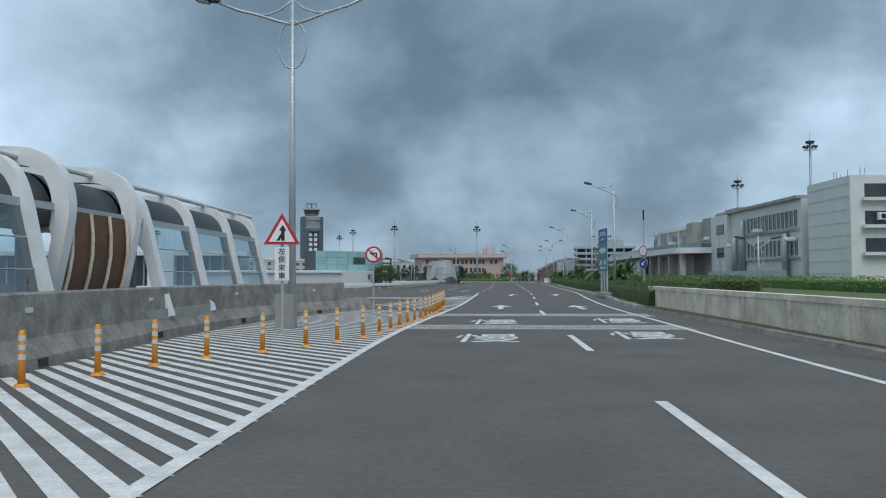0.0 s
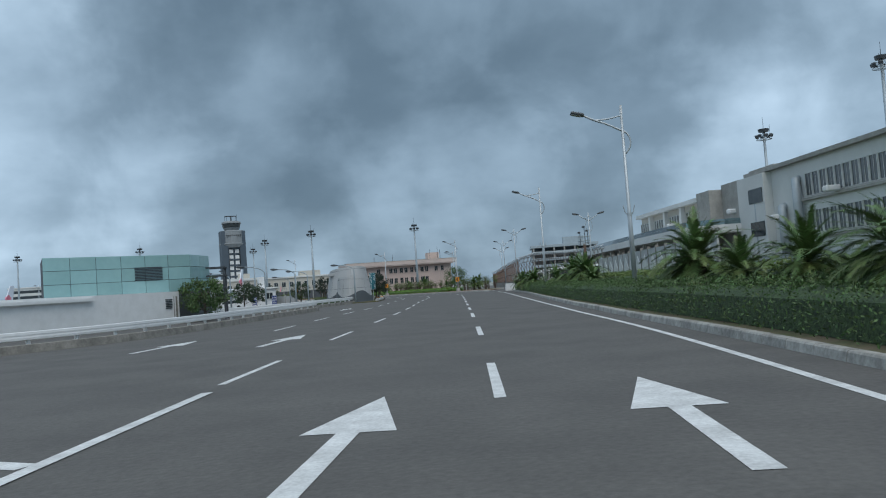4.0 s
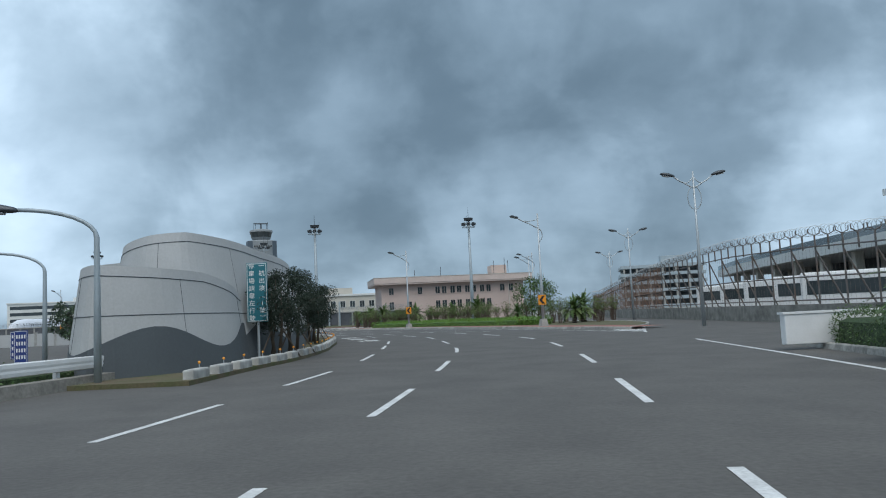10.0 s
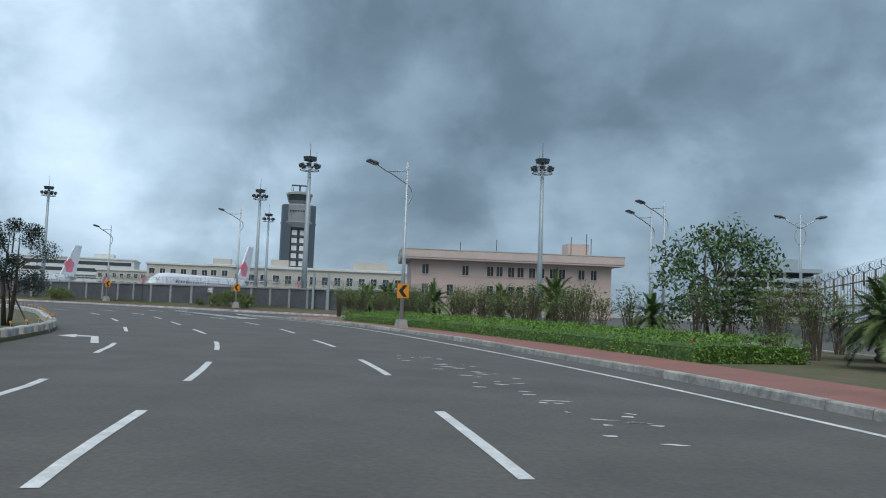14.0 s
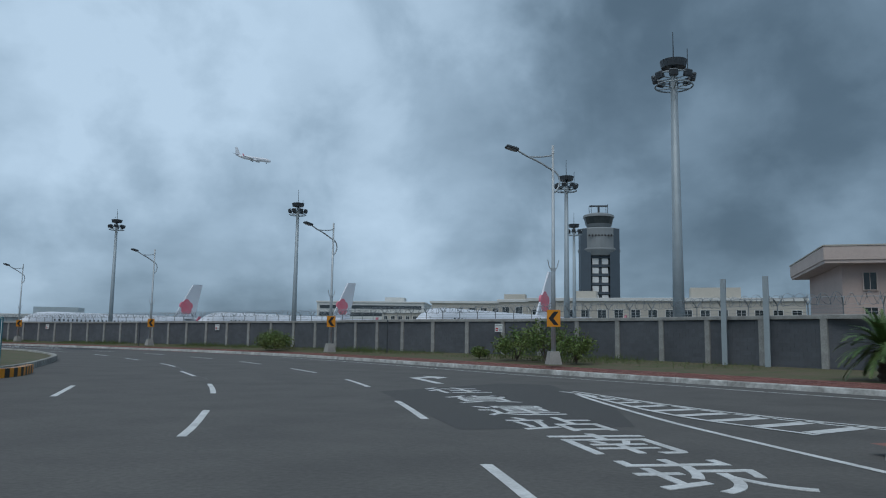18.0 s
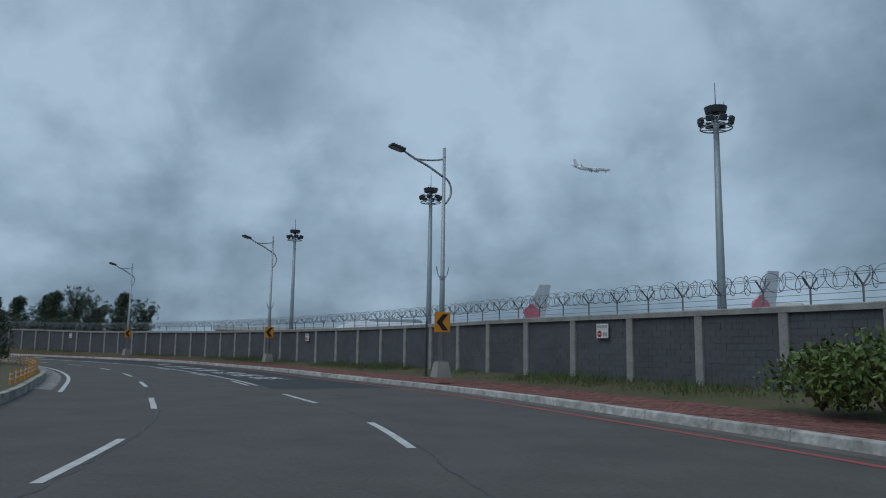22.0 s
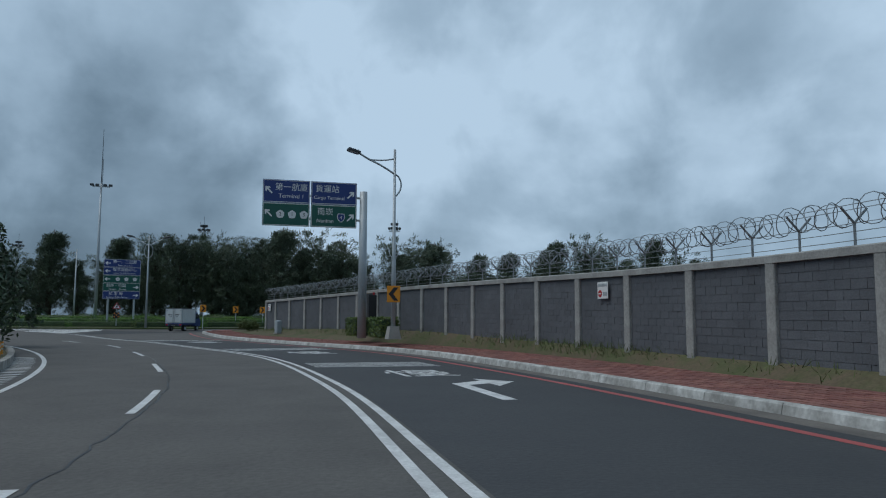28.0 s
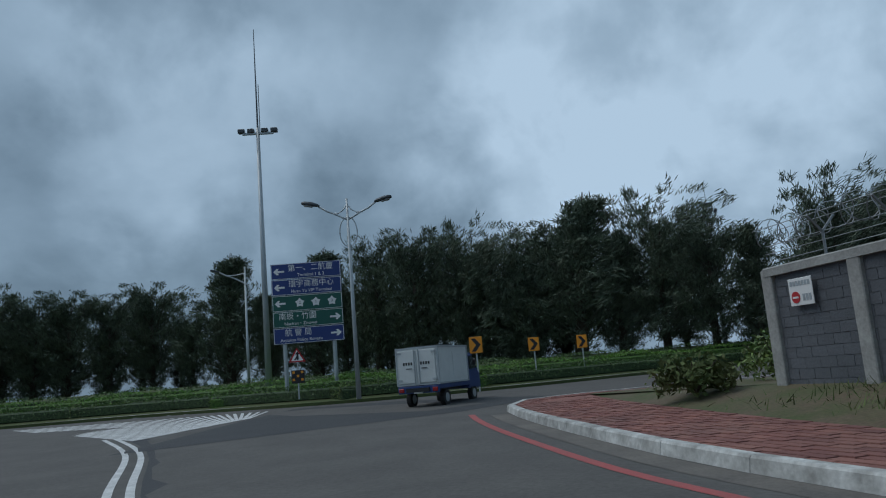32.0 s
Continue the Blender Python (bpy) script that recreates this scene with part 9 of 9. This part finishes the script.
rg = random.Random(41)
for k in range(26):
    i = min(int(n_isl * (0.28 + 0.5 * k / 25)), n_isl - 3)
    o = offset(ISL, -2.2 - 1.6 * (k % 3))[i]
    d = (ISL[i + 1] - ISL[i]).normalized()
    a = radians(28 + rg.uniform(-8, 8))
    u = Vector((d.x * math.cos(a) - d.y * math.sin(a), d.x * math.sin(a) + d.y * math.cos(a), 0))
    z = 0.25 + 0.16 * (k % 3)
    hedge_row([o + u * q + Vector((0, 0, z + 0.12 * math.sin(1.1 * q))) for q in (-2.4, -1.6, -0.8, 0, 0.8, 1.6, 2.4)], 1.3, 0.62, ("bright_hedge", "bush")[k % 2], "rounded yellow-green clipped hedge mound on the roundabout", 300 + k, 45, 0.1)


def she_oak(height, spread, seed, plumes=46, low=0.1, pointed=0.0):
    """A casuarina: a leaning trunk, rising limbs, and plumes of fine needles that stream with the wind."""
    rng = np.random.default_rng(seed)
    ob = thing("casuarina_tree", "tall dark casuarina tree with wispy plumes bent by the wind", "tree", group="casuarina belt")
    lean = np.array([0.42, 0.3, 0.0])
    bm = bmesh.new()
    tube(bm, [(0, 0, -0.2), (0.02 * height, 0.01 * height, height * 0.45), (0.07 * height, 0.05 * height, height * 0.93)], [0.024 * height, 0.015 * height, 0.02], 8)
    part("trunk", bm, "bark", ob, smooth=True)
    bm = bmesh.new()
    cs, us = [], []
    for k in range(plumes):
        t = low + (0.97 - low) * (k + rng.random()) / plumes
        a = k * 2.4 + rng.uniform(-0.6, 0.6)
        wide = (1 - t) ** 0.75 * 1.25 if pointed else math.sqrt(max(0.06, 1 - ((t - 0.45) / 0.6) ** 2))
        L = spread * wide * rng.uniform(0.6, 1.35) + 0.5
        base = np.array([0.07 * height * t * t, 0.05 * height * t * t, t * height * 0.86])
        d = np.array([math.cos(a), math.sin(a), rng.uniform(0.55, 1.9)])
        pts, p = [base], base
        for q in range(5):
            d = d + lean * 0.16 + np.array([0, 0, 0.05])
            d = d / np.linalg.norm(d)
            p = p + d * L / 5
            pts.append(p)
        tube(bm, [tuple(v) for v in pts], [0.035, 0.028, 0.02, 0.014, 0.009, 0.004], 4)
        for q in range(1, 6):
            for _ in range(3):
                cs.append(pts[q] + rng.normal(0, 0.1 * L, 3) * np.array([1, 1, 0.7]))
                us.append(d + lean * 0.6 + rng.normal(0, 0.28, 3))
    part("branchwork", bm, "bark", ob)
    per = 20
    c = np.repeat(np.array(cs), per, 0)
    u = np.repeat(np.array(us), per, 0) + rng.normal(0, 0.4, (len(cs) * per, 3))
    u /= np.linalg.norm(u, axis=1)[:, None]
    c = c + rng.normal(0, 0.15, c.shape)
    v = np.cross(u, rng.normal(size=c.shape))
    v /= np.linalg.norm(v, axis=1)[:, None]
    l = rng.uniform(0.13, 0.3, len(c))[:, None]
    quads("crown", "she_oak", np.stack([c - u * l, c + v * 0.026, c + u * l, c - v * 0.026], 1), ob)
    return ob


oaks = [she_oak(10.4, 3.2, 201), she_oak(12.0, 2.9, 202, 52, 0.08, 1.0), she_oak(9.4, 3.5, 203), she_oak(11.0, 2.6, 204, 48, 0.06, 1.0)]
rng = random.Random(77)
BELT = spline([(-176, 292), (-181, 276), (-188, 262), (-206, 254), (-212, 243), (-210, 232), (-214, 220), (-216, 205), (-214, 190), (-208, 174), (-198, 160), (-182, 146), (-160, 138)], 1.0)
k, s = 0, 0.0
while s < length_of(BELT):
    p, yaw = along(BELT, s + (75 if k < 4 else 0))
    for row in range(2):
        q = p + side_of(BELT, min(int(s), len(BELT) - 2)) * (row * 6.5 + rng.uniform(-1.2, 1.2))
        m = pose(q.x, q.y, 0.9 if s > 45 else 0.0, rng.uniform(-3, 3), rng.uniform(-3, 3), rng.choice((0, 20, -25, 12)))
        u = rng.choice((0.78, 0.86, 0.94, 1.0, 1.06, 1.12)) * (1.12 if s > 62 else 0.6 if s < 52 and k >= 4 else 1.0)
        m = m @ Matrix.Diagonal((u * rng.uniform(1.0, 1.4), u * rng.uniform(1.0, 1.35), u, 1))
        if k < 4:
            oaks[k].matrix_basis = m
        else:
            copy_thing(oaks[rng.randrange(4)], m)
        k += 1
    s += rng.uniform(3.0, 4.8)
for x, y in ((-223, 265), (-221, 270), (-224, 276), (-219, 281), (-223, 286), (-216, 290), (-221, 296), (-212, 284), (-226, 259), (-214, 276)):
    copy_thing(oaks[rng.randrange(4)], pose(x, y, 0.3, 0, 0, rng.choice((0, 25, -20))) @ Matrix.Diagonal((1.15, 1.15, rng.uniform(1.05, 1.35), 1)))
to_pose(bush(1.4, 1.2, "bush", "straggling roadside bush at the end of the wall", 88, 1800, 0.085), (-173.5, 247.6, 0.6))
to_pose(bush(0.9, 0.9, "grass", "tuft of tall grass at the foot of the wall", 89, 1500, 0.09), (-170.8, 245.4, 0.55))


def tri_marker(at, yaw):
    ob = triangle_sign(at, yaw, 0.8, 1.75, ())
    ob["label"] = "triangular warning sign above a dark diamond reflector board"
    bm = bmesh.new()
    bevelled(bm, 0, 0, 0.75, 0.62, 0.03, 0.62, 0.01, m=pose(0, 0, 0), segs=1)
    bd = part("reflector_board", bm, "black", ob)
    for i in range(3):
        for j in range(3):
            if (i + j) % 2 == 0 or (i, j) == (1, 1):
                bm = bmesh.new()
                box(bm, -0.2 + 0.2 * i, -0.02, 0.87 + 0.17 * j, 0.11, 0.012, 0.11)
                part("reflector", bm, "chevron_yellow", bd)


tri_marker((-185.9, 227.6, 0.75), 115)
triangle_sign((-183.0, 205.0, 0.9), 135, 0.9, 1.9)
ob = thing("utility_box", "pale grey rounded utility cabinet beside the wall", "cabinet", (-163.4, 249.6, 0.45), 35)
bm = bmesh.new()
bevelled(bm, 0, 0, 0, 0.55, 0.4, 0.95, 0.1)
part("cabinet", bm, "pole_grey", ob)
bm = bmesh.new()
box(bm, 0, 0, -0.05, 0.62, 0.46, 0.1)
part("plinth", bm, "concrete", ob)
ob = thing("speed_camera", "black roadside camera box on a post", "speed camera", (-147.0, 258.2, 0.62), 110)
bm = bmesh.new()
bevelled(bm, 0, 0, 0.95, 0.42, 0.36, 1.15, 0.03)
part("housing", bm, "black", ob)
bm = bmesh.new()
tube(bm, [(0, 0, 0), (0, 0, 1.0)], 0.07, 8)
part("post", bm, "galv", ob)
bm = bmesh.new()
tube(bm, [(0.1, 0, 2.1), (0.1, 0, 2.22)], 0.06, 8)
part("beacon", bm, "sign_red", ob)

# ---- bricks of the pavement nearest the bend's end ----
pav = tagged(new("pavement"), "red brick pavers laid in rows behind the kerb", "pavement", kind="structure")
V, F = [], []
count = 0
inner_line, outer_line = offset(kc, 0.24), walk_out
bl, bw = 0.42, 0.21
total = length_of(kc) - 22
s = 18.0
rowi = 0
me_one = None
while s < total:
    a, yaw = along(kc, s)
    for j in range(11):
        o = 0.28 + j * 0.2
        z = 0.145 + (0.24 - 0.145) * (o / 2.5) + rise(a.x, a.y) * 0
        sh_ = bl / 2 if j % 2 else 0.0
        p, yw = along(kc, s + sh_)
        m = pose(p.x, p.y, p.z + z, 0, 0, yw)
        x0, x1, y0, y1, h = o + 0.006, o + 0.194, 0.006, bl - 0.006, 0.018 + 0.004 * math.sin(s * 9.1 + j * 5.3)
        cs = [m @ Vector(c) for c in ((x0, y0, 0), (x1, y0, 0), (x1, y1, 0), (x0, y1, 0), (x0, y0, h), (x1, y0, h), (x1, y1, h), (x0, y1, h))]
        fs = [(4, 5, 6, 7), (0, 1, 5, 4), (1, 2, 6, 5), (2, 3, 7, 6), (3, 0, 4, 7)]
        if total - 26 < s < total - 14.5:
            me = bpy.data.meshes.new("paver")
            me.from_pydata([tuple(c) for c in cs], [], fs)
            me.materials.append(M["brick"])
            new("paver", me).parent = pav
        else:
            n = len(V)
            V += [tuple(c) for c in cs]
            F += [tuple(n + q for q in f) for f in fs]
    s += bl
me = bpy.data.meshes.new("paver_field")
me.from_pydata(V, [], F)
me.materials.append(M["brick"])
tagged(new("paver_field", me), kind="stuff").parent = pav
